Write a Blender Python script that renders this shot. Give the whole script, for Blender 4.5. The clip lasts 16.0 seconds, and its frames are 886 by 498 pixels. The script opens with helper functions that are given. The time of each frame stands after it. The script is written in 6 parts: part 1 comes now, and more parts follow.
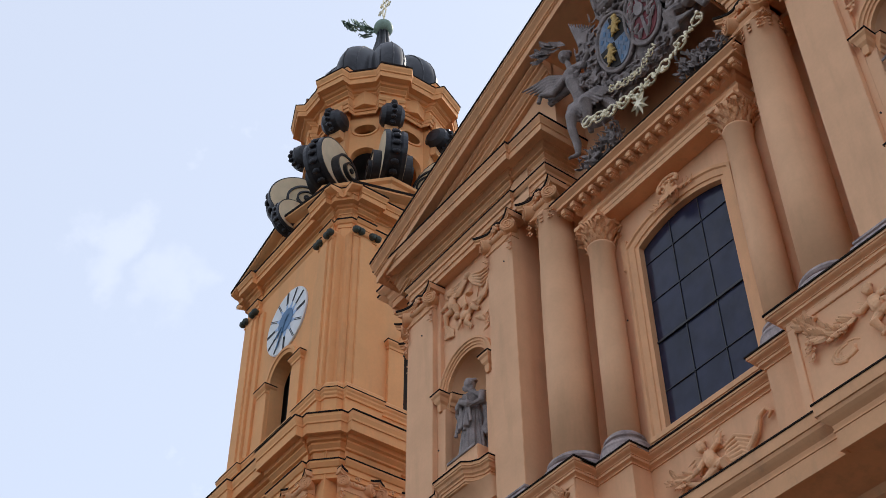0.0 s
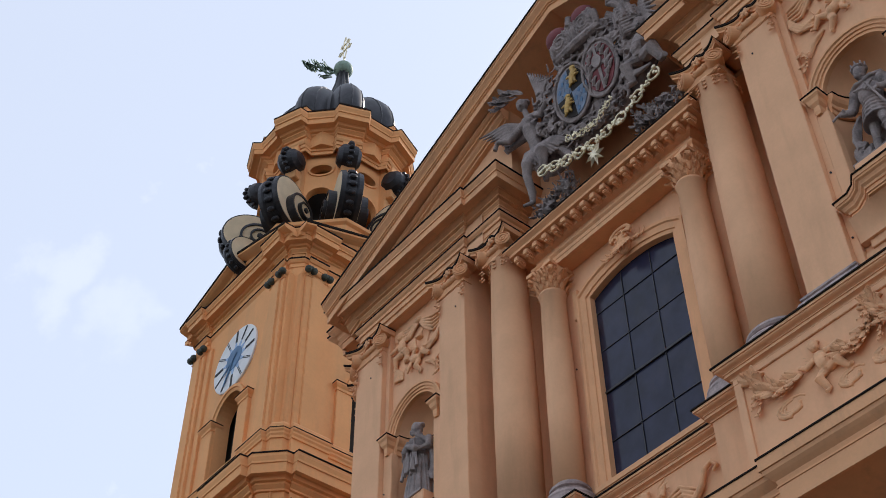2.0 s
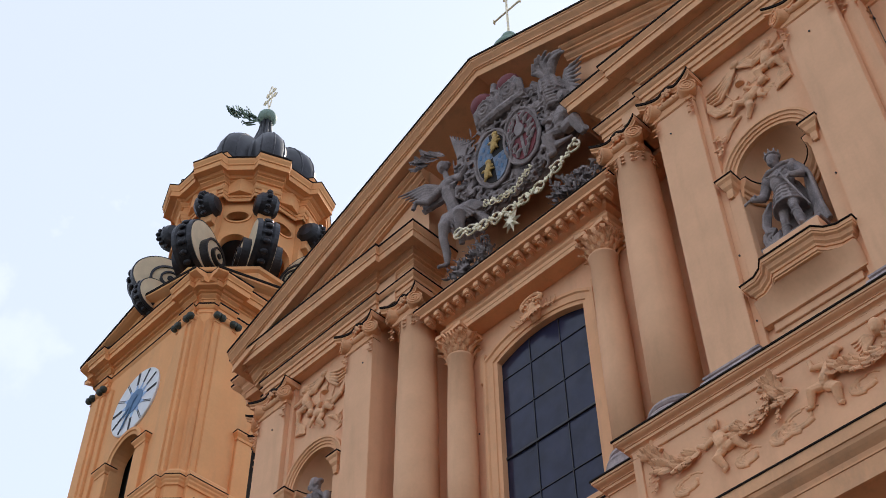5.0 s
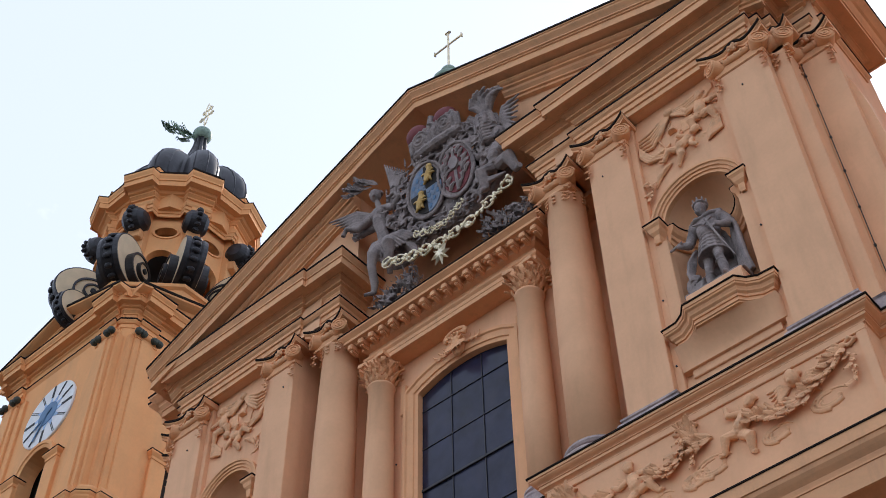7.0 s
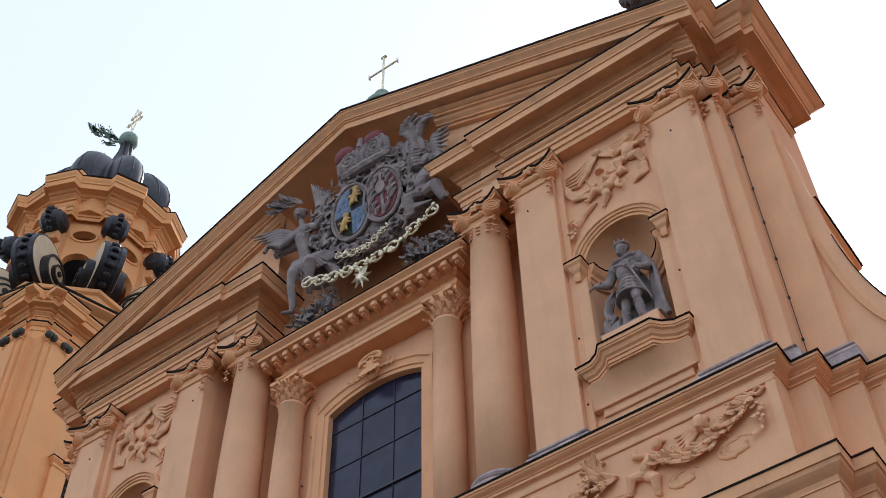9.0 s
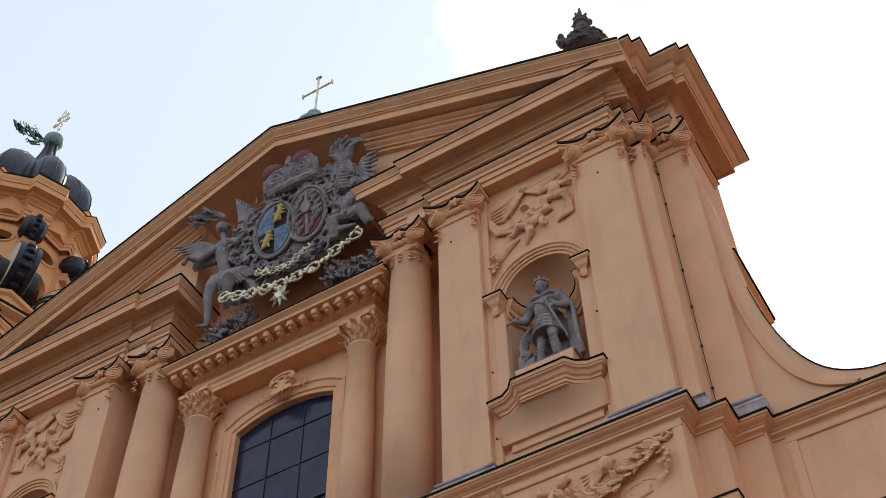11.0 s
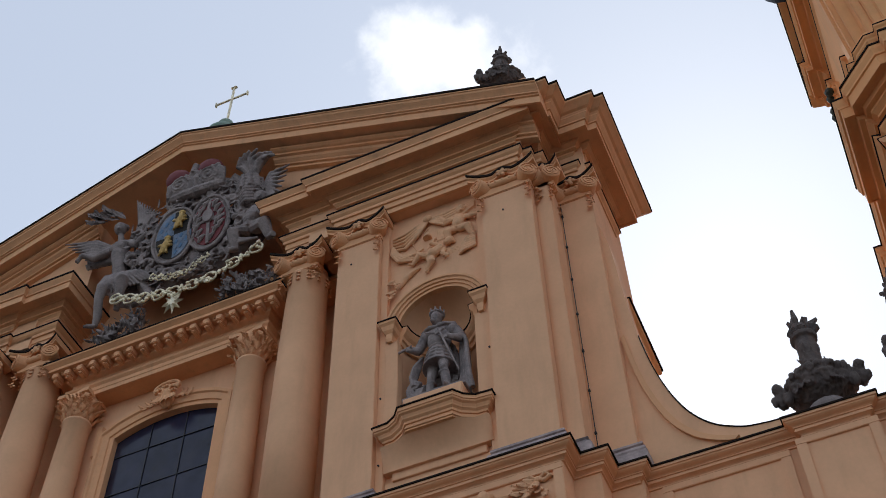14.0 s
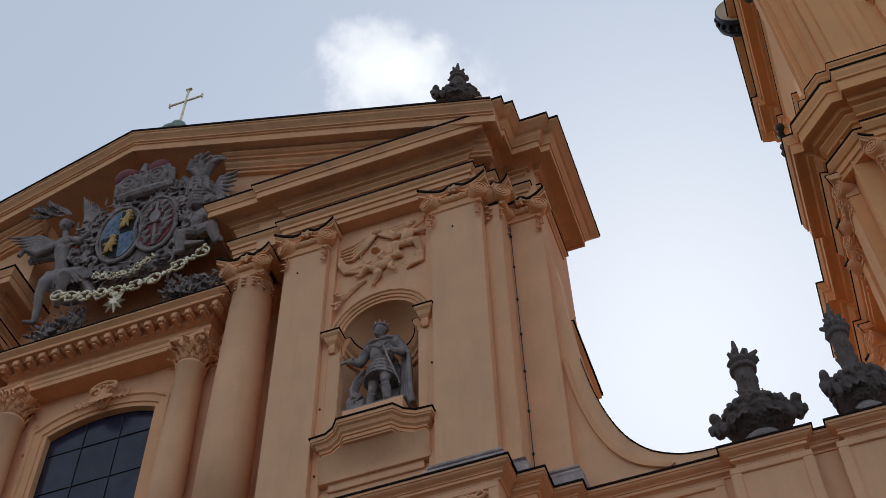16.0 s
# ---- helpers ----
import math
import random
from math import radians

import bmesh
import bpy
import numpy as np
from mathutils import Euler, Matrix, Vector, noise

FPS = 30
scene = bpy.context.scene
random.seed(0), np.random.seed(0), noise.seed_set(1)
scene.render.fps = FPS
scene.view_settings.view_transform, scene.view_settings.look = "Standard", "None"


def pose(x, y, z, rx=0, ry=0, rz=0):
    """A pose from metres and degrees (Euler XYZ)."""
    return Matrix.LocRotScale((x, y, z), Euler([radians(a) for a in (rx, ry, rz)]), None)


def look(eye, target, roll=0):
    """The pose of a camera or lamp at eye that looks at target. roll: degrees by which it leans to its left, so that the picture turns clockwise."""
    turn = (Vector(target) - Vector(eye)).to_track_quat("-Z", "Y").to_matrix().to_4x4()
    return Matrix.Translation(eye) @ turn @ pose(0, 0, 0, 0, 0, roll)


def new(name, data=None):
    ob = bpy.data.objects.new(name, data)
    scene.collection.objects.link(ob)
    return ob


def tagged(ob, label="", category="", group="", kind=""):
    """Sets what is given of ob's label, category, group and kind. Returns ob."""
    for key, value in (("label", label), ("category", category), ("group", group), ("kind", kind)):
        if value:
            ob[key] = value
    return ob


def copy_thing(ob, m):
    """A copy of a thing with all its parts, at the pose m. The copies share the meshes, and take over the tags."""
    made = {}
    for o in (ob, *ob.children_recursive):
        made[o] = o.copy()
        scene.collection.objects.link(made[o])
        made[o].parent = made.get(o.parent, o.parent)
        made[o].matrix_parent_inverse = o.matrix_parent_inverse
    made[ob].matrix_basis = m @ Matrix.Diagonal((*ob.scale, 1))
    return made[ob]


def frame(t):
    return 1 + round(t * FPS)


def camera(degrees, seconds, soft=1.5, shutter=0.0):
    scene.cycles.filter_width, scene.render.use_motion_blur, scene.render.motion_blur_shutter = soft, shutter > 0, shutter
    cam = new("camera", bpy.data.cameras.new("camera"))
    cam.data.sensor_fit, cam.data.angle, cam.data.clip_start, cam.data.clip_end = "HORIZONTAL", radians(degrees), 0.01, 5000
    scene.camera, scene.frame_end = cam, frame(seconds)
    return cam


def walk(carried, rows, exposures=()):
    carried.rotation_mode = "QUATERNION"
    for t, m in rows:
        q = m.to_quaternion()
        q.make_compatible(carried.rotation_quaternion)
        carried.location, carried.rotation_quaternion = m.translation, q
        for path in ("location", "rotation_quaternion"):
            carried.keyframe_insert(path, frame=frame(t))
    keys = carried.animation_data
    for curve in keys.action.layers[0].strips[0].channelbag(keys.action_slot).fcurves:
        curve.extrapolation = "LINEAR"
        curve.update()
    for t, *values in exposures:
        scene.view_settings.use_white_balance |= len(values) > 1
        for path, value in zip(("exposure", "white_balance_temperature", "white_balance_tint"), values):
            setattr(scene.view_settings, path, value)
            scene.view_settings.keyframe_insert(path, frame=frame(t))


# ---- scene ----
# ---- camera ----
cam = camera(37.75, 16.0, soft=0.6)
PATH = [
    (0, 15.321, -17.609, 1.599, 54.039, 43.976, 0.259),
    (0.5, 15.326, -17.624, 1.596, 53.389, 44.424, 0.237),
    (1, 15.333, -17.628, 1.593, 52.676, 44.906, 0.271),
    (1.5, 15.341, -17.637, 1.587, 51.910, 45.400, 0.315),
    (2, 15.354, -17.639, 1.584, 51.177, 45.865, 0.348),
    (2.5, 15.362, -17.628, 1.579, 50.405, 46.347, 0.351),
    (3, 15.368, -17.640, 1.574, 49.580, 46.775, 0.356),
    (3.5, 15.378, -17.647, 1.575, 48.757, 47.177, 0.399),
    (4, 15.382, -17.657, 1.577, 47.820, 47.595, 0.424),
    (6.5, 15.416, -17.654, 1.582, 42.291, 49.365, 0.577),
    (7, 15.434, -17.645, 1.573, 41.166, 49.656, 0.630),
    (7.5, 15.445, -17.647, 1.576, 39.985, 49.941, 0.704),
    (8, 15.445, -17.653, 1.586, 38.694, 50.172, 0.737),
    (8.5, 15.447, -17.646, 1.591, 37.330, 50.428, 0.744),
    (9, 15.438, -17.642, 1.596, 35.946, 50.717, 0.756),
    (11.5, 15.454, -17.595, 1.621, 29.298, 52.119, 0.833),
    (12, 15.458, -17.584, 1.626, 28.086, 52.346, 0.862),
    (12.5, 15.458, -17.582, 1.624, 26.941, 52.516, 0.906),
    (13, 15.461, -17.580, 1.618, 25.779, 52.678, 0.927),
    (13.5, 15.458, -17.579, 1.615, 24.659, 52.831, 0.956),
    (14, 15.455, -17.572, 1.621, 23.635, 52.967, 0.966),
    (14.5, 15.454, -17.572, 1.628, 22.631, 53.080, 0.976),
    (15, 15.452, -17.566, 1.630, 21.716, 53.240, 0.996),
    (15.5, 15.451, -17.553, 1.625, 20.838, 53.423, 1.005),
    (16, 15.443, -17.555, 1.628, 19.843, 53.576, 1.025),
]
EXPO = [(0.0, 0.35, 6550, 12), (4.0, 0.47, 6550, 13), (7.0, 0.63, 6450, 14), (9.2, 0.66, 6450, 13), (11.4, 0.4, 6450, 12), (12.5, 0.22, 6450, 11), (14.5, -0.06, 6450, 10), (16.0, -0.24, 6400, 9)]
walk(cam, [(t, pose(x, y, z, 90 + p, r, a)) for t, x, y, z, a, p, r in PATH], exposures=EXPO)

# ---- sky and sun ----
SUN_AZ, SUN_EL = radians(-3), radians(48)      # azimuth from +y towards +x: behind the church
world = bpy.data.worlds.new("world")
scene.world = world
world.use_nodes = True
wn, wl = world.node_tree.nodes, world.node_tree.links
bg = wn["Background"]
sky = wn.new("ShaderNodeTexSky")
sky.sky_type, sky.sun_disc = "NISHITA", False
sky.sun_elevation, sky.sun_rotation = SUN_EL, SUN_AZ
sky.air_density, sky.dust_density, sky.ozone_density = 1.0, 0.75, 1.0
SKY_STRENGTH = 0.125
CLOUDS = [((-0.187, 0.44, 0.878), 4.6, 0.5, 0.95), ((-0.715, 0.203, 0.669), 2.2, 0.1, 0.09), ((-0.719, 0.265, 0.642), 2.3, 0.1, 0.12)]
wtc = wn.new("ShaderNodeTexCoord")
wmap = wn.new("ShaderNodeMapping")
wmap.inputs["Scale"].default_value = (3.0, 3.0, 4.0)
wmap.inputs["Location"].default_value = (2.35, 0.4, 0.0)
wno = wn.new("ShaderNodeTexNoise")
wno.inputs["Scale"].default_value, wno.inputs["Detail"].default_value, wno.inputs["Roughness"].default_value = 1.3, 7.0, 0.55
wramp = wn.new("ShaderNodeValToRGB")
wramp.color_ramp.elements[0].position, wramp.color_ramp.elements[1].position = 0.66, 0.95
wramp.color_ramp.elements[0].color, wramp.color_ramp.elements[1].color = (0, 0, 0, 1), (1, 1, 1, 1)
wscale = wn.new("ShaderNodeVectorMath"); wscale.operation = "MULTIPLY"; wscale.inputs[1].default_value = (SKY_STRENGTH * 0.92, SKY_STRENGTH, SKY_STRENGTH * 1.02)
wmix = wn.new("ShaderNodeMix"); wmix.data_type = "RGBA"
wmix.inputs["B"].default_value = (1.25, 1.27, 1.3, 1)
whaze = wn.new("ShaderNodeMix"); whaze.data_type = "RGBA"      # thin high haze over the whole sky
whaze.inputs["Factor"].default_value = 0.58
whaze.inputs["B"].default_value = (0.8, 0.87, 0.99, 1)
wl.new(wtc.outputs["Generated"], wmap.inputs["Vector"])
wl.new(wmap.outputs["Vector"], wno.inputs["Vector"])
wl.new(wno.outputs["Fac"], wramp.inputs["Fac"])
wl.new(sky.outputs["Color"], wscale.inputs[0])
wl.new(wscale.outputs["Vector"], whaze.inputs["A"])
wl.new(whaze.outputs["Result"], wmix.inputs["A"])
# one small bright cumulus over the gable end and two faint wisps, torn by a warped direction
wfine = wn.new("ShaderNodeTexNoise")
wfine.inputs["Scale"].default_value, wfine.inputs["Detail"].default_value, wfine.inputs["Roughness"].default_value = 9.0, 8.0, 0.56
wl.new(wtc.outputs["Generated"], wfine.inputs["Vector"])
wcent = wn.new("ShaderNodeVectorMath"); wcent.operation = "SUBTRACT"
wcent.inputs[1].default_value = (0.5, 0.5, 0.5)
wl.new(wfine.outputs["Color"], wcent.inputs[0])
wwarp = wn.new("ShaderNodeVectorMath"); wwarp.operation = "MULTIPLY_ADD"
wwarp.inputs[1].default_value = (0.22, 0.22, 0.22)
wl.new(wcent.outputs["Vector"], wwarp.inputs[0]); wl.new(wtc.outputs["Generated"], wwarp.inputs[2])
wunit = wn.new("ShaderNodeVectorMath"); wunit.operation = "NORMALIZE"
wl.new(wwarp.outputs["Vector"], wunit.inputs[0])
total = wramp.outputs["Color"]
for way, wide, core, amount in CLOUDS:
    dot = wn.new("ShaderNodeVectorMath"); dot.operation = "DOT_PRODUCT"
    dot.inputs[1].default_value = way
    wl.new(wunit.outputs["Vector"], dot.inputs[0])
    rng = wn.new("ShaderNodeMapRange"); rng.interpolation_type = "SMOOTHSTEP"
    rng.inputs["From Min"].default_value, rng.inputs["From Max"].default_value = math.cos(radians(wide)), math.cos(radians(core))
    rng.inputs["To Max"].default_value = amount
    wl.new(dot.outputs["Value"], rng.inputs["Value"])
    mx = wn.new("ShaderNodeMath"); mx.operation = "MAXIMUM"
    wl.new(total, mx.inputs[0]); wl.new(rng.outputs["Result"], mx.inputs[1])
    total = mx.outputs[0]
wl.new(total, wmix.inputs["Factor"])
wl.new(wmix.outputs["Result"], bg.inputs["Color"])
bg.inputs["Strength"].default_value = 1.0
sun = new("sun", bpy.data.lights.new("sun", "SUN"))
sun.data.energy, sun.data.angle, sun.data.color = 2.2, radians(0.6), (1.0, 0.93, 0.82)
sdir = Vector((math.sin(SUN_AZ) * math.cos(SUN_EL), math.cos(SUN_AZ) * math.cos(SUN_EL), math.sin(SUN_EL)))
sun.matrix_world = look(sdir * 100, (0, 0, 0))


# ---- materials ----
def mat(name, color, rough=0.8, metal=0.0, vary=0.12, scale=1.2, grain=30.0, bump=0.15, stain=None, stain_amt=0.0, bump_dist=0.01, stain_scale=0.5, streak=1.0):
    m = bpy.data.materials.new(name)
    m.use_nodes = True
    n, l = m.node_tree.nodes, m.node_tree.links
    b = n["Principled BSDF"]
    b.inputs["Roughness"].default_value, b.inputs["Metallic"].default_value = rough, metal
    tc = n.new("ShaderNodeTexCoord")
    big = n.new("ShaderNodeTexNoise"); big.inputs["Scale"].default_value = scale; big.inputs["Detail"].default_value = 6
    fine = n.new("ShaderNodeTexNoise"); fine.inputs["Scale"].default_value = grain; fine.inputs["Detail"].default_value = 5
    l.new(tc.outputs["Object"], big.inputs["Vector"]); l.new(tc.outputs["Object"], fine.inputs["Vector"])
    add = n.new("ShaderNodeMath"); add.operation = "MULTIPLY_ADD"
    l.new(fine.outputs["Fac"], add.inputs[0]); add.inputs[1].default_value = 0.35
    l.new(big.outputs["Fac"], add.inputs[2])
    mr = n.new("ShaderNodeMapRange")
    mr.inputs["From Min"].default_value, mr.inputs["From Max"].default_value = 0.42, 0.93
    mr.inputs["To Min"].default_value, mr.inputs["To Max"].default_value = 1 - vary, 1 + vary
    l.new(add.outputs[0], mr.inputs["Value"])
    vm = n.new("ShaderNodeVectorMath"); vm.operation = "SCALE"
    vm.inputs[0].default_value = color
    l.new(mr.outputs["Result"], vm.inputs["Scale"])
    out = vm.outputs["Vector"]
    if stain:
        mp = n.new("ShaderNodeMapping"); mp.inputs["Scale"].default_value = (1, 1, streak)
        l.new(tc.outputs["Object"], mp.inputs["Vector"])
        st = n.new("ShaderNodeTexNoise"); st.inputs["Scale"].default_value = stain_scale; st.inputs["Detail"].default_value = 8; st.inputs["Roughness"].default_value = 0.65
        l.new(mp.outputs["Vector"], st.inputs["Vector"])
        sr = n.new("ShaderNodeMapRange"); sr.inputs["From Min"].default_value, sr.inputs["From Max"].default_value = 0.5, 0.75
        sr.inputs["To Max"].default_value = stain_amt
        l.new(st.outputs["Fac"], sr.inputs["Value"])
        mx = n.new("ShaderNodeMix"); mx.data_type = "RGBA"
        mx.inputs["B"].default_value = (*stain, 1)
        l.new(sr.outputs["Result"], mx.inputs["Factor"]); l.new(out, mx.inputs["A"])
        out = mx.outputs["Result"]
    l.new(out, b.inputs["Base Color"])
    bp = n.new("ShaderNodeBump"); bp.inputs["Strength"].default_value = bump; bp.inputs["Distance"].default_value = bump_dist
    l.new(fine.outputs["Fac"], bp.inputs["Height"]); l.new(bp.outputs["Normal"], b.inputs["Normal"])
    return m


PLASTER = mat("ochre_plaster", (0.83, 0.46, 0.255), 0.88, vary=0.07, scale=0.9, grain=11, bump=0.3, stain=(0.5, 0.27, 0.15), stain_amt=0.34, stain_scale=1.6, streak=0.16)
TRIM = mat("ochre_trim", (0.81, 0.42, 0.21), 0.85, vary=0.08, scale=1.1, grain=14, bump=0.2, stain=(0.4, 0.22, 0.13), stain_amt=0.42, stain_scale=2.2, streak=0.3)
# ochre made more orange, putting the towers' brighter light into the base colour
TOWERP = mat("tower_plaster", (0.84, 0.4, 0.16), 0.88, vary=0.07, scale=0.5, grain=8, bump=0.2, stain=(0.5, 0.3, 0.15), stain_amt=0.4, stain_scale=0.7, streak=0.25)
RELIEF = mat("stucco_relief", (0.8, 0.44, 0.235), 0.85, vary=0.12, scale=2.0, grain=25, bump=0.25, stain=(0.3, 0.19, 0.12), stain_amt=0.5, stain_scale=3.0)
STONE = mat("grey_stone", (0.29, 0.238, 0.222), 0.8, vary=0.35, scale=2.6, grain=22, bump=0.6, bump_dist=0.02, stain=(0.09, 0.08, 0.085), stain_amt=0.8, stain_scale=2.2)
DARKSTONE = mat("dark_weathered_stone", (0.13, 0.1, 0.088), 0.85, vary=0.35, scale=2.5, grain=22, bump=0.4, stain=(0.03, 0.027, 0.03), stain_amt=0.8, stain_scale=2.5)
LEAD = mat("grey_lead", (0.42, 0.33, 0.31), 0.75, metal=0.0, vary=0.4, scale=3.0, grain=16, bump=0.45, stain=(0.13, 0.115, 0.13), stain_amt=0.85, stain_scale=3.2, streak=0.5, bump_dist=0.02)
# black metal edging; strips run wide to take in the shadow line beneath
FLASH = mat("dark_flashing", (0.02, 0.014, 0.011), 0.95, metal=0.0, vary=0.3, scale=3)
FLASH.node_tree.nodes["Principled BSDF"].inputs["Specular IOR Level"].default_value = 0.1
DOME = mat("dark_sheet_metal", (0.024, 0.023, 0.027), 0.42, metal=0.35, vary=0.35, scale=1.1, grain=12, bump=0.15, stain=(0.09, 0.09, 0.1), stain_amt=0.5, stain_scale=1.5)
CREAM = mat("cream_plaster", (0.72, 0.56, 0.37), 0.85, vary=0.1, scale=1.5, grain=15)
COPPER = mat("green_copper", (0.25, 0.34, 0.27), 0.6, metal=0.25, vary=0.3, scale=3.0, grain=20, stain=(0.05, 0.07, 0.06), stain_amt=0.7, stain_scale=3)
VERDIGRIS = mat("dark_verdigris", (0.05, 0.062, 0.05), 0.6, metal=0.2, vary=0.4, scale=3.0, grain=20)
GOLD = mat("gilding", (0.86, 0.76, 0.54), 0.4, metal=0.45, vary=0.35, scale=5, grain=30)
WHITE = mat("white_paint", (0.78, 0.78, 0.78), 0.6, vary=0.08, scale=2)
BLUE = mat("blue_paint", (0.09, 0.19, 0.33), 0.6, vary=0.2, scale=2)
PALEBLUE = mat("pale_blue_paint", (0.35, 0.5, 0.72), 0.6, vary=0.15, scale=2)
OCHRE_GOLD = mat("dull_gilding", (0.5, 0.32, 0.1), 0.5, metal=0.3, vary=0.35, scale=6, grain=30)
SLATE = mat("faded_blue_paint", (0.17, 0.22, 0.3), 0.7, vary=0.3, scale=5)
RED = mat("red_paint", (0.2, 0.032, 0.036), 0.6, vary=0.25, scale=4, stain=(0.1, 0.05, 0.05), stain_amt=0.6, stain_scale=4)
BLACK = mat("black_iron", (0.02, 0.02, 0.022), 0.5, vary=0.2)
# near-black colour stands for the shade inside openings; also black shield quarters
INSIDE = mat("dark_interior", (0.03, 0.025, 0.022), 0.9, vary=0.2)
ROOF = mat("dark_roof", (0.15, 0.135, 0.135), 0.7, vary=0.2)
PAVE = mat("stone_paving", (0.052, 0.05, 0.048), 0.85, vary=0.15, scale=0.3, grain=3)
# for the added unseen blocks; kept dark so they bounce little light
BLOCKER = mat("grey_blocker", (0.24, 0.21, 0.18), 0.9, vary=0.15)
# mottled bluish base, passed as stain, paints in uneven reflections and leading
GLASS = mat("dark_window_glass", (0.02, 0.022, 0.046), 0.18, vary=0.55, scale=1.1, grain=3.5, bump=0.1, stain=(0.05, 0.047, 0.062), stain_amt=0.55, stain_scale=1.3, streak=0.5)

GLASS.node_tree.nodes["Principled BSDF"].inputs["Specular IOR Level"].default_value = 0.28


# ---- mesh helpers ----
def part(name, bm, material, parent=None, label="", mir=False, smooth=False):
    if mir:
        bmesh.ops.scale(bm, vec=(-1, 1, 1), verts=bm.verts)
        bmesh.ops.reverse_faces(bm, faces=bm.faces)
    me = bpy.data.meshes.new(name)
    bm.to_mesh(me); bm.free()
    me.materials.append(material)
    if smooth:
        me.polygons.foreach_set("use_smooth", [True] * len(me.polygons))
    ob = new(name, me)
    if parent is not None:
        ob.parent = parent
    if label:
        ob["label"] = label
    return ob


def empty(name, label, category, group="", kind="", at=(0, 0, 0)):
    e = new(name)
    e.location = at
    return tagged(e, label, category, group, kind)


def B():
    return bmesh.new()


def box(bm, x0, x1, y0, y1, z0, z1, bevel=0.0):
    r = bmesh.ops.create_cube(bm, size=1, matrix=Matrix.Translation(((x0 + x1) / 2, (y0 + y1) / 2, (z0 + z1) / 2)) @ Matrix.Diagonal((abs(x1 - x0), abs(y1 - y0), abs(z1 - z0), 1)))
    if bevel:
        vs = set(r["verts"])
        es = [e for e in bm.edges if e.verts[0] in vs and e.verts[1] in vs]
        bmesh.ops.bevel(bm, geom=es, offset=bevel, segments=2, affect="EDGES")
    return bm


def quads(bm, rings, closed_u=False, closed_v=False, cap=False):
    """Skin a list of equally long rings of points."""
    vs = [[bm.verts.new(p) for p in r] for r in rings]
    nu, nv = len(vs), len(vs[0])
    for i in range(nu if closed_u else nu - 1):
        a, b = vs[i], vs[(i + 1) % nu]
        for j in range(nv if closed_v else nv - 1):
            k = (j + 1) % nv
            bm.faces.new((a[j], a[k], b[k], b[j]))
    if cap:
        for r in (vs[0], vs[-1]):
            if len(r) > 2:
                bm.faces.new(r)
    return vs


def fix(bm):
    bmesh.ops.recalc_face_normals(bm, faces=bm.faces)
    return bm


def sweep(profile, path, closed=False, bm=None):
    """Run a moulding of (out, z) along a plan path; out points to the right of travel, with mitred corners."""
    bm = bm or B()
    n = len(path)
    dirs = [Vector((path[(i + 1) % n][0] - path[i][0], path[(i + 1) % n][1] - path[i][1])).normalized() for i in range(n if closed else n - 1)]
    rings = []
    for i, p in enumerate(path):
        d0 = dirs[i - 1] if (closed or i > 0) else dirs[i]
        d1 = dirs[i] if (closed or i < n - 1) else dirs[i - 1]
        n0, n1 = Vector((d0.y, -d0.x)), Vector((d1.y, -d1.x))
        m = (n0 + n1) / max(0.25, 1 + n0.dot(n1))
        rings.append([(p[0] + m.x * o, p[1] + m.y * o, z) for o, z in profile])
    quads(bm, rings, closed_u=closed)
    if not closed:
        for r in (0, -1):
            vs = [bm.verts.new(q) for q in rings[r]]
            if len(vs) > 2:
                bm.faces.new(vs)
    return fix(bm)


def ring_sweep(profile, path):
    """A closed moulding round a plan whose points carry their own outward direction: (x, y, dx, dy)."""
    bm = B()
    quads(bm, [[(x + dx * o, y + dy * o, z) for o, z in profile] for x, y, dx, dy in path], closed_u=True)
    return fix(bm)


def lathe(profile, seg=24, at=(0, 0, 0), bm=None, lobes=0, lobe=0.0):
    bm = bm or B()
    rings = []
    for r, z in profile:
        ring = []
        for k in range(seg):
            a = 2 * math.pi * k / seg
            rr = r * (1 + lobe * (abs(math.cos(lobes * a / 2)) - 0.5)) if lobes else r
            ring.append((at[0] + rr * math.cos(a), at[1] + rr * math.sin(a), at[2] + z))
        rings.append(ring)
    quads(bm, rings, closed_v=True, cap=True)
    return fix(bm)


def arch_points(cx, hw, zs, rise, n=14):
    """Points of an arch from left to right: rise equal to hw is a half circle."""
    r = (hw * hw + rise * rise) / (2 * rise)
    a = math.asin(min(1, hw / r))
    if rise > hw:
        a = math.pi - a
    return [(cx + r * math.sin(-a + 2 * a * k / n), zs + rise - r + r * math.cos(-a + 2 * a * k / n)) for k in range(n + 1)]


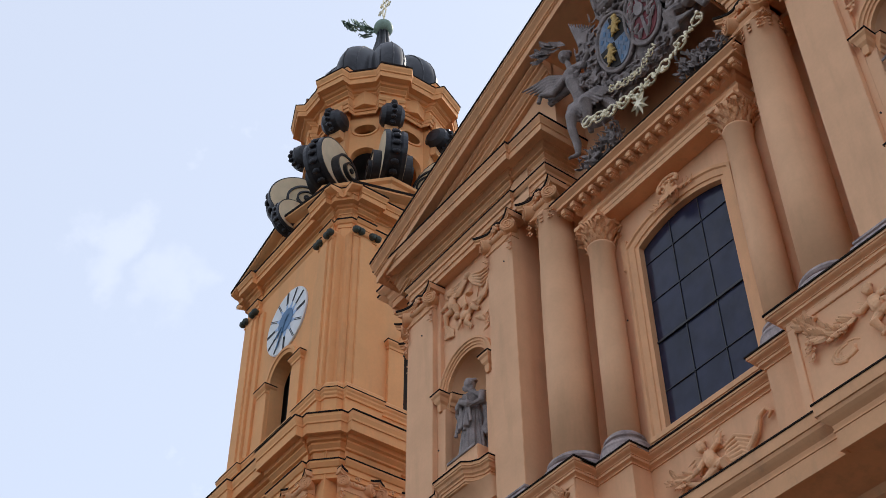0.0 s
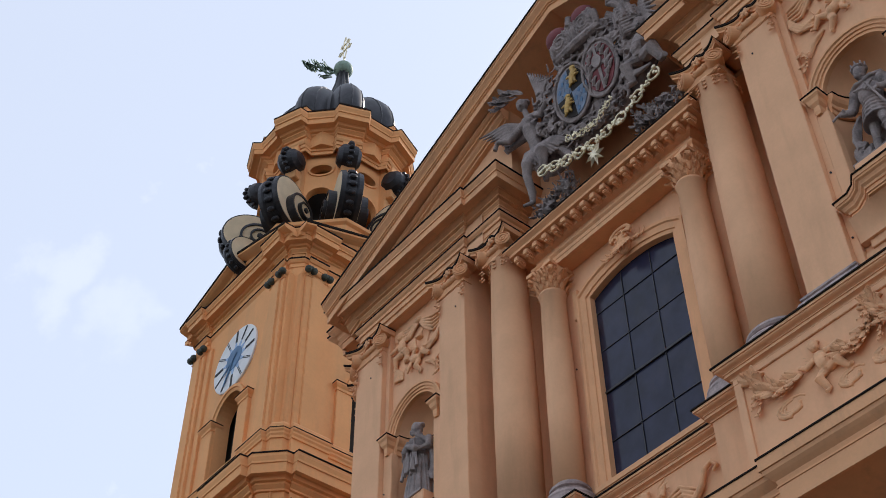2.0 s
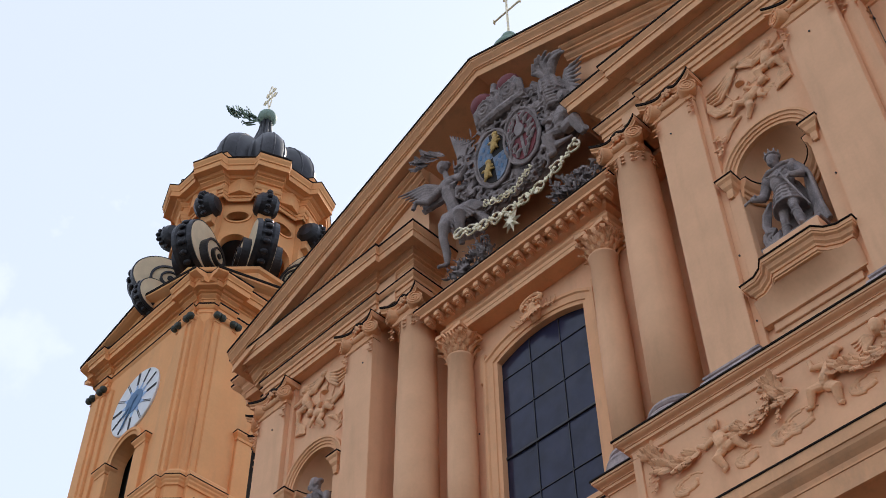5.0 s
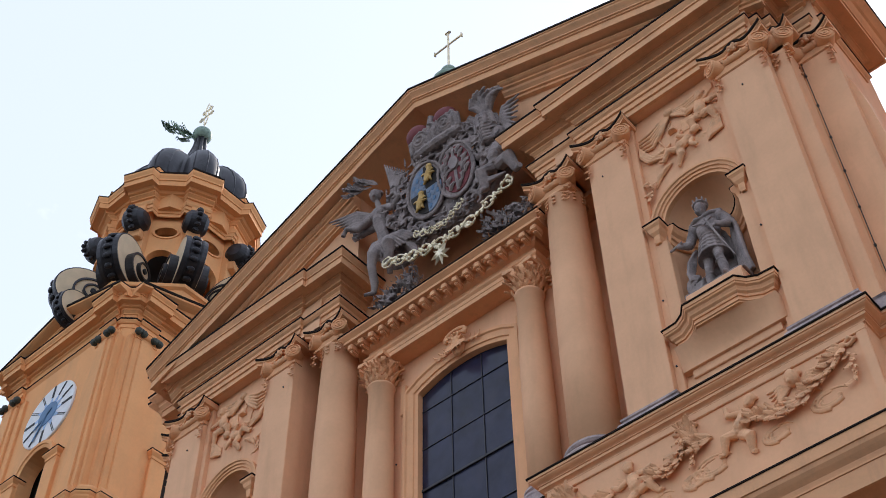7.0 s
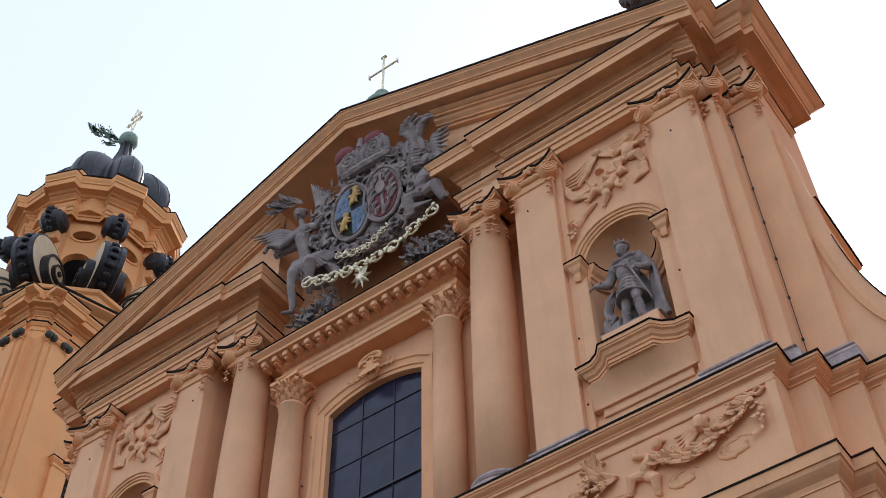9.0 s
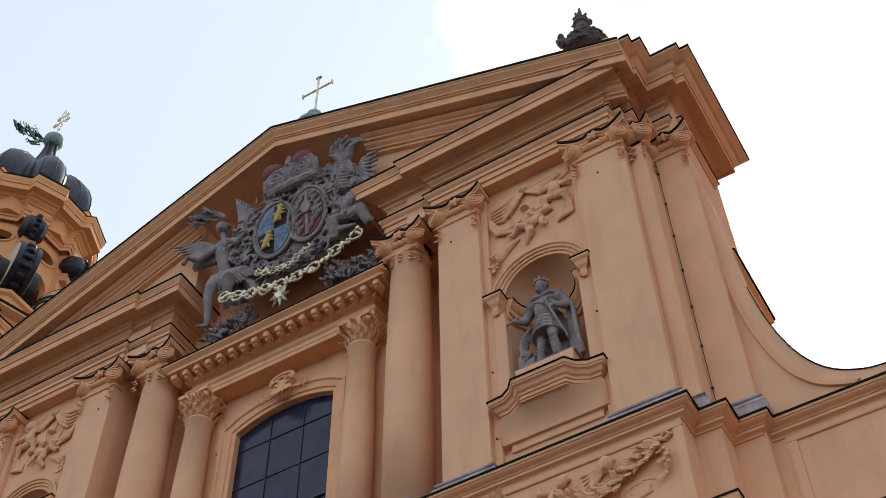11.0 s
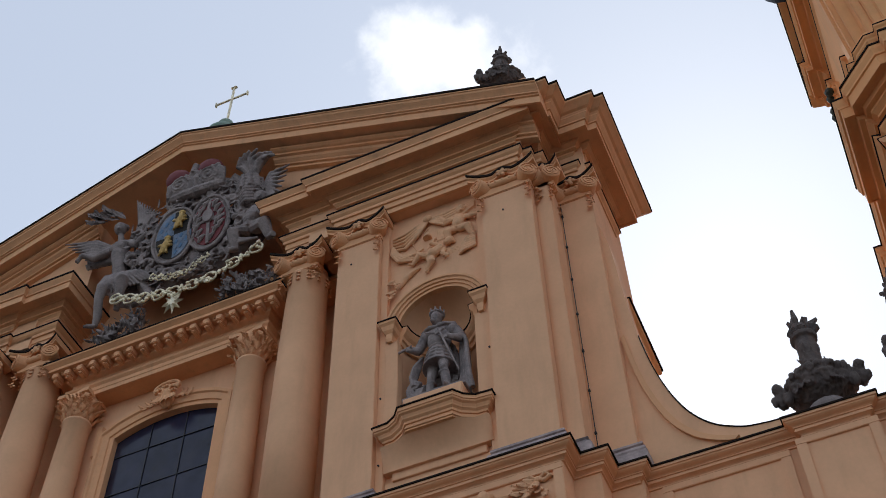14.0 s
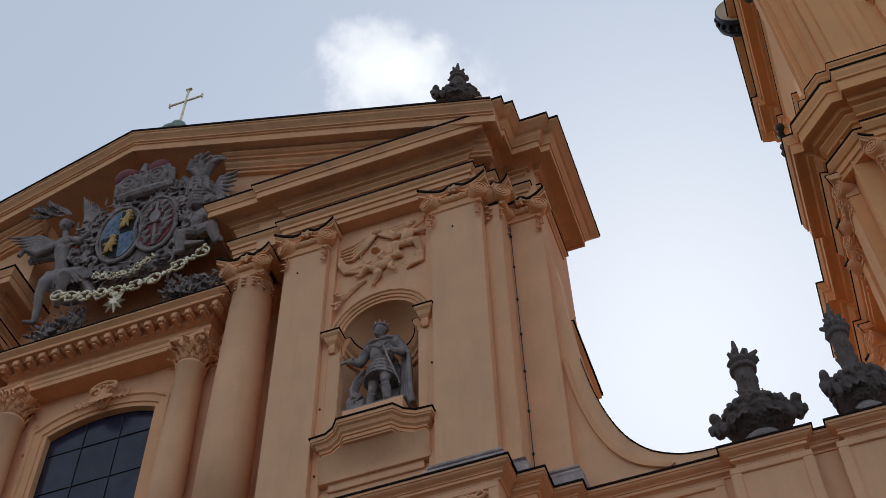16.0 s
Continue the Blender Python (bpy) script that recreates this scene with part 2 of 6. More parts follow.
def arch_wall(x0, x1, z0, z1, cx, hw, zb, zs, rise, y0, y1, bm=None):
    """A wall with thickness and an arched opening through it."""
    bm = bm or B()
    pts = arch_points(cx, hw, zs, rise)
    for y in (y0, y1):
        def f(*p):
            bm.faces.new([bm.verts.new((x, y, z)) for x, z in p])
        f((x0, z0), (cx - hw, z0), (cx - hw, z1), (x0, z1))
        f((cx + hw, z0), (x1, z0), (x1, z1), (cx + hw, z1))
        if zb > z0:
            f((cx - hw, z0), (cx + hw, z0), (cx + hw, zb), (cx - hw, zb))
        for a, b in zip(pts, pts[1:]):
            f(a, b, (b[0], z1), (a[0], z1))
    rim = [(cx - hw, zb)] + pts + [(cx + hw, zb)]
    for a, b in zip(rim, rim[1:] + rim[:1]):
        bm.faces.new([bm.verts.new(q) for q in ((a[0], y0, a[1]), (b[0], y0, b[1]), (b[0], y1, b[1]), (a[0], y1, a[1]))])
    for a, b in (((x0, z0), (x1, z0)), ((x1, z0), (x1, z1)), ((x1, z1), (x0, z1)), ((x0, z1), (x0, z0))):
        bm.faces.new([bm.verts.new(q) for q in ((a[0], y0, a[1]), (b[0], y0, b[1]), (b[0], y1, b[1]), (a[0], y1, a[1]))])
    bmesh.ops.remove_doubles(bm, verts=bm.verts, dist=0.0005)
    return fix(bm)


def arch_band(cx, hw, zb, zs, rise, prof, y, bm=None, legs=True):
    """A moulded band round an arched opening: prof of (outwards from the opening, towards the viewer)."""
    bm = bm or B()
    pts = arch_points(cx, hw, zs, rise)
    line = ([(cx - hw, zb)] if legs else []) + pts + ([(cx + hw, zb)] if legs else [])
    rings = []
    for i, p in enumerate(line):
        a, b = line[max(0, i - 1)], line[min(len(line) - 1, i + 1)]
        d = Vector((b[0] - a[0], b[1] - a[1])).normalized()
        if legs and i in (0, len(line) - 1):
            d = Vector((0, 1 if i == 0 else -1))
        nrm = Vector((-d.y, d.x))
        k = 1.0
        if legs and i in (1, len(line) - 2):
            k = 1.0 / max(0.6, math.cos(math.atan2(abs(d.x), abs(d.y))))
            nrm = Vector((-1 if i == 1 else 1, 0)) + Vector((0, 0.45))
            k = 1.0
        rings.append([(p[0] + nrm.x * o * k, y - f, p[1] + nrm.y * o * k) for o, f in prof])
    quads(bm, rings)
    return fix(bm)


def spiral_disc(bm, m, r, depth, turns=2.2):
    """A volute: a disc with a raised spiral on its face, axis along local -y."""
    seg = 28
    rings = []
    for rr, yy in ((0.0005, 0.0), (r * 0.92, 0.0), (r, 0.02), (r, depth)):
        rings.append([m @ Vector((rr * math.cos(2 * math.pi * k / seg), yy, rr * math.sin(2 * math.pi * k / seg))) for k in range(seg)])
    quads(bm, rings, closed_v=True)
    n = int(22 * turns)
    prof = []
    for k in range(n + 1):
        a = 2 * math.pi * turns * k / n
        q = r * (0.98 - 0.8 * k / n)
        w = r * 0.085
        c, s = math.cos(a), math.sin(a)
        prof.append([m @ Vector(v) for v in (((q + w) * c, 0.0, (q + w) * s), ((q + w) * c, -0.13 * r, (q + w) * s), ((q - w) * c, -0.13 * r, (q - w) * s), ((q - w) * c, 0.0, (q - w) * s))])
    quads(bm, prof)
    bmesh.ops.create_uvsphere(bm, u_segments=8, v_segments=6, radius=r * 0.16, matrix=m)


def blob(bm, c, s, rot=(0, 0, 0), seg=8):
    m = Matrix.LocRotScale(c, Euler([radians(a) for a in rot]), s)
    bmesh.ops.create_uvsphere(bm, u_segments=seg, v_segments=max(4, seg - 2), radius=1, matrix=m)
    return bm


def limb(bm, pts, radii, seg=8):
    """A tapered tube through points."""
    rings = []
    for i, p in enumerate(pts):
        p = Vector(p)
        d = (Vector(pts[min(i + 1, len(pts) - 1)]) - Vector(pts[max(i - 1, 0)])).normalized()
        u = d.cross(Vector((0.3, 1, 0.2))).normalized()
        v = d.cross(u)
        rings.append([p + (u * math.cos(2 * math.pi * k / seg) + v * math.sin(2 * math.pi * k / seg)) * radii[i] for k in range(seg)])
    quads(bm, rings, closed_v=True, cap=True)


def leaf(bm, c, d, length, width, up, curl=0.25):
    """A small pointed leaf with a raised rib and curled tip."""
    c, d, up = Vector(c), Vector(d).normalized(), Vector(up).normalized()
    s = d.cross(up).normalized()
    rows = []
    for t, w, h in ((0, 0.25, 0.0), (0.3, 0.9, 0.1), (0.65, 1.0, 0.16), (0.9, 0.5, 0.16 + curl), (1.0, 0.08, 0.05 + curl)):
        p = c + d * length * t + up * length * h
        rows.append([p - s * width * w * 0.5, p + up * width * 0.18, p + s * width * w * 0.5, p - up * width * 0.12])
    quads(bm, rows, closed_v=True, cap=True)


def sculpted(ob, voxel, noise_size=0.35, strength=0.05):
    """Melt the forms of a carved thing into one skin, with folds."""
    r = ob.modifiers.new("skin", "REMESH")
    r.mode, r.voxel_size, r.use_smooth_shade = "VOXEL", voxel, True
    if strength:
        tex = bpy.data.textures.new("folds", "CLOUDS")
        tex.noise_scale, tex.noise_depth = noise_size, 2
        d = ob.modifiers.new("folds", "DISPLACE")
        d.texture, d.strength, d.mid_level, d.texture_coords = tex, strength, 0.5, "LOCAL"
    return ob


# ---- ground ----
g = B()
bmesh.ops.create_grid(g, x_segments=1, y_segments=1, size=2500)
ground = tagged(part("ground", g, PAVE), "grey stone paving of the open square", "ground", kind="structure")

# ---- church front ----
church = empty("church_facade", "ochre plastered baroque church front with a broken pediment", "church")
SLOPE = 0.4298
APEX = 36.0


def rake(x):
    return APEX - SLOPE * abs(x)


# walls, right half built and mirrored
part("wall", arch_wall(-3.2, 3.2, 15.0, 30.2, 0, 1.54, 19.23, 25.41, 0.36, 1.2, 2.0), PLASTER, church)
w = B()
for x0, x1 in ((-5.4, 0), (0, 5.4)):
    quads(w, [[(x, y, z) for x, z in ((x0, 30.2), (x1, 30.2), (x1, rake(x1) - 0.3), (x0, rake(x0) - 0.3))] for y in (1.2, 2.0)], closed_v=True, cap=True)
part("wall", fix(w), PLASTER, church)
NX = 7.93                                    # axis of a niche bay
for s in (1, -1):
    m = s < 0
    part("wall", arch_wall(6.4, 9.4, 18.8, 29.2, NX, 1.0, 21.4, 24.72, 1.0, 0.3, 0.75), PLASTER, church, mir=m)
    part("wall", box(B(), 10.3, 11.84, 1.0, 4.0, 15.0, 31.0), PLASTER, church, mir=m)
    part("wall", box(B(), 3.2, 5.42, 2.0, 2.5, 15.0, 28.9), PLASTER, church, "wall at the back of the column recess", mir=m)
    part("wall", box(B(), 3.2, 5.42, 1.2, 2.5, 28.9, 30.2), PLASTER, church, mir=m)
    part("wall", box(B(), 5.36, 6.4, 0.32, 2.0, 19.0, 29.2), PLASTER, church, mir=m)
    part("wall", box(B(), 9.4, 10.6, 0.32, 2.0, 19.0, 29.2), PLASTER, church, mir=m)
    part("wall", box(B(), 6.4, 9.4, 1.5, 2.0, 19.0, 29.2), PLASTER, church, mir=m)
    part("wall", box(B(), 11.86, 30.0, 1.35, 2.0, 0.0, 18.7), PLASTER, church, mir=m)
    # niche shell: half cylinder and quarter dome
    sh = B()
    rings = []
    for z in (21.4, 24.72):
        rings.append([(NX + 1.0 * math.cos(a), 0.3 + 0.98 * math.sin(a), z) for a in np.linspace(0, math.pi, 17)])
    for e in np.linspace(0.12, 1.5, 8):
        rings.append([(NX + 1.0 * math.cos(e) * math.cos(a), 0.3 + 0.98 * math.cos(e) * math.sin(a), 24.72 + 1.0 * math.sin(e)) for a in np.linspace(0, math.pi, 17)])
    quads(sh, rings)
    part("niche", sh, PLASTER, church, "rounded niche with a half dome", mir=m, smooth=True)
    fl = box(B(), NX - 0.95, NX + 0.95, 0.2, 1.3, 21.0, 21.4)
    part("niche_floor", fl, PLASTER, church, mir=m)
    # archivolt
    part("archivolt", arch_band(NX, 1.0, 24.72, 24.72, 1.0, [(-0.012, -0.1), (-0.012, 0.03), (0.07, 0.03), (0.075, 0.07), (0.15, 0.07), (0.155, 0.11), (0.22, 0.12), (0.24, 0.16), (0.3, 0.16), (0.31, -0.05)], 0.3, legs=False), TRIM, church, mir=m)
    # jamb pilasters and imposts of the niche
    for x0, x1 in ((NX - 1.27, NX - 0.95), (NX + 0.95, NX + 1.2)):
        part("jamb", box(B(), x0, x1, 0.16, 0.4, 21.2, 24.2, 0.015), PLASTER, church, mir=m)
    for q, d in ((-1, 1), (1, -1)):
        xo, xi = NX + q * 1.36, NX + q * 0.92
        a, b = sorted((xo, xi))
        prof = [(-0.2, 24.15), (-0.16, 24.15), (-0.14, 24.25), (-0.14, 24.4), (-0.08, 24.48), (-0.05, 24.6), (0, 24.66), (0, 24.74), (-0.3, 24.76)]
        path = [(a, 0.5), (a, -0.07), (b, -0.07), (b, 0.5)] if q < 0 else [(a, 0.5), (a, -0.07), (b, -0.07), (b, 0.5)]
        imp = part("impost", sweep(prof, path), TRIM, church, mir=m)
        part("flashing", sweep([(-0.3, 24.77), (0.0, 24.75), (0.0, 24.735), (0.025, 24.735), (0.025, 24.765), (-0.3, 24.81)], path), FLASH, imp, "thin black metal edge", mir=m)
    # impost moulding running round inside the niche
    ring_path = [(NX + 0.98 * math.cos(a), 0.3 + 0.96 * math.sin(a)) for a in np.linspace(math.pi, 0, 15)]
    part("moulding", sweep([(0.0, 24.15), (0.05, 24.16), (0.06, 24.3), (0.1, 24.32), (0.1, 24.45), (0.16, 24.52), (0.2, 24.62), (0.2, 24.72), (0.0, 24.78)], ring_path), TRIM, church, mir=m)
    part("flashing", sweep([(0.0, 24.8), (0.203, 24.73), (0.203, 24.715), (0.225, 24.715), (0.225, 24.74), (0.0, 24.82)], ring_path), FLASH, church, mir=m)
    # bracket sill under the niche
    SZ = 21.18
    curve = [(NX - 1.36, 0.3), (NX - 1.36, -0.16), (NX - 1.0, -0.18), (NX - 0.78, -0.3), (NX - 0.62, -0.5), (NX + 0.62, -0.5), (NX + 0.78, -0.3), (NX + 1.0, -0.18), (NX + 1.36, -0.16), (NX + 1.36, 0.3)]
    sill = part("niche_sill", sweep([(-0.5, SZ - 0.54), (-0.2, SZ - 0.53), (-0.2, SZ - 0.49), (-0.17, SZ - 0.48), (-0.17, SZ - 0.45), (-0.2, SZ - 0.44), (-0.2, SZ - 0.36), (-0.17, SZ - 0.355), (-0.16, SZ - 0.3), (-0.11, SZ - 0.26), (-0.1, SZ - 0.23), (-0.11, SZ - 0.225), (-0.08, SZ - 0.17), (-0.03, SZ - 0.14), (-0.02, SZ - 0.1), (0, SZ - 0.095), (0, SZ), (-0.5, SZ + 0.16)], curve), TRIM, church, "bowed moulded sill", mir=m)
    top = B()
    bmesh.ops.contextual_create(top, geom=[top.verts.new((x, y, SZ + 0.02)) for x, y in curve])
    part("sill_top", top, LEAD, sill, mir=m)
    part("flashing", sweep([(-0.2, SZ + 0.03), (0.002, SZ + 0.015), (0.002, SZ), (0.03, SZ), (0.03, SZ + 0.03), (-0.2, SZ + 0.07)], curve), FLASH, sill, mir=m)
    corbel = B()
    rings = []
    for t in np.linspace(0, 1, 9):
        f = (1 - t) ** 1.8
        rings.append([(NX + (x - NX) * 0.9, 0.13 + (y * 0.62 - 0.09) * f if y < 0.2 else 0.3, SZ - 0.5 - 0.58 * t) for x, y in curve])
    quads(corbel, rings)
    bmesh.ops.contextual_create(corbel, geom=[corbel.verts.new(p) for p in rings[-1]])
    part("corbel", fix(corbel), PLASTER, church, "hollow apron under the niche sill", mir=m, smooth=True)
    pl = box(B(), NX - 0.74, NX + 0.66, -0.02, 0.9, 21.3, 21.95, 0.02)
    part("plinth", pl, PLASTER, church, mir=m)
    part("panel", box(B(), NX - 1.05, NX + 1.05, 0.2, 0.35, 19.9, 20.12, 0.008), PLASTER, church, mir=m)
    part("panel", box(B(), NX - 1.25, NX + 1.25, 0.255, 0.35, 19.0, 19.92, 0.008), PLASTER, church, mir=m)

# ---- entablature with broken horizontal cornice ----
CORN = [(-0.85, 29.08), (-0.76, 29.08), (-0.76, 29.26), (-0.71, 29.27), (-0.71, 29.46), (-0.66, 29.47), (-0.66, 29.58), (-0.6, 29.64), (-0.57, 29.7), (-0.57, 29.75), (-0.78, 29.77), (-0.78, 30.16), (-0.73, 30.17), (-0.73, 30.23), (-0.66, 30.3), (-0.66, 30.36), (-0.57, 30.38), (-0.57, 30.45), (-0.48, 30.53), (-0.44, 30.54), (-0.44, 30.57), (-0.17, 30.57), (-0.17, 30.51), (-0.12, 30.51), (-0.12, 30.76), (-0.08, 30.77), (-0.08, 30.82), (-0.03, 30.9), (0, 30.95), (0, 31.03), (-0.85, 31.12)]
HPATH = [(2.95, 1.25), (2.95, -0.68), (4.45, -0.68), (4.45, -0.8), (11.1, -0.8), (11.1, -0.6), (11.33, -0.6), (11.33, -0.36), (11.56, -0.36), (11.56, 0.28), (12.3, 0.28), (12.3, 0.48), (12.54, 0.48), (12.54, 4.1), (11.8, 4.1)]
SIMA = [(-0.3, 31.0), (0.0, 31.0), (0.03, 31.06), (0.1, 31.1), (0.2, 31.2), (0.27, 31.26), (0.27, 31.36), (-0.8, 31.45)]
for s in (1, -1):
    m = s < 0
    ent = part("entablature", sweep(CORN, HPATH), TRIM, church, "moulded entablature stepping forward over the pilasters", mir=m)
    core = B()
    box(core, 3.7, 4.5, 0.06, 1.25, 29.1, 31.0); box(core, 4.4, 10.5, -0.02, 1.25, 29.1, 31.0); box(core, 10.4, 11.77, 1.05, 4.0, 29.1, 31.0)
    part("core", core, PLASTER, ent, mir=m)
    part("flashing", sweep([(-0.5, 31.1), (0.002, 31.045), (0.002, 30.995), (0.026, 30.995), (0.026, 31.055), (-0.5, 31.12)], HPATH[:5]), FLASH, ent, "thin black metal edge", mir=m)
    # metal edge over the architrave, its black width includes the shade under it
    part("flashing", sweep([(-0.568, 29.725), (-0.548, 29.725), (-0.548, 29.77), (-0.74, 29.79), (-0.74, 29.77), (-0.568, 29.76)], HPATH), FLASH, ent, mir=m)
    part("cyma", sweep(SIMA, HPATH[4:]), TRIM, ent, mir=m)
    part("flashing", sweep([(-0.6, 31.47), (0.272, 31.375), (0.272, 31.335), (0.3, 31.335), (0.3, 31.395), (-0.6, 31.49)], HPATH[4:]), FLASH, ent, mir=m)
    # raking cornice
    RP = [(-1.07, 0.0), (-1.07, -0.08), (-1.04, -0.09), (-1.02, -0.15), (-0.93, -0.24), (-0.89, -0.29), (-0.89, -0.34), (-0.84, -0.35), (-0.84, -0.4), (-0.79, -0.41), (-0.79, -0.7), (-0.74, -0.7), (-0.74, -0.64)]
    def along(prof, x0, x1):
        return fix((lambda b: (quads(b, [[(x, y, rake(x) + d) for y, d in prof] for x in (x0, x1)], closed_v=True, cap=True), b)[1])(B()))
    rk = part("raking_cornice", along(RP + [(1.3, -0.64), (1.3, 0.1)], 0, 11.37), TRIM, church, "sloping moulded pediment cornice", mir=m)
    part("bed_moulding", along([(-0.48, -0.7), (-0.48, -0.77), (-0.42, -0.82), (-0.35, -0.84), (-0.35, -0.92), (-0.27, -0.94), (-0.24, -1.02), (-0.15, -1.1), (-0.15, -1.17), (-0.08, -1.18), (-0.08, -1.28), (0.12, -1.28), (0.12, -0.7)], 3.02, 11.0), TRIM, rk, mir=m)
    part("flashing", along([(-1.1, -0.03), (-1.1, 0.045), (-0.2, 0.1), (-0.2, 0.03), (-1.072, 0.02), (-1.072, -0.03)], 0, 11.37), FLASH, rk, "thin black metal edge", mir=m)
    ty = B()
    quads(ty, [[(3.02, y, 30.9), (10.4, y, 30.9), (10.4, y, rake(10.4) - 0.5), (3.02, y, rake(3.02) - 0.5)] for y in (0.06, 1.3)], closed_v=True, cap=True)
    part("tympanum", fix(ty), PLASTER, church, mir=m)
    rf = B()
    quads(rf, [[(x, y, rake(x) + d) for y, d in ((-0.3, 0.0), (-0.3, 0.08), (3.9, 0.08), (3.9, -0.2))] for x in (0, 11.2)], closed_v=True, cap=True)
    part("roof", fix(rf), ROOF, church, mir=m)
part("wall", box(B(), -10.4, 10.4, 3.2, 4.0, 0, 31.0), PLASTER, church)

# ---- pilasters ----
def volute_capital(parent, x0, x1, y, z, mir, depth=0.32, side=True):
    """Ionic capital: diagonal volutes, egg band, swagged abacus with a black metal edge and hanging husks."""
    cap = part("capital", box(B(), x0 - 0.02, x1 + 0.02, y - 0.04, y + 0.3, z - 0.78, z - 0.2, 0.02), TRIM, parent, "ionic capital with volutes and hanging husks", mir=mir)
    cx, hw = (x0 + x1) / 2, (x1 - x0) / 2 + 0.24
    # abacus: concave front with a raised flower
    rows = []
    yb = y - depth
    for t in np.linspace(-1, 1, 15):
        bow = 0.2 * (1 - t * t)
        lift = 0.16 * math.exp(-(t / 0.24) ** 2) - 0.1 * (1 - t * t) * (1 if abs(t) > 0.2 else 0.6)
        rows.append((cx + hw * t, yb + bow, lift))
    ab = B()
    quads(ab, [[(x, yy + 0.05, z - 0.2 + l), (x, yy + 0.05, z - 0.13 + l), (x, yy, z - 0.09 + l), (x, yy, z + l), (x, y + 0.35, z + l), (x, y + 0.35, z - 0.2 + l)] for x, yy, l in rows], closed_v=True, cap=True)
    part("abacus", fix(ab), TRIM, cap, mir=mir)
    fb = B()
    quads(fb, [[(x, yy - 0.004, z + l - 0.045), (x, yy - 0.035, z + l - 0.045), (x, yy - 0.035, z + l + 0.035), (x, y + 0.35, z + l + 0.06), (x, y + 0.35, z + l + 0.01), (x, yy - 0.004, z + l + 0.01)] for x, yy, l in rows], closed_v=True, cap=True)
    part("flashing", fix(fb), FLASH, cap, "thin black metal edge", mir=mir)
    for q in (-1, 1):
        v = B()
        mm = Matrix.Translation((cx + q * (hw - 0.2), y - depth + 0.14, z - 0.42)) @ Euler((0, 0, radians(q * 32))).to_matrix().to_4x4() @ Matrix.Diagonal((q, 1, 1, 1))
        spiral_disc(v, mm, 0.235, 0.32)
        part("volute", fix(v), TRIM, cap, mir=mir)
    e = B()
    limb(e, [(cx - hw * 0.72, y - 0.03, z - 0.4), (cx, y - 0.06, z - 0.44), (cx + hw * 0.72, y - 0.03, z - 0.4)], [0.09, 0.1, 0.09], 10)
    part("echinus", e, TRIM, cap, mir=mir, smooth=True)
    for t in np.linspace(-0.6, 0.6, 7):
        part("egg", blob(B(), (cx + hw * t, y - 0.13, z - 0.42 + 0.03 * abs(t)), (0.045, 0.04, 0.065), seg=7), RELIEF, cap, mir=mir, smooth=True)
    part("flower", blob(B(), (cx, y - 0.14, z - 0.12), (0.09, 0.08, 0.09), seg=8), RELIEF, cap, mir=mir, smooth=True)
    for k in range(5):
        part("petal", blob(B(), (cx + 0.11 * math.cos(k * 1.256), y - 0.15, z - 0.12 + 0.1 * math.sin(k * 1.256)), (0.06, 0.05, 0.06), seg=6), RELIEF, cap, mir=mir, smooth=True)
    for q in (-1, 1):
        h = B()
        for k in range(5):
            leaf(h, (cx + q * (hw - 0.27) + 0.05 * (k % 2 - 0.5), y - 0.03, z - 0.72 - 0.13 * k), (0.3 * (k % 2 - 0.5), -0.2, -1), 0.2, 0.13, (0, -1, 0))
        part("husk_drop", h, RELIEF, cap, mir=mir)


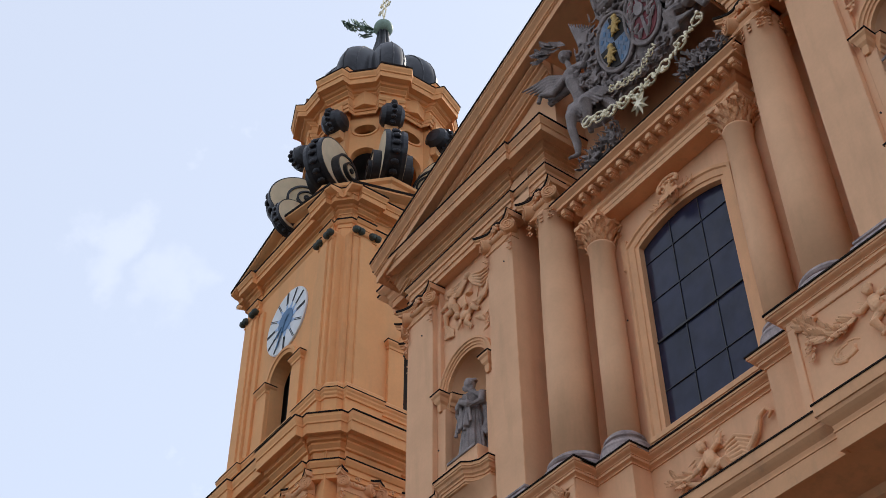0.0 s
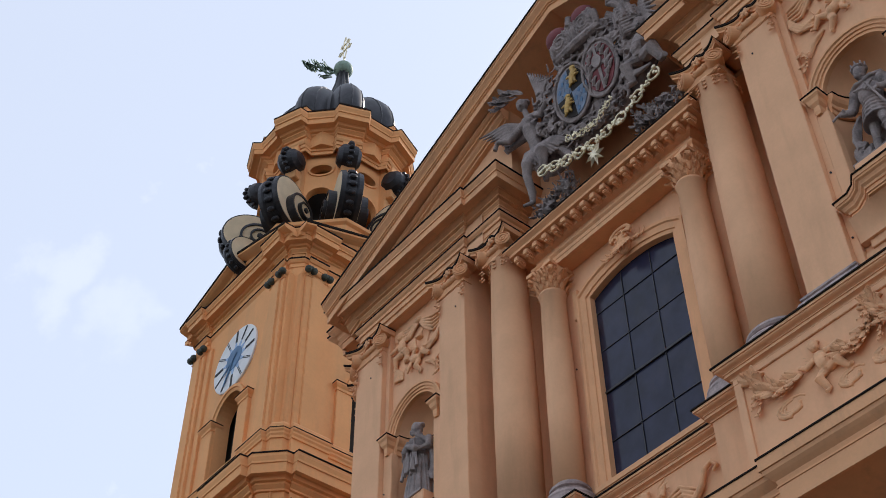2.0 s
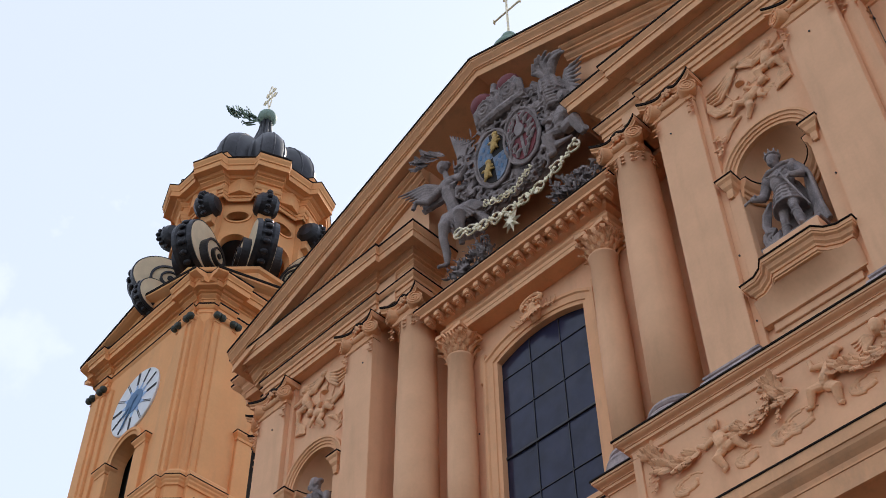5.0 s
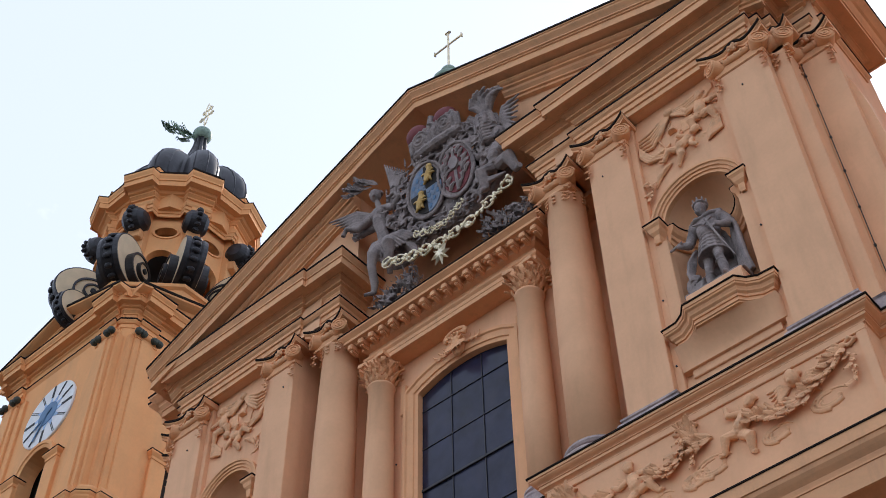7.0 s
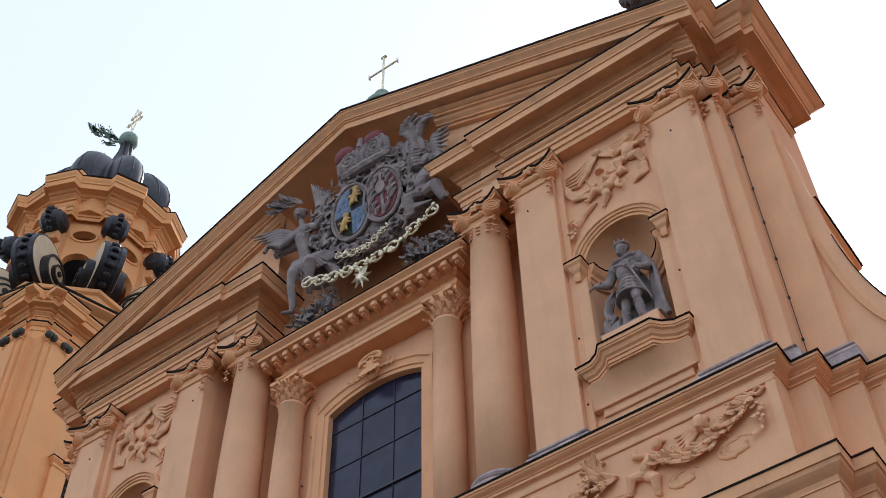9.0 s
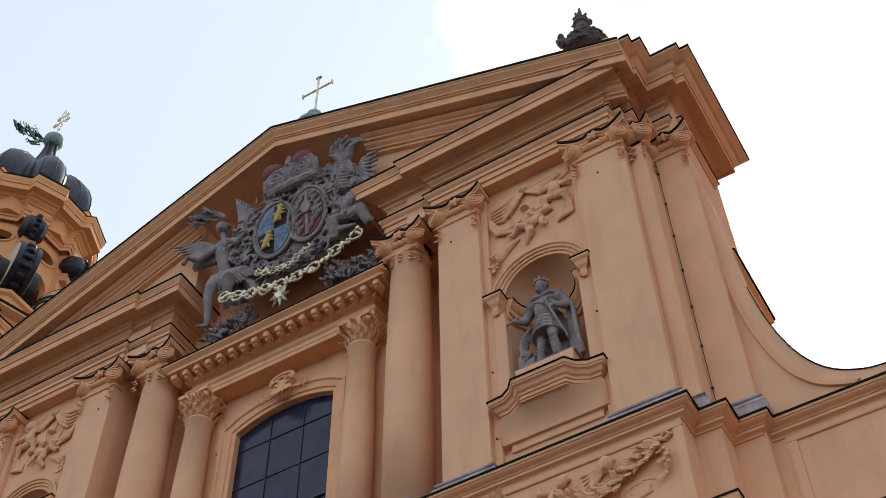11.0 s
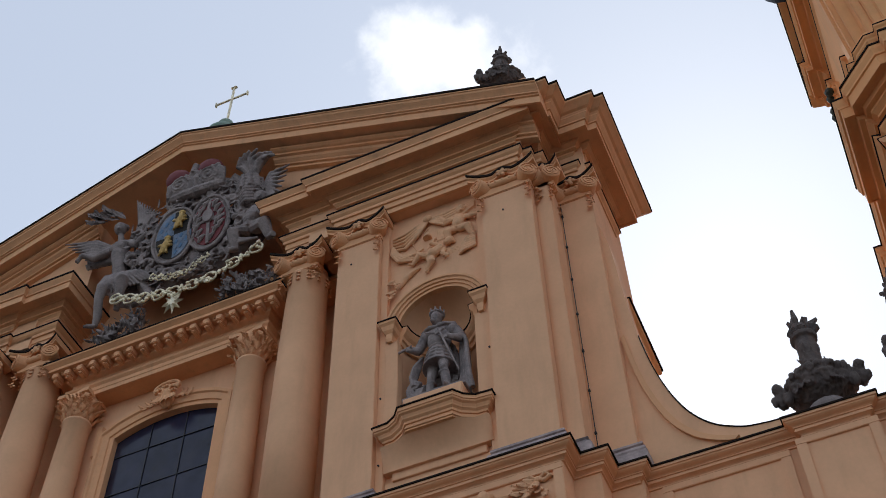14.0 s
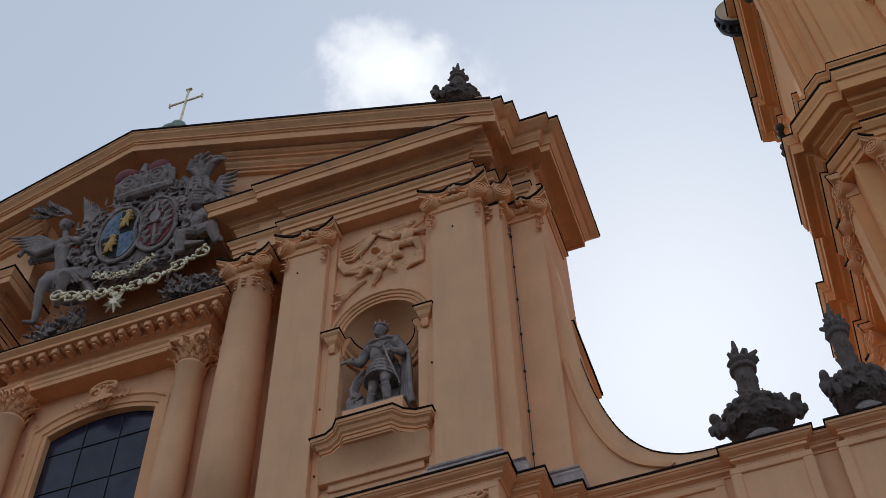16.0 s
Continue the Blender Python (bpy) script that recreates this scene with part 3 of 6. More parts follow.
for s in (1, -1):
    m = s < 0
    for x0, x1, y0, ext in ((5.33, 6.5, 0.0, ((6.5, 6.68, 0.16),)), (9.28, 10.6, 0.0, ((9.1, 9.28, 0.16), (10.6, 11.02, 0.28))), (10.95, 11.86, 0.98, ())):
        p = part("pilaster", box(B(), x0, x1, y0, y0 + 0.5, 19.5, 28.5, 0.012), PLASTER, church, "flat plastered pilaster", mir=m)
        for a, b, y in ext:
            part("strip", box(B(), a, b, y, y + 0.4, 19.2, 28.9, 0.01), PLASTER, p, mir=m)
        volute_capital(p, x0, x1, y0, 29.02, m)
        bs = B()
        xa, xb = x0 - 0.2, x1 + 0.2
        sweep([(-0.3, 19.0), (0.1, 19.0), (0.1, 19.24), (0.06, 19.26), (0.08, 19.31), (0.06, 19.38), (-0.01, 19.4), (-0.03, 19.45), (0.02, 19.48), (0.02, 19.53), (-0.06, 19.56), (-0.08, 19.62), (-0.12, 19.64), (-0.3, 19.66)], [(xa + 0.1, y0 + 0.5), (xa + 0.1, y0 - 0.12), (xb - 0.1, y0 - 0.12), (xb - 0.1, y0 + 0.5)], bm=bs)
        part("base", bs, LEAD, p, "base sheathed in grey lead", mir=m)
    p = part("pilaster", box(B(), 10.66, 11.0, 0.26, 1.0, 19.5, 28.5), PLASTER, church, mir=m)
    volute_capital(p, 10.7, 11.12, 0.3, 29.02, m)
    part("base", sweep([(-0.2, 19.0), (0.1, 19.0), (0.1, 19.2), (0.06, 19.22), (0.07, 19.28), (0.0, 19.34), (-0.02, 19.4), (0.02, 19.44), (-0.06, 19.52), (-0.2, 19.54)], [(10.7, 0.7), (10.7, 0.2), (11.06, 0.2), (11.06, 0.7)]), LEAD, p, mir=m)

    # giant column beside the window
    CX, CY, R = 4.11, 0.66, 0.6
    col = part("column", lathe([(R, 19.75), (R, 22.5), (R * 0.97, 25), (R * 0.86, 28.2), (R * 0.92, 28.24), (R * 0.92, 28.32), (R * 0.84, 28.36), (R * 0.84, 28.6)], 32, (CX, CY, 0)), PLASTER, church, "tall round plastered column", mir=m, smooth=True)
    part("base", lathe([(R + 0.32, 19.0), (R + 0.32, 19.2), (R + 0.26, 19.21), (R + 0.29, 19.26), (R + 0.29, 19.34), (R + 0.25, 19.4), (R + 0.16, 19.42), (R + 0.1, 19.46), (R + 0.09, 19.53), (R + 0.14, 19.55), (R + 0.17, 19.6), (R + 0.16, 19.66), (R + 0.08, 19.69), (R + 0.06, 19.75), (R, 19.8)], 40, (CX, CY, 0)), LEAD, col, "round moulded base sheathed in grey lead", mir=m)
    volute_capital(col, CX - 0.52, CX + 0.52, CY - 0.5, 29.02, m, depth=0.33)
    for k in range(12):
        nk = B()
        a = 2 * math.pi * k / 12
        for j in range(3):
            leaf(nk, (CX + R * 0.86 * math.cos(a), CY + R * 0.86 * math.sin(a), 28.3 - 0.14 * j), (0, 0, -1), 0.2, 0.13, (math.cos(a), math.sin(a), 0))
        part("husk_drop", nk, RELIEF, col, mir=m)

    # smaller corinthian column
    SX, SY, r = 2.58, 0.82, 0.4
    sc = part("column", lathe([(r, 19.7), (r, 22), (r * 0.97, 23.5), (r * 0.87, 25.9), (r * 0.98, 25.93), (r * 0.98, 26.0), (r * 0.86, 26.03)], 28, (SX, SY, 0)), PLASTER, church, "small round column with a corinthian capital", mir=m, smooth=True)
    part("base", lathe([(r + 0.24, 18.95), (r + 0.24, 19.2), (r + 0.2, 19.21), (r + 0.22, 19.27), (r + 0.2, 19.34), (r + 0.11, 19.37), (r + 0.07, 19.42), (r + 0.07, 19.48), (r + 0.12, 19.51), (r + 0.12, 19.57), (r + 0.05, 19.6), (r + 0.04, 19.66), (r, 19.7)], 36, (SX, SY, 0)), LEAD, sc, "round moulded base sheathed in grey lead", mir=m)
    bell = part("capital", lathe([(r * 0.84, 26.0), (r * 0.9, 26.3), (r * 1.1, 26.6), (r * 1.25, 26.72)], 24, (SX, SY, 0)), TRIM, sc, "corinthian capital with curled leaves", mir=m, smooth=True)
    lv = B()
    for tier, n, z, ln, rr in ((0, 12, 26.02, 0.32, 0.88), (1, 12, 26.2, 0.36, 0.95), (2, 12, 26.42, 0.26, 1.08), (0.5, 12, 26.32, 0.3, 1.02)):
        for k in range(n):
            a = 2 * math.pi * (k + 0.5 * tier) / n
            o = Vector((math.cos(a), math.sin(a), 0))
            leaf(lv, Vector((SX, SY, z)) + o * r * rr * 0.95, o * 0.3 + Vector((0, 0, 1)), ln * 0.9, 0.17, o, 0.55)
    sculpted(part("leaves", lv, TRIM, bell, mir=m), 0.014, 0.06, 0.03)
    for k in range(4):
        a = math.pi / 4 + k * math.pi / 2
        v = B()
        mm = Matrix.Translation((SX + 0.52 * math.cos(a), SY + 0.52 * math.sin(a), 26.62)) @ Euler((0, 0, a)).to_matrix().to_4x4() @ Matrix.Translation((0, -0.06, 0))
        spiral_disc(v, mm, 0.11, 0.12, 1.6)
        part("volute", fix(v), TRIM, bell, mir=m)
    ab = B()
    rows = []
    for k in range(4):
        c0 = math.pi / 4 + k * math.pi / 2
        for t in np.linspace(0, 1, 7)[:-1]:
            a = c0 + t * math.pi / 2
            d = 0.68 - 0.26 * math.sin(math.pi * t)
            rows.append((SX + d * math.cos(a), SY + d * math.sin(a)))
    quads(ab, [[(x, y, z) for x, y in rows] for z in (26.74, 26.86)], closed_v=True, cap=True)
    part("abacus", fix(ab), TRIM, bell, mir=m)

# ---- window surround ----
AED = [(-0.7, 26.86), (-0.62, 26.86), (-0.62, 27.0), (-0.6, 27.02), (-0.6, 27.14), (-0.54, 27.2), (-0.52, 27.25), (-0.64, 27.27), (-0.64, 27.52), (-0.58, 27.55), (-0.5, 27.6), (-0.5, 27.78), (-0.12, 27.8), (-0.12, 27.9), (-0.05, 27.96), (0, 28.0), (0, 28.07), (-0.7, 28.14)]
APATH = [(-3.62, 1.25), (-3.62, 0.04), (3.62, 0.04), (3.62, 1.25)]
aed = part("window_entablature", sweep(AED, APATH), TRIM, church, "window entablature with a row of modillions")
part("core", box(B(), -2.95, 2.95, 0.7, 1.25, 26.88, 28.1), TRIM, aed)
part("flashing", sweep([(-0.4, 28.13), (0.002, 28.085), (0.002, 28.055), (0.022, 28.055), (0.022, 28.095), (-0.4, 28.15)], APATH), FLASH, aed, "thin black metal edge")
mb = B()
box(mb, -0.09, 0.09, -0.32, 0.02, -0.02, 0.17, 0.02)
box(mb, -0.06, 0.06, -0.26, 0.02, -0.1, -0.01, 0.02)
first = None
for k in range(18):
    x = -3.3 + 6.6 * k / 17
    if first is None:
        first = part("modillion", mb, TRIM, aed)
        ob = first
    else:
        ob = new("modillion", first.data); ob.parent = aed
    ob.location = (x, 0.53, 27.6)

rose = None
for k in range(17):
    x = -3.3 + 6.6 * (k + 0.5) / 17
    if rose is None:
        rb_ = blob(B(), (0, 0, 0), (0.06, 0.06, 0.05), seg=8)
        for j in range(6):
            blob(rb_, (0.07 * math.cos(j * 1.047), 0.07 * math.sin(j * 1.047), 0.02), (0.04, 0.04, 0.03), seg=5)
        ob = rose = part("rosette", rb_, TRIM, aed)
    else:
        ob = new("rosette", rose.data); ob.parent = aed
    ob.location = (x, 0.36, 27.76)

win = new("window")
win.parent = church
win["label"] = "tall segmental-headed church window with dark leaded panes"
part("frame", arch_band(0, 1.54, 19.23, 25.41, 0.36, [(-0.015, -0.12), (-0.015, 0.06), (0.1, 0.07), (0.11, 0.11), (0.3, 0.13), (0.33, 0.18), (0.42, 0.18), (0.44, -0.05)], 1.2), TRIM, win, "moulded plaster architrave")
for s in (1, -1):
    part("ear", box(B(), 1.9, 2.1, 1.06, 1.25, 24.9, 25.95, 0.02), TRIM, win, mir=s < 0)
    part("ear", box(B(), 1.9, 2.02, 1.08, 1.25, 19.2, 24.9, 0.015), TRIM, win, mir=s < 0)
part("sill", box(B(), -1.75, 1.75, 0.75, 1.4, 19.02, 19.22, 0.03), TRIM, win)
zs = [19.2, 20.7, 22.2, 23.55, 24.85, 26.0]
xs = [-1.6, -0.52, 0.52, 1.6]
for i in range(3):
    for j in range(5):
        pn = B()
        tilt = random.uniform(-0.012, 0.012)
        quads(pn, [[(x, 1.34 + (0.012 if k else 0) + tilt * (x - xs[i]), z) for x, z in ((xs[i], zs[j]), (xs[i + 1], zs[j]), (xs[i + 1], zs[j + 1]), (xs[i], zs[j + 1]))] for k in (0, 1)], closed_v=True, cap=True)
        part("pane", fix(pn), GLASS, win, "dark leaded glass")
for x in xs[1:3]:
    part("glazing_bar", box(B(), x - 0.012, x + 0.012, 1.315, 1.36, 19.2, 26.0), BLACK, win)
for j, z in enumerate(zs[1:5]):
    t = 0.032 if j == 1 else 0.011
    part("glazing_bar", box(B(), -1.6, 1.6, 1.29 if j == 1 else 1.315, 1.36, z - t, z + t), BLACK, win)
part("dark_room", box(B(), -1.8, 1.8, 2.01, 2.3, 19.0, 26.2), INSIDE, win)
kb = B()
blob(kb, (0, 1.02, 26.15), (0.22, 0.16, 0.4), seg=10)
limb(kb, [(0.36 * math.cos(t), 0.92, 26.42 + 0.2 * math.sin(t)) for t in np.linspace(-0.6, 3.74, 11)], [0.06] * 11, 7)
for q in (-1, 1):
    limb(kb, [(q * (0.36 - 0.12 * t * 0.2 - 0.1 + 0.1 * math.cos(t)), 0.9, 26.32 + 0.1 * math.sin(t)) for t in np.linspace(0.5, 6.0, 9)], list(np.linspace(0.055, 0.03, 9)), 6)
    for k in range(6):
        leaf(kb, (q * (0.24 + 0.09 * k), 1.08 - 0.01 * k, 26.12 - 0.025 * k + 0.05 * (k % 2)), (q, -0.15, 0.6 if k % 2 else -0.6), 0.2 - 0.008 * k, 0.11, (0, -1, 0.2))
for k in range(7):
    leaf(kb, (0.07 * (k - 3), 0.93 + 0.01 * abs(k - 3), 26.2), (0.16 * (k - 3), -0.1, -1), 0.5 - 0.05 * abs(k - 3), 0.13, (0, -1, 0), 0.1)
    blob(kb, (0.09 * (k - 3), 0.88, 26.34 + 0.12 * math.cos((k - 3) * 0.5)), (0.05, 0.05, 0.05), seg=6)
sculpted(part("keystone", kb, TRIM, win, "carved keystone with a shell and leaves"), 0.014, 0.06, 0.012)

# ---- ledge and pedestals under the upper storey ----
LPATH = [(0, 0.78), (1.83, 0.78), (1.83, 0.19), (3.01, 0.19), (3.01, -0.48), (10.9, -0.48), (10.9, 0.1), (11.45, 0.1), (11.45, 0.72), (12.02, 0.72), (12.02, 1.02), (14.65, 1.02), (14.65, 0.8), (16.42, 0.8), (16.42, 0.98), (16.68, 0.98), (16.68, 0.8), (18.5, 0.8), (18.5, 1.02), (30, 1.02)]
LEDGE = [(-0.27, 15.2), (-0.27, 18.604), (-0.235, 18.607), (-0.235, 18.634), (-0.25, 18.64), (-0.23, 18.664), (-0.195, 18.682), (-0.15, 18.691), (-0.15, 18.715), (-0.165, 18.718), (-0.165, 18.772), (-0.14, 18.775), (-0.14, 18.796), (-0.15, 18.799), (-0.12, 18.82), (-0.07, 18.838), (-0.035, 18.862), (-0.025, 18.892), (0, 18.895), (0, 18.97), (-0.3, 19.02)]
for s in (1, -1):
    m = s < 0
    lg = part("pedestal_zone", sweep(LEDGE, LPATH), PLASTER, church, "plinth band with a moulded ledge", mir=m)
    part("flashing", sweep([(-0.3, 19.03), (0.002, 18.985), (0.002, 18.955), (0.028, 18.955), (0.028, 18.995), (-0.3, 19.045)], LPATH), FLASH, lg, "thin black metal edge", mir=m)
    tp = B()
    for x0, x1, y in ((0, 1.9, 0.7), (1.83, 3.1, 0.25), (3.01, 10.9, -0.44), (10.9, 11.45, 0.14), (11.45, 12.02, 0.76), (12.02, 30, 1.06)):
        box(tp, x0, x1, y + 0.16, 2.1, 18.9, 18.985)
    part("ledge_top", tp, LEAD, lg, mir=m)
    # sunk panels are framed by flat bands
    for x0, x1, y in ((3.5, 10.42, -0.21), (12.3, 14.4, 1.29), (14.95, 16.1, 1.07), (16.95, 18.2, 1.07)):
        fr = B()
        d = 0.045
        box(fr, x0 - 0.2, x1 + 0.2, y - d, y + 0.02, 18.44, 18.6, 0.01)
        box(fr, x0 - 0.2, x1 + 0.2, y - d, y + 0.02, 16.2, 16.42, 0.01)
        box(fr, x0 - 0.2, x0, y - d, y + 0.02, 16.42, 18.44, 0.01)
        box(fr, x1, x1 + 0.2, y - d, y + 0.02, 16.42, 18.44, 0.01)
        part("panel_frame", fr, PLASTER, lg, mir=m)

# main lower entablature, projecting far
EPATH = [(0, -1.2), (4.2, -1.2), (4.2, -1.35), (11.6, -1.35), (11.6, -0.8), (11.98, -0.8), (11.98, -0.25), (12.6, -0.25), (12.6, 0.1), (30, 0.1)]
EPROF = [(-1.75, 0.00), (-1.75, 12.20), (-1.62, 12.25), (-1.62, 12.60), (-1.55, 12.65), (-1.55, 13.00), (-1.45, 13.10), (-1.42, 13.20), (-1.60, 13.22), (-1.60, 13.95), (-1.48, 14.02), (-1.40, 14.15), (-1.22, 14.25), (-1.18, 14.42), (-0.26, 14.62), (-0.26, 14.58), (-0.2, 14.58), (-0.2, 14.96), (-0.18, 14.965), (-0.18, 15.0), (-0.2, 15.01), (-0.18, 15.1), (-0.1, 15.18), (-0.05, 15.24), (-0.03, 15.32), (0.00, 15.325), (0.00, 15.58), (-0.75, 15.95), (-1.05, 16.30)]
for s in (1, -1):
    m = s < 0
    le = part("main_entablature", sweep(EPROF, EPATH), TRIM, church, "deep projecting main cornice above the lower storey", mir=m)
    part("flashing", sweep([(-0.3, 15.74), (0.002, 15.6), (0.002, 15.57), (0.022, 15.57), (0.022, 15.605), (-0.3, 15.77)], EPATH), FLASH, le, "thin black metal edge", mir=m)

# sweeping scroll wall beside the gable
KNOTS = [(11.8, 27.6), (12.02, 26.3), (12.12, 24.6), (12.26, 22.9), (12.5, 21.5), (12.85, 20.45), (13.3, 19.8), (13.85, 19.47), (14.3, 19.38), (14.7, 19.36)]
CURVE = []
for i in range(len(KNOTS) - 1):                      # smooth curve through the knots
    q0, q1, q2, q3 = (Vector(KNOTS[min(max(j, 0), len(KNOTS) - 1)]) for j in (i - 1, i, i + 1, i + 2))
    for t in np.linspace(0, 1, 6)[:-1]:
        CURVE.append(tuple(0.5 * (2 * q1 + (q2 - q0) * t + (2 * q0 - 5 * q1 + 4 * q2 - q3) * t * t + (3 * q1 - 3 * q2 + q3 - q0) * t ** 3)))
CURVE.append(KNOTS[-1])
for s in (1, -1):
    m = s < 0
    sw = B()
    quads(sw, [[(x, y, z) for y in (1.22, 1.75)] + [(x, y, 18.8) for y in (1.75, 1.22)] if x > 12.0 else [(x, 1.22, z), (x, 1.75, z), (x, 1.75, 18.8), (x, 1.22, 18.8)] for x, z in CURVE], closed_v=True, cap=True)
    sc = part("scroll_wall", fix(sw), PLASTER, church, "concave sweeping plaster wing", mir=m)
    cp = B()
    quads(cp, [[(x - 0.005, 1.2, z), (x + 0.014, 1.2, z + 0.02), (x + 0.014, 1.78, z + 0.02), (x - 0.005, 1.78, z)] for x, z in CURVE[15:]], closed_v=True, cap=True)
    part("coping", fix(cp), FLASH, sc, "dark metal coping", mir=m)
    ln = B()
    inner = [(x - 0.3, z - 0.22) for x, z in CURVE[14:-8]]
    quads(ln, [[(x - 0.05, 1.225, z - 0.04), (x - 0.05, 1.15, z - 0.04), (x + 0.05, 1.15, z + 0.04), (x + 0.05, 1.225, z + 0.04)] for x, z in inner], closed_v=True, cap=True)
    part("fillet", fix(ln), TRIM, sc, mir=m)

# eaves cornice of the nave behind the scroll wall
eav = part("eaves_cornice", sweep([(-0.2, 24.2), (0.0, 24.25), (0.02, 24.5), (0.1, 24.6), (0.1, 24.8), (0.18, 24.9), (0.18, 25.05), (-0.2, 25.1)], [(11.93, 1.9), (11.93, 4.2), (11.5, 4.2)][::-1][::-1]), TOWERP, church)
part("flashing", sweep([(-0.2, 25.13), (0.185, 25.08), (0.185, 25.02), (0.22, 25.02), (0.22, 25.1), (-0.2, 25.16)], [(11.93, 1.9), (11.93, 4.2), (11.5, 4.2)]), FLASH, eav)

# lightning cable with clips, and iron bolts in the pilasters
cb = B()
limb(cb, [(11.06, 0.955, 28.3), (11.06, 0.955, 24.0), (11.06, 0.955, 19.4)], [0.011] * 3, 6)
cable = tagged(part("cable", cb, BLACK), "thin dark lightning cable down the pilaster", "cable")
for k in range(7):
    part("clip", box(B(), 11.035, 11.085, 0.935, 0.985, 20.2 + 1.25 * k, 20.25 + 1.25 * k), BLACK, cable)
for s in (1, -1):
    for x, z, y in ((5.72, 27.5, 0), (9.85, 27.5, 0), (6.58, 22.4, 0.16), (9.2, 22.9, 0.16), (2.2, 23.3, 1.08), (6.58, 20.4, 0.16)):
        bt = lathe([(0.022, 0), (0.022, 0.03), (0.01, 0.035)], 8)
        bmesh.ops.transform(bt, matrix=Matrix.Translation((x, y, z)) @ Matrix.Rotation(radians(90), 4, "X"), verts=bt.verts)
        part("bolt", bt, BLACK, church, mir=s < 0)


# ---- bell towers ----
def quarter(h, cut=3.85, mid=2.5, step=0.22, dip=0.3):
    """Square tower plan with a projection over each pilaster and a cut corner: points with outward directions."""
    q = [(-cut, -h, -0.3, -1), (-mid, -h, 0.3, -1), (-mid, -h + step, 0.3, -1), (mid, -h + step, -0.3, -1), (mid, -h, -0.3, -1), (cut, -h, 0.3, -1),
         (cut + 0.02, -(h - dip), 0.45, -0.8), (cut + 0.3, -(h - dip), 0.5, -0.8), (h - dip, -(cut + 0.3), 0.8, -0.5), (h - dip, -(cut + 0.02), 0.8, -0.45)]
    path = []
    for k in range(4):
        c, s = (1, 0, -1, 0)[k], (0, 1, 0, -1)[k]
        path += [(x * c - y * s, x * s + y * c, dx * c - dy * s, dx * s + dy * c) for x, y, dx, dy in q]
    return path


def turned(ob, k, n=4):
    ob.rotation_euler.z = 2 * math.pi * k / n
    return ob


# tower edging profile, deepened so its black also covers the underside shadow
def lip(z, o=0.0, back=-0.5):
    return [(back, z + 0.07), (o + 0.002, z + 0.012), (o + 0.002, z - 0.035), (o + 0.035, z - 0.035), (o + 0.035, z + 0.025), (back, z + 0.09)]


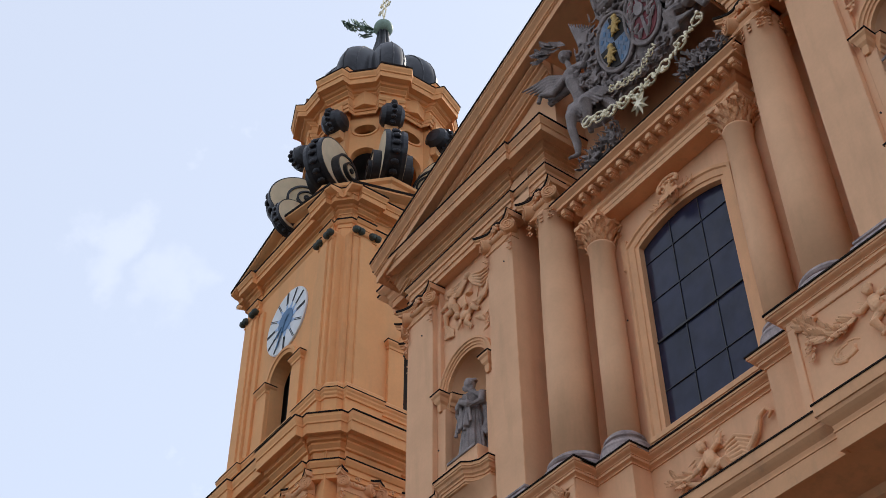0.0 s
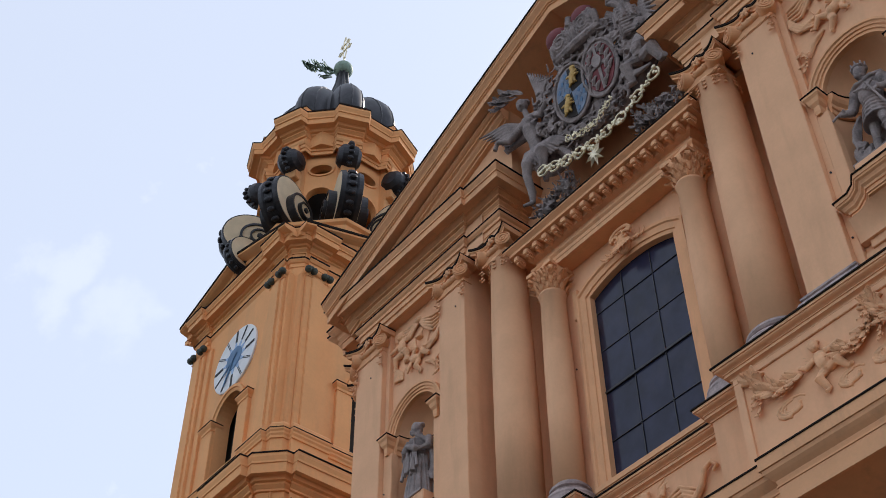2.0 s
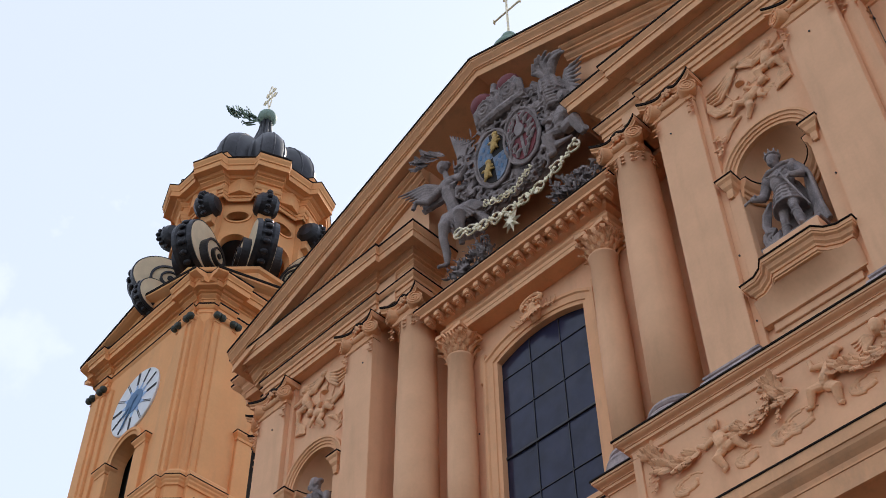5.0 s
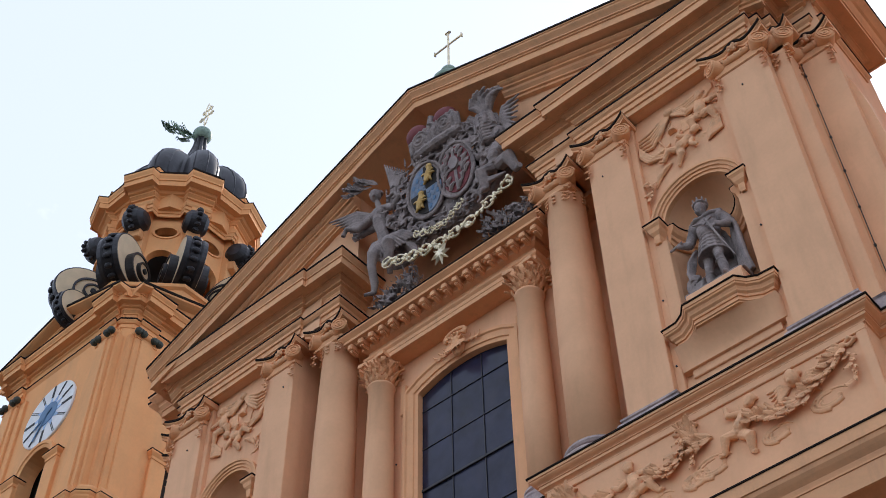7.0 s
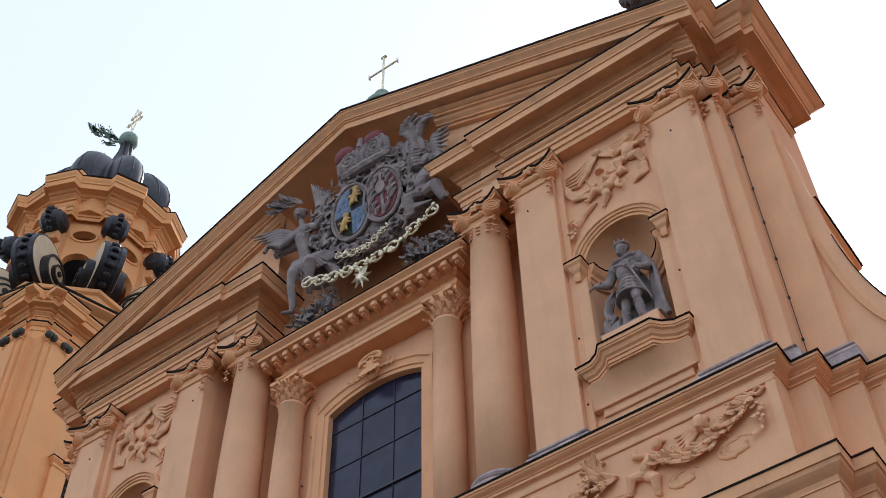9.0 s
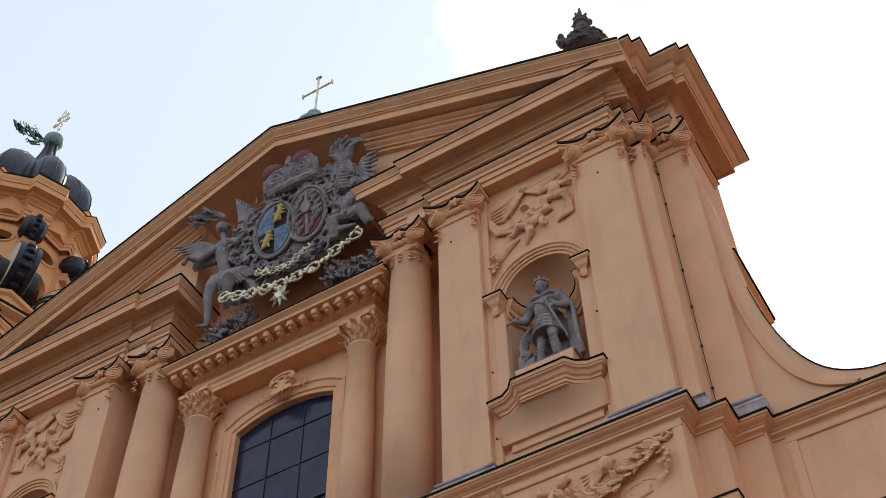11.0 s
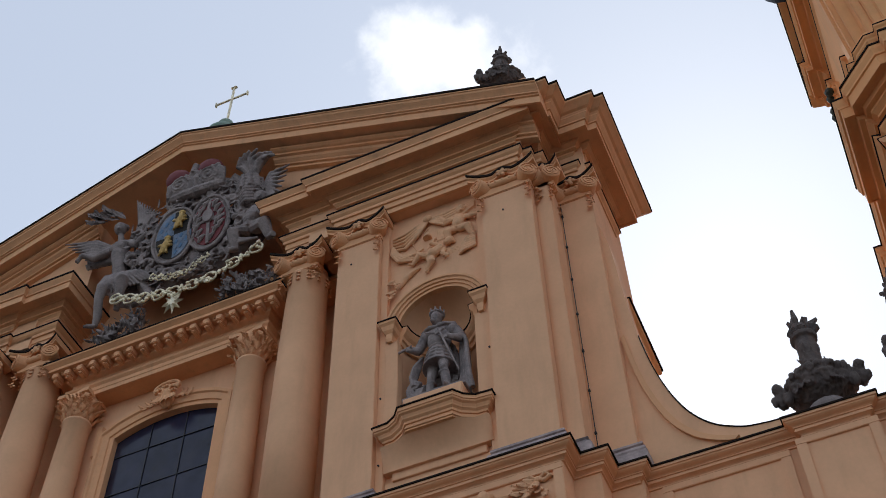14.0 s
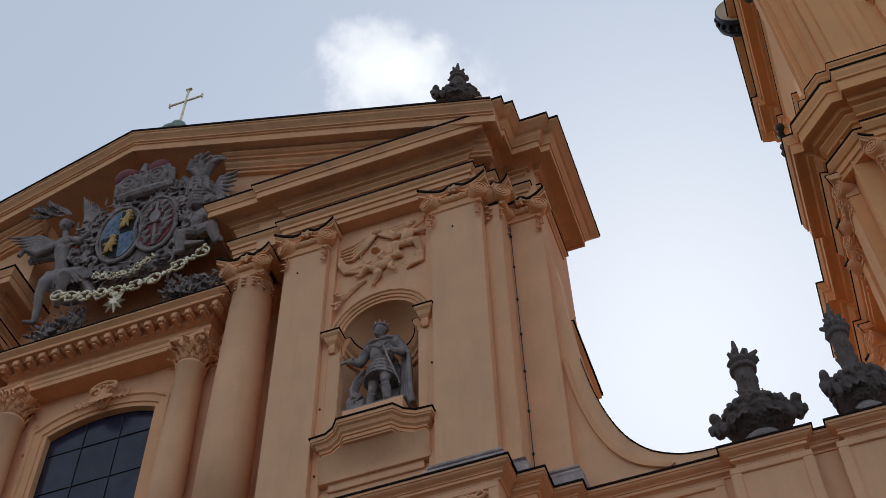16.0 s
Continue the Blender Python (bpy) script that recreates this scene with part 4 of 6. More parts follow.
TZ = 42.9
tower = empty("bell_tower", "ochre bell tower with clock and dark scrolled lantern", "bell tower", group="twin bell towers", at=(-23.1, 6.35, 0))
# solid near-black block painted as the shade inside the belfry arches
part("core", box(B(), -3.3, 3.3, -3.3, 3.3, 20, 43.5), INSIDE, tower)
lower = B()
box(lower, -4.35, 4.35, -4.35, 4.35, 0, 29.6)
part("lower_stage", lower, TOWERP, tower)
for k in range(4):
    turned(part("wall", arch_wall(-3.75, 3.75, 30.5, 42.4, 0, 0.98, 31.4, 35.55, 0.98, -4.2, -3.55), TOWERP, tower), k)
    cp = B()
    quads(cp, [[(x, y, z) for x, y in ((3.6, -4.19), (3.85, -4.1), (4.1, -3.85), (4.19, -3.6), (3.4, -3.4))] for z in (30.5, 42.4)], closed_v=True, cap=True)
    turned(part("corner", fix(cp), TOWERP, tower), k)
    turned(part("archivolt", arch_band(0, 0.98, 35.55, 35.55, 0.98, [(0, -0.05), (0, 0.05), (0.14, 0.09), (0.16, 0.14), (0.3, 0.14), (0.32, -0.05)], -4.2, legs=False), TOWERP, tower), k)
    for q in (-1, 1):
        a, b = sorted((q * 0.93, q * 1.9))
        im = turned(part("impost", sweep([(-0.2, 35.05), (-0.14, 35.06), (-0.14, 35.18), (-0.1, 35.2), (-0.1, 35.32), (-0.04, 35.4), (0, 35.46), (0, 35.56), (-0.2, 35.6)], [(a, -3.9), (a, -4.5), (b, -4.5), (b, -3.9)]), TOWERP, tower), k)
        part("flashing", sweep([(-0.2, 35.62), (0.002, 35.57), (0.002, 35.54), (0.022, 35.54), (0.022, 35.58), (-0.2, 35.64)], [(a, -3.9), (a, -4.5), (b, -4.5), (b, -3.9)]), FLASH, im)
        turned(part("jamb", box(B(), q * 1.0, q * 1.78, -4.36, -4.1, 31.2, 35.1, 0.02), TOWERP, tower), k)
        x0, x1 = sorted((q * 2.65, q * 3.75))
        p = turned(part("pilaster", box(B(), x0, x1, -4.44, -4.1, 32.2, 40.5, 0.03), TOWERP, tower, "plastered tower pilaster"), k)
        x2, x3 = sorted((q * 2.25, q * 2.65))
        part("strip", box(B(), x2, x3, -4.32, -4.1, 32.2, 40.6, 0.02), TOWERP, p)
        x4, x5 = sorted((q * 2.9, q * 3.5))
        part("strip", box(B(), x4, x5, -4.52, -4.3, 32.3, 40.4, 0.03), TOWERP, p)
        x6, x7 = sorted((q * 3.75, q * 3.95))
        part("strip", box(B(), x6, x7, -4.3, -4.0, 32.2, 40.6, 0.02), TOWERP, p)
        cb = B()
        sweep([(-0.2, 40.42), (0.0, 40.42), (0.0, 40.48), (-0.03, 40.5), (-0.03, 40.58), (0.03, 40.64), (0.07, 40.74), (0.07, 40.84), (-0.2, 40.86)], [(x0 - 0.02, -4.0), (x0 - 0.02, -4.48), (x1 + 0.02, -4.48), (x1 + 0.02, -4.0)], bm=cb)
        part("capital", cb, TOWERP, p, "moulded capital")
        for t in (0.12, 0.88):
            dk = B()
            for dx, sx in ((-0.14, 0.17), (0.14, 0.17)):
                blob(dk, (x0 + (x1 - x0) * t + dx, -4.56, 40.7), (sx, 0.18, 0.17), seg=8)
            limb(dk, [(x0 + (x1 - x0) * t - 0.2, -4.56, 40.82), (x0 + (x1 - x0) * t, -4.6, 40.78), (x0 + (x1 - x0) * t + 0.2, -4.56, 40.82)], [0.06, 0.09, 0.06], 8)
            part("capital_cover", dk, VERDIGRIS, p, "dark green metal cover on the capital scroll")
    # low pediment
    pd = B()
    quads(pd, [[(x, y, z) for x, z in ((-4.2, TZ - 0.1), (4.2, TZ - 0.1), (0, TZ + 1.2))] for y in (-4.55, -2.5)], closed_v=True, cap=True)
    pe = turned(part("pediment", fix(pd), TOWERP, tower, "low triangular gable"), k)
    for q in (-1, 1):
        rkb = B()
        quads(rkb, [[(x, y, z + d) for y, d in ((-5.08, 0.0), (-5.08, 0.16), (-2.5, 0.2), (-2.5, -0.3), (-4.6, -0.3), (-4.66, -0.14), (-4.9, -0.08))] for x, z in ((q * 4.4, TZ - 0.22), (0, TZ + 1.2))], closed_v=True, cap=True)
        part("raking_cornice", fix(rkb), TOWERP, pe)
        fl = B()
        quads(fl, [[(x, y, z + d) for y, d in ((-5.085, 0.1), (-5.12, 0.1), (-5.12, 0.23), (-2.5, 0.27), (-2.5, 0.22), (-5.085, 0.18))] for x, z in ((q * 4.4, TZ - 0.22), (0, TZ + 1.2))], closed_v=True, cap=True)
        part("flashing", fix(fl), FLASH, pe, "thin black metal edge")
    # lower stage pilasters with big capitals
    for q in (-1, 1):
        for a, b in ((1.3, 2.15), (2.6, 3.8)):
            x0, x1 = sorted((q * a, q * b))
            p = turned(part("pilaster", box(B(), x0, x1, -4.68, -4.2, 14, 27.6, 0.03), TOWERP, tower, "plastered tower pilaster"), k)
            volute_capital(p, x0, x1, -4.66, 28.25, False)
TENT = [(-0.95, 40.9), (-0.78, 40.92), (-0.78, 41.1), (-0.72, 41.11), (-0.72, 41.32), (-0.66, 41.34), (-0.58, 41.46), (-0.58, 41.54), (-0.8, 41.56), (-0.8, 41.92), (-0.72, 41.93), (-0.72, 42.0), (-0.6, 42.1), (-0.6, 42.17), (-0.48, 42.19), (-0.44, 42.3), (-0.2, 42.32), (-0.2, 42.28), (-0.14, 42.28), (-0.14, 42.56), (-0.08, 42.58), (-0.08, 42.64), (0, 42.76), (0, TZ), (-0.95, TZ + 0.1)]
up = part("entablature", ring_sweep(TENT, quarter(5.08)), TOWERP, tower, "stepped tower cornice")
part("flashing", ring_sweep(lip(TZ), quarter(5.08)), FLASH, up, "thin black metal edge")
# lower black edging, likewise wider than the metal to include its shadow
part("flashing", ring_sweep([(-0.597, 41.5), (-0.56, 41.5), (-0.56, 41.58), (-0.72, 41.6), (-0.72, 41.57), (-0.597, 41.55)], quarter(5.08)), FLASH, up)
LOWT = [(-1.35, 27.92), (-0.76, 27.94), (-0.76, 28.12), (-0.7, 28.13), (-0.7, 28.36), (-0.64, 28.38), (-0.54, 28.54), (-0.54, 28.65), (-0.8, 28.67), (-0.8, 29.12), (-0.7, 29.14), (-0.7, 29.22), (-0.56, 29.34), (-0.56, 29.42), (-0.42, 29.44), (-0.38, 29.60), (-0.18, 29.62), (-0.18, 29.56), (-0.1, 29.56), (-0.1, 29.96), (-0.05, 29.98), (-0.05, 30.06), (0, 30.22), (0, 30.40), (-1.35, 30.62)]
lo = part("main_cornice", ring_sweep(LOWT, quarter(5.58, 4.05, 1.1)), TOWERP, tower, "deep stepped cornice of the lower tower stage")
part("flashing", ring_sweep(lip(30.4), quarter(5.58, 4.05, 1.1)), FLASH, lo, "thin black metal edge")
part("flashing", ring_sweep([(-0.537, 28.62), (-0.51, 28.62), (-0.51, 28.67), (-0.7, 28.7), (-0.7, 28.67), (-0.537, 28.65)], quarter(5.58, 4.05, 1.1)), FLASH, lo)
PED = [(-0.16, 30.2), (-0.16, 31.6), (-0.1, 31.62), (-0.1, 31.72), (-0.05, 31.8), (-0.05, 31.88), (0, 31.95), (0, 32.05), (-0.08, 32.08), (-0.1, 32.3), (-0.2, 32.42), (-0.5, 32.45)]
pz = part("pedestal_band", ring_sweep(PED, quarter(4.78, 3.88, 2.1, 0.18, 0.22)), TOWERP, tower, "panelled plinth band")
part("flashing", ring_sweep([(-0.1, 32.08), (0.002, 32.06), (0.002, 32.03), (0.02, 32.03), (0.02, 32.065), (-0.1, 32.1)], quarter(4.78, 3.88, 2.1, 0.18, 0.22)), FLASH, pz)
roofb = B()
quads(roofb, [[(x * f, y * f, z) for x, y, *_ in quarter(5.0)] for f, z in ((1.0, TZ + 0.02), (0.78, TZ + 0.9), (0.7, TZ + 1.6))], closed_v=True, cap=True)
part("roof", fix(roofb), ROOF, tower)

# clock on the front
clock = part("clock", lathe([(0.01, 0.0), (1.62, 0.0), (1.66, 0.03), (1.66, 0.14)], 48), WHITE, tower, "white clock face with a blue star centre")
clock.data.transform(Matrix.Translation((0, -4.3, 38.45)) @ Matrix.Rotation(radians(-90), 4, "X"))
st = B()
vs = []
for k in range(24):
    a = 2 * math.pi * k / 24
    r = 1.0 if k % 2 == 0 else 0.55
    vs.append((r * math.cos(a), -4.315, 38.45 + r * math.sin(a)))
quads(st, [vs, [(x, -4.3, z) for x, y, z in vs]], closed_v=True, cap=True)
part("star", fix(st), PALEBLUE, clock, "pale blue star")
ct = lathe([(0.01, 0.0), (0.6, 0.0), (0.6, 0.02)], 24)
bmesh.ops.transform(ct, matrix=Matrix.Translation((0, -4.335, 38.45)) @ Matrix.Rotation(radians(-90), 4, "X"), verts=ct.verts)
part("centre", ct, BLUE, clock, "blue centre")
for k in range(12):
    nb = B()
    for d in ((-0.05, 0.05) if k % 3 else (-0.07, 0.0, 0.07)):
        box(nb, d * 0.7 - 0.012, d * 0.7 + 0.012, -4.325, -4.3, 0.9, 1.58)
    bmesh.ops.transform(nb, matrix=Matrix.Translation((0, 0, 38.45)) @ Matrix.Rotation(2 * math.pi * k / 12, 4, "Y"), verts=nb.verts)
    part("numeral", nb, BLACK, clock, "dark hour mark")
for ang, ln in ((205, 1.35), (232, 0.9)):
    hb = B()
    box(hb, -0.05, 0.05, -4.37, -4.345, -0.3, ln)
    bmesh.ops.transform(hb, matrix=Matrix.Translation((0, 0, 38.45)) @ Matrix.Rotation(radians(ang), 4, "Y"), verts=hb.verts)
    part("hand_bar", hb, BLUE, clock, "blue clock pointer")

# lantern: eight walls with arch and oval, eight scroll buttresses
AP = 3.0
half = AP * math.tan(math.pi / 8)
base = [(AP + 1.1, 43.6), (AP + 1.1, 44.6), (AP + 0.9, 44.7), (AP + 0.85, 45.5), (AP + 1.0, 45.6), (AP + 1.0, 45.8), (AP + 0.4, 45.95)]
oct8 = [(math.cos(math.pi / 8 + k * math.pi / 4) / math.cos(math.pi / 8), math.sin(math.pi / 8 + k * math.pi / 4) / math.cos(math.pi / 8)) for k in range(8)]
lb = B()
quads(lb, [[(x * r, y * r, z) for x, y in oct8] for r, z in base], closed_v=True, cap=True)
part("lantern_base", fix(lb), TOWERP, tower)
# near-black filler, the shade inside the lantern put into its colour
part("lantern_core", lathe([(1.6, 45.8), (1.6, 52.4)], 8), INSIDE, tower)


def snail(bm_dark, bm_cream, r, w, bumps):
    """A scroll buttress: axis along local y, growing out along local +x, with a dark toothed rim and a curl on each cheek."""
    seg = 36

    def disc(bm, cx, cz, q, rows, n=seg):
        quads(bm, [[(cx + rr * math.cos(2 * math.pi * k / n), q * yy, cz + rr * math.sin(2 * math.pi * k / n)) for k in range(n)] for rr, yy in rows], closed_v=True)

    quads(bm_dark, [[(rr * math.cos(2 * math.pi * k / seg), yy, rr * math.sin(2 * math.pi * k / seg)) for k in range(seg)] for rr, yy in ((r * 0.9, -w / 2), (r, -w / 2), (r * 1.03, -w * 0.3), (r * 0.97, -w * 0.2), (r * 0.97, w * 0.2), (r * 1.03, w * 0.3), (r, w / 2), (r * 0.9, w / 2))], closed_v=True)
    for k in range(bumps):
        a = -1.9 + 3.8 * k / (bumps - 1)
        blob(bm_dark, (r * 1.02 * math.cos(a), 0, r * 1.02 * math.sin(a)), (r * 0.085, w * 0.2, r * 0.1), (0, -math.degrees(a), 0), 8)
    for q in (-1, 1):
        disc(bm_cream, 0, 0, q, ((r * 0.96, w * 0.49), (r * 0.94, w * 0.52), (0.01, w * 0.52)))
        cx, cz = -r * 0.22, -r * 0.3
        disc(bm_dark, cx, cz, q, ((r * 0.62, w * 0.5), (r * 0.62, w * 0.5 + r * 0.3), (r * 0.54, w * 0.5 + r * 0.3), (r * 0.54, w * 0.5 + r * 0.22)))
        disc(bm_cream, cx, cz, q, ((r * 0.55, w * 0.5 + r * 0.26), (0.01, w * 0.5 + r * 0.26)))
        cx, cz = -r * 0.28, -r * 0.36
        disc(bm_dark, cx, cz, q, ((r * 0.34, w * 0.5), (r * 0.34, w * 0.5 + r * 0.4), (r * 0.27, w * 0.5 + r * 0.4), (r * 0.27, w * 0.5 + r * 0.3)))
        disc(bm_cream, cx, cz, q, ((r * 0.28, w * 0.5 + r * 0.36), (0.01, w * 0.5 + r * 0.36)))
        disc(bm_dark, cx, cz, q, ((r * 0.1, w * 0.5), (r * 0.1, w * 0.5 + r * 0.42), (0.01, w * 0.5 + r * 0.42)), 12)
    fix(bm_dark); fix(bm_cream)


big_d, big_c, up_d = B(), B(), B()
snail(big_d, big_c, 1.4, 1.05, 12)
for k in range(9):
    a = -1.2 + 3.2 * k / 8
    blob(up_d, (0.72 * math.cos(a), 0, 0.72 * math.sin(a)), (0.17, 0.16, 0.11), (0, -math.degrees(a), 0), 7)
quads(up_d, [[(rr * math.cos(t), yy, rr * math.sin(t)) for t in np.linspace(0, 2 * math.pi, 25)[:-1]] for rr, yy in ((0.05, -0.62), (0.4, -0.58), (0.62, -0.38), (0.7, 0), (0.62, 0.38), (0.4, 0.58), (0.05, 0.62))], closed_v=True, cap=True)
fix(up_d)
base_d, base_c = B(), B()
snail(base_d, base_c, 1.12, 0.8, 12)
mesh_of = {}
for k in range(8):
    f = arch_wall(-half - 0.0, half + 0.0, 45.8, 50.0, 0, 0.66, 46.0, 48.6, 0.66, -AP, -AP + 0.4)
    turned(part("lantern_wall", f, TOWERP, tower), k, 8)
    # upper wall with an oval opening
    ow = B()
    n = 24
    out_ring, in_ring = [], []
    for j in range(n):
        a = 2 * math.pi * j / n
        c, s = math.cos(a), math.sin(a)
        in_ring.append((0.55 * c, 50.55 + 0.36 * s))
        m_ = max(abs(c), abs(s))
        out_ring.append((half * c / m_, 50.95 + (0.95 if s > 0 else 0.95) * s / m_))
    for y in (-AP, -AP + 0.4):
        quads(ow, [[(x, y, z) for x, z in out_ring], [(x, y, z) for x, z in in_ring]], closed_v=True)
    quads(ow, [[(x, y, z) for x, z in in_ring] for y in (-AP, -AP + 0.4)], closed_v=True)
    turned(part("lantern_wall", fix(ow), TOWERP, tower), k, 8)
    fr = B()
    quads(fr, [[((0.55 + o) * math.cos(2 * math.pi * j / n), -AP - y, 50.55 + (0.36 + o) * math.sin(2 * math.pi * j / n)) for j in range(n)] for o, y in ((0, -0.1), (0, 0.04), (0.12, 0.06), (0.14, -0.02))], closed_v=True)
    turned(part("oval_frame", fix(fr), TOWERP, tower), k, 8)
    a = math.pi / 8 + k * math.pi / 4
    # corner pier
    pr = B()
    box(pr, 2.7, 3.42, -0.42, 0.42, 45.8, 52.2, 0.03)
    box(pr, 3.3, 3.75, -0.34, 0.34, 49.6, 52.0, 0.03)
    pr_ob = part("pier", pr, TOWERP, tower)
    pr_ob.rotation_euler.z = a
    for nm, bm_, mt, loc, lab in (("scroll_buttress", big_d, DOME, (3.95, 0, 47.35), "dark metal scroll with a beaded rim"), ("scroll_cheek", big_c, CREAM, (3.95, 0, 47.35), "cream plaster spiral cheek"), ("upper_scroll", up_d, DOME, (3.75, 0, 50.75), "dark metal leaf scroll")):
        if nm not in mesh_of:
            ob = part(nm, bm_.copy(), mt, tower, lab, smooth=False)
            mesh_of[nm] = ob.data
        else:
            ob = new(nm, mesh_of[nm]); ob.parent = tower
        ob.matrix_basis = Matrix.Rotation(a, 4, "Z") @ Matrix.Translation(loc)
    if k % 2 == 0:
        for nm, bm_, mt in (("corner_scroll", base_d, DOME), ("corner_scroll_cheek", base_c, CREAM)):
            if nm not in mesh_of:
                ob = part(nm, bm_.copy(), mt, tower)
                mesh_of[nm] = ob.data
            else:
                ob = new(nm, mesh_of[nm]); ob.parent = tower
            ob.matrix_basis = Matrix.Rotation(k * math.pi / 4, 4, "Z") @ Matrix.Translation((4.55, 0, 44.55)) @ Matrix.Diagonal((0.84, 0.84, 0.84, 1))

# lantern cornice, stepping over the piers
lp = []
for k in range(8):
    a = math.pi / 8 + k * math.pi / 4
    c, s = math.cos(a), math.sin(a)
    for rr, t in ((4.12, -0.95), (4.55, -0.82), (4.55, 0.82), (4.12, 0.95)):
        x_, y_ = rr * c - t * s, rr * s + t * c
        ln_ = math.hypot(x_, y_)
        lp.append((x_, y_, x_ / ln_, y_ / ln_))
LENT = [(-1.0, 51.5), (-0.96, 51.52), (-0.96, 51.72), (-0.9, 51.73), (-0.9, 51.95), (-0.84, 51.97), (-0.78, 52.1), (-0.78, 52.18), (-0.96, 52.2), (-0.96, 52.55), (-0.86, 52.57), (-0.86, 52.65), (-0.7, 52.76), (-0.7, 52.84), (-0.56, 52.87), (-0.5, 53.02), (-0.22, 53.06), (-0.22, 53.0), (-0.14, 53.0), (-0.14, 53.34), (-0.08, 53.36), (-0.08, 53.46), (0, 53.64), (0, 53.82), (-0.5, 53.94), (-0.66, 53.98), (-0.66, 54.3), (-0.6, 54.32), (-0.55, 54.45), (-0.55, 54.58), (-1.0, 54.66)]
lc = part("lantern_cornice", ring_sweep(LENT, lp), TOWERP, tower, "stepped lantern cornice")
part("flashing", ring_sweep(lip(53.82), lp), FLASH, lc, "thin black metal edge")
part("flashing", ring_sweep(lip(54.58, -0.55, -0.9), lp), FLASH, lc)
part("lantern_soffit", lathe([(3.6, 51.9), (3.6, 54.4)], 8), TOWERP, tower)

# lobed dark dome, neck, ball and cross
DOME_LINE = [(2.75, 54.4), (2.95, 54.9), (3.05, 55.5), (3.08, 56.1), (2.98, 56.8), (2.75, 57.5), (2.4, 58.1), (1.95, 58.6), (1.4, 58.85), (1.0, 58.95), (0.85, 59.3), (0.72, 60.0), (0.5, 60.8), (0.36, 61.6), (0.3, 62.5)]
dm = lathe(DOME_LINE, 144, lobes=8, lobe=0.3)
bmesh.ops.rotate(dm, cent=(0, 0, 0), matrix=Matrix.Rotation(math.pi / 8, 3, "Z"), verts=dm.verts)
dome = part("dome", dm, DOME, tower, "lobed dark metal cap", smooth=True)
for k in range(24):
    rbm = B()
    a = math.pi / 4 * (k // 3) + (k % 3 - 1) * 0.2
    f_ = 1 + 0.3 * (abs(math.cos(4 * a)) - 0.5)
    a += math.pi / 8
    limb(rbm, [(r_ * f_ * math.cos(a), r_ * f_ * math.sin(a), z) for r_, z in DOME_LINE[:9]], [0.04] * 9, 6)
    part("seam", rbm, DOME, dome)
ball = lathe([(0.02, -0.56)] + [(0.56 * math.cos(e), 0.56 * math.sin(e)) for e in np.linspace(-1.3, 1.3, 11)] + [(0.02, 0.56)], 24, (0, 0, 62.95))
bo = part("ball", ball, COPPER, tower, "green copper ball", smooth=True)
fl = B()
rr_ = random.Random(5)
for k in range(46):
    t = k / 45
    d = Vector((-0.62, -0.62, 0.35 + 0.2 * rr_.random()))
    p = Vector((-0.25, -0.25, 62.55)) + Vector((-0.8, -0.85, 0.55)) * (t * 1.5) + Vector((rr_.uniform(-0.12, 0.12), rr_.uniform(-0.12, 0.12), rr_.uniform(-0.15, 0.3)))
    leaf(fl, p, (-0.7 + rr_.uniform(-0.5, 0.5), -0.7 + rr_.uniform(-0.5, 0.5), 0.5 + rr_.uniform(-0.7, 0.9)), 0.75 * (1.15 - 0.5 * t), 0.3, (0.3, -0.3, 0.8))
part("palm_branch", fl, COPPER, bo, "green copper palm branch")
cr = B()
limb(cr, [(0, 0, 63.4), (0, 0, 64.2)], [0.07, 0.05], 8)
for dx in (-0.16, 0.16):
    limb(cr, [(dx * 0.4, 0, 64.1), (dx, 0, 64.6), (dx * 0.7, 0, 65.2), (dx, 0, 65.8), (0, 0, 66.2)], [0.045] * 5, 6)
for z, wd in ((64.9, 0.62), (65.5, 0.45)):
    limb(cr, [(-wd, 0, z), (wd, 0, z)], [0.05, 0.05], 6)
    for q in (-1, 1):
        limb(cr, [(q * wd, 0, z), (q * wd * 0.75, 0, z + 0.2), (q * wd * 0.3, 0, z)], [0.04] * 3, 6)
        limb(cr, [(q * wd, 0, z), (q * wd * 0.75, 0, z - 0.2), (q * wd * 0.3, 0, z)], [0.04] * 3, 6)
part("filigree_cross", cr, GOLD, bo, "thin gilded double cross")
copy_thing(tower, Matrix.Translation((23.8, 6.35, 0)))

# ---- unseen plain blocks added behind the viewer to cut low sky light ----
for x0, x1, y0, y1, h in ((-75, -34, -46, -34, 17), (-33, 34, -74, -60, 17), (46, 60, -58, 10, 18)):
    bld = empty("sky_blocker", "unseen plain grey block added to cut low sky light on the front", "building", kind="structure", at=((x0 + x1) / 2, (y0 + y1) / 2, 0))
    part("walls", box(B(), x0 - (x0 + x1) / 2, x1 - (x0 + x1) / 2, y0 - (y0 + y1) / 2, y1 - (y0 + y1) / 2, 0, h), BLOCKER, bld)


# ---- carved figures and ornament ----
rnd = random.Random(11)


def place(bm, at, scale=1.0, turn=0.0):
    bmesh.ops.transform(bm, matrix=Matrix.Translation(at) @ Matrix.Rotation(radians(turn), 4, "Z") @ Matrix.Diagonal((scale, scale, scale, 1)), verts=bm.verts)
    return bm


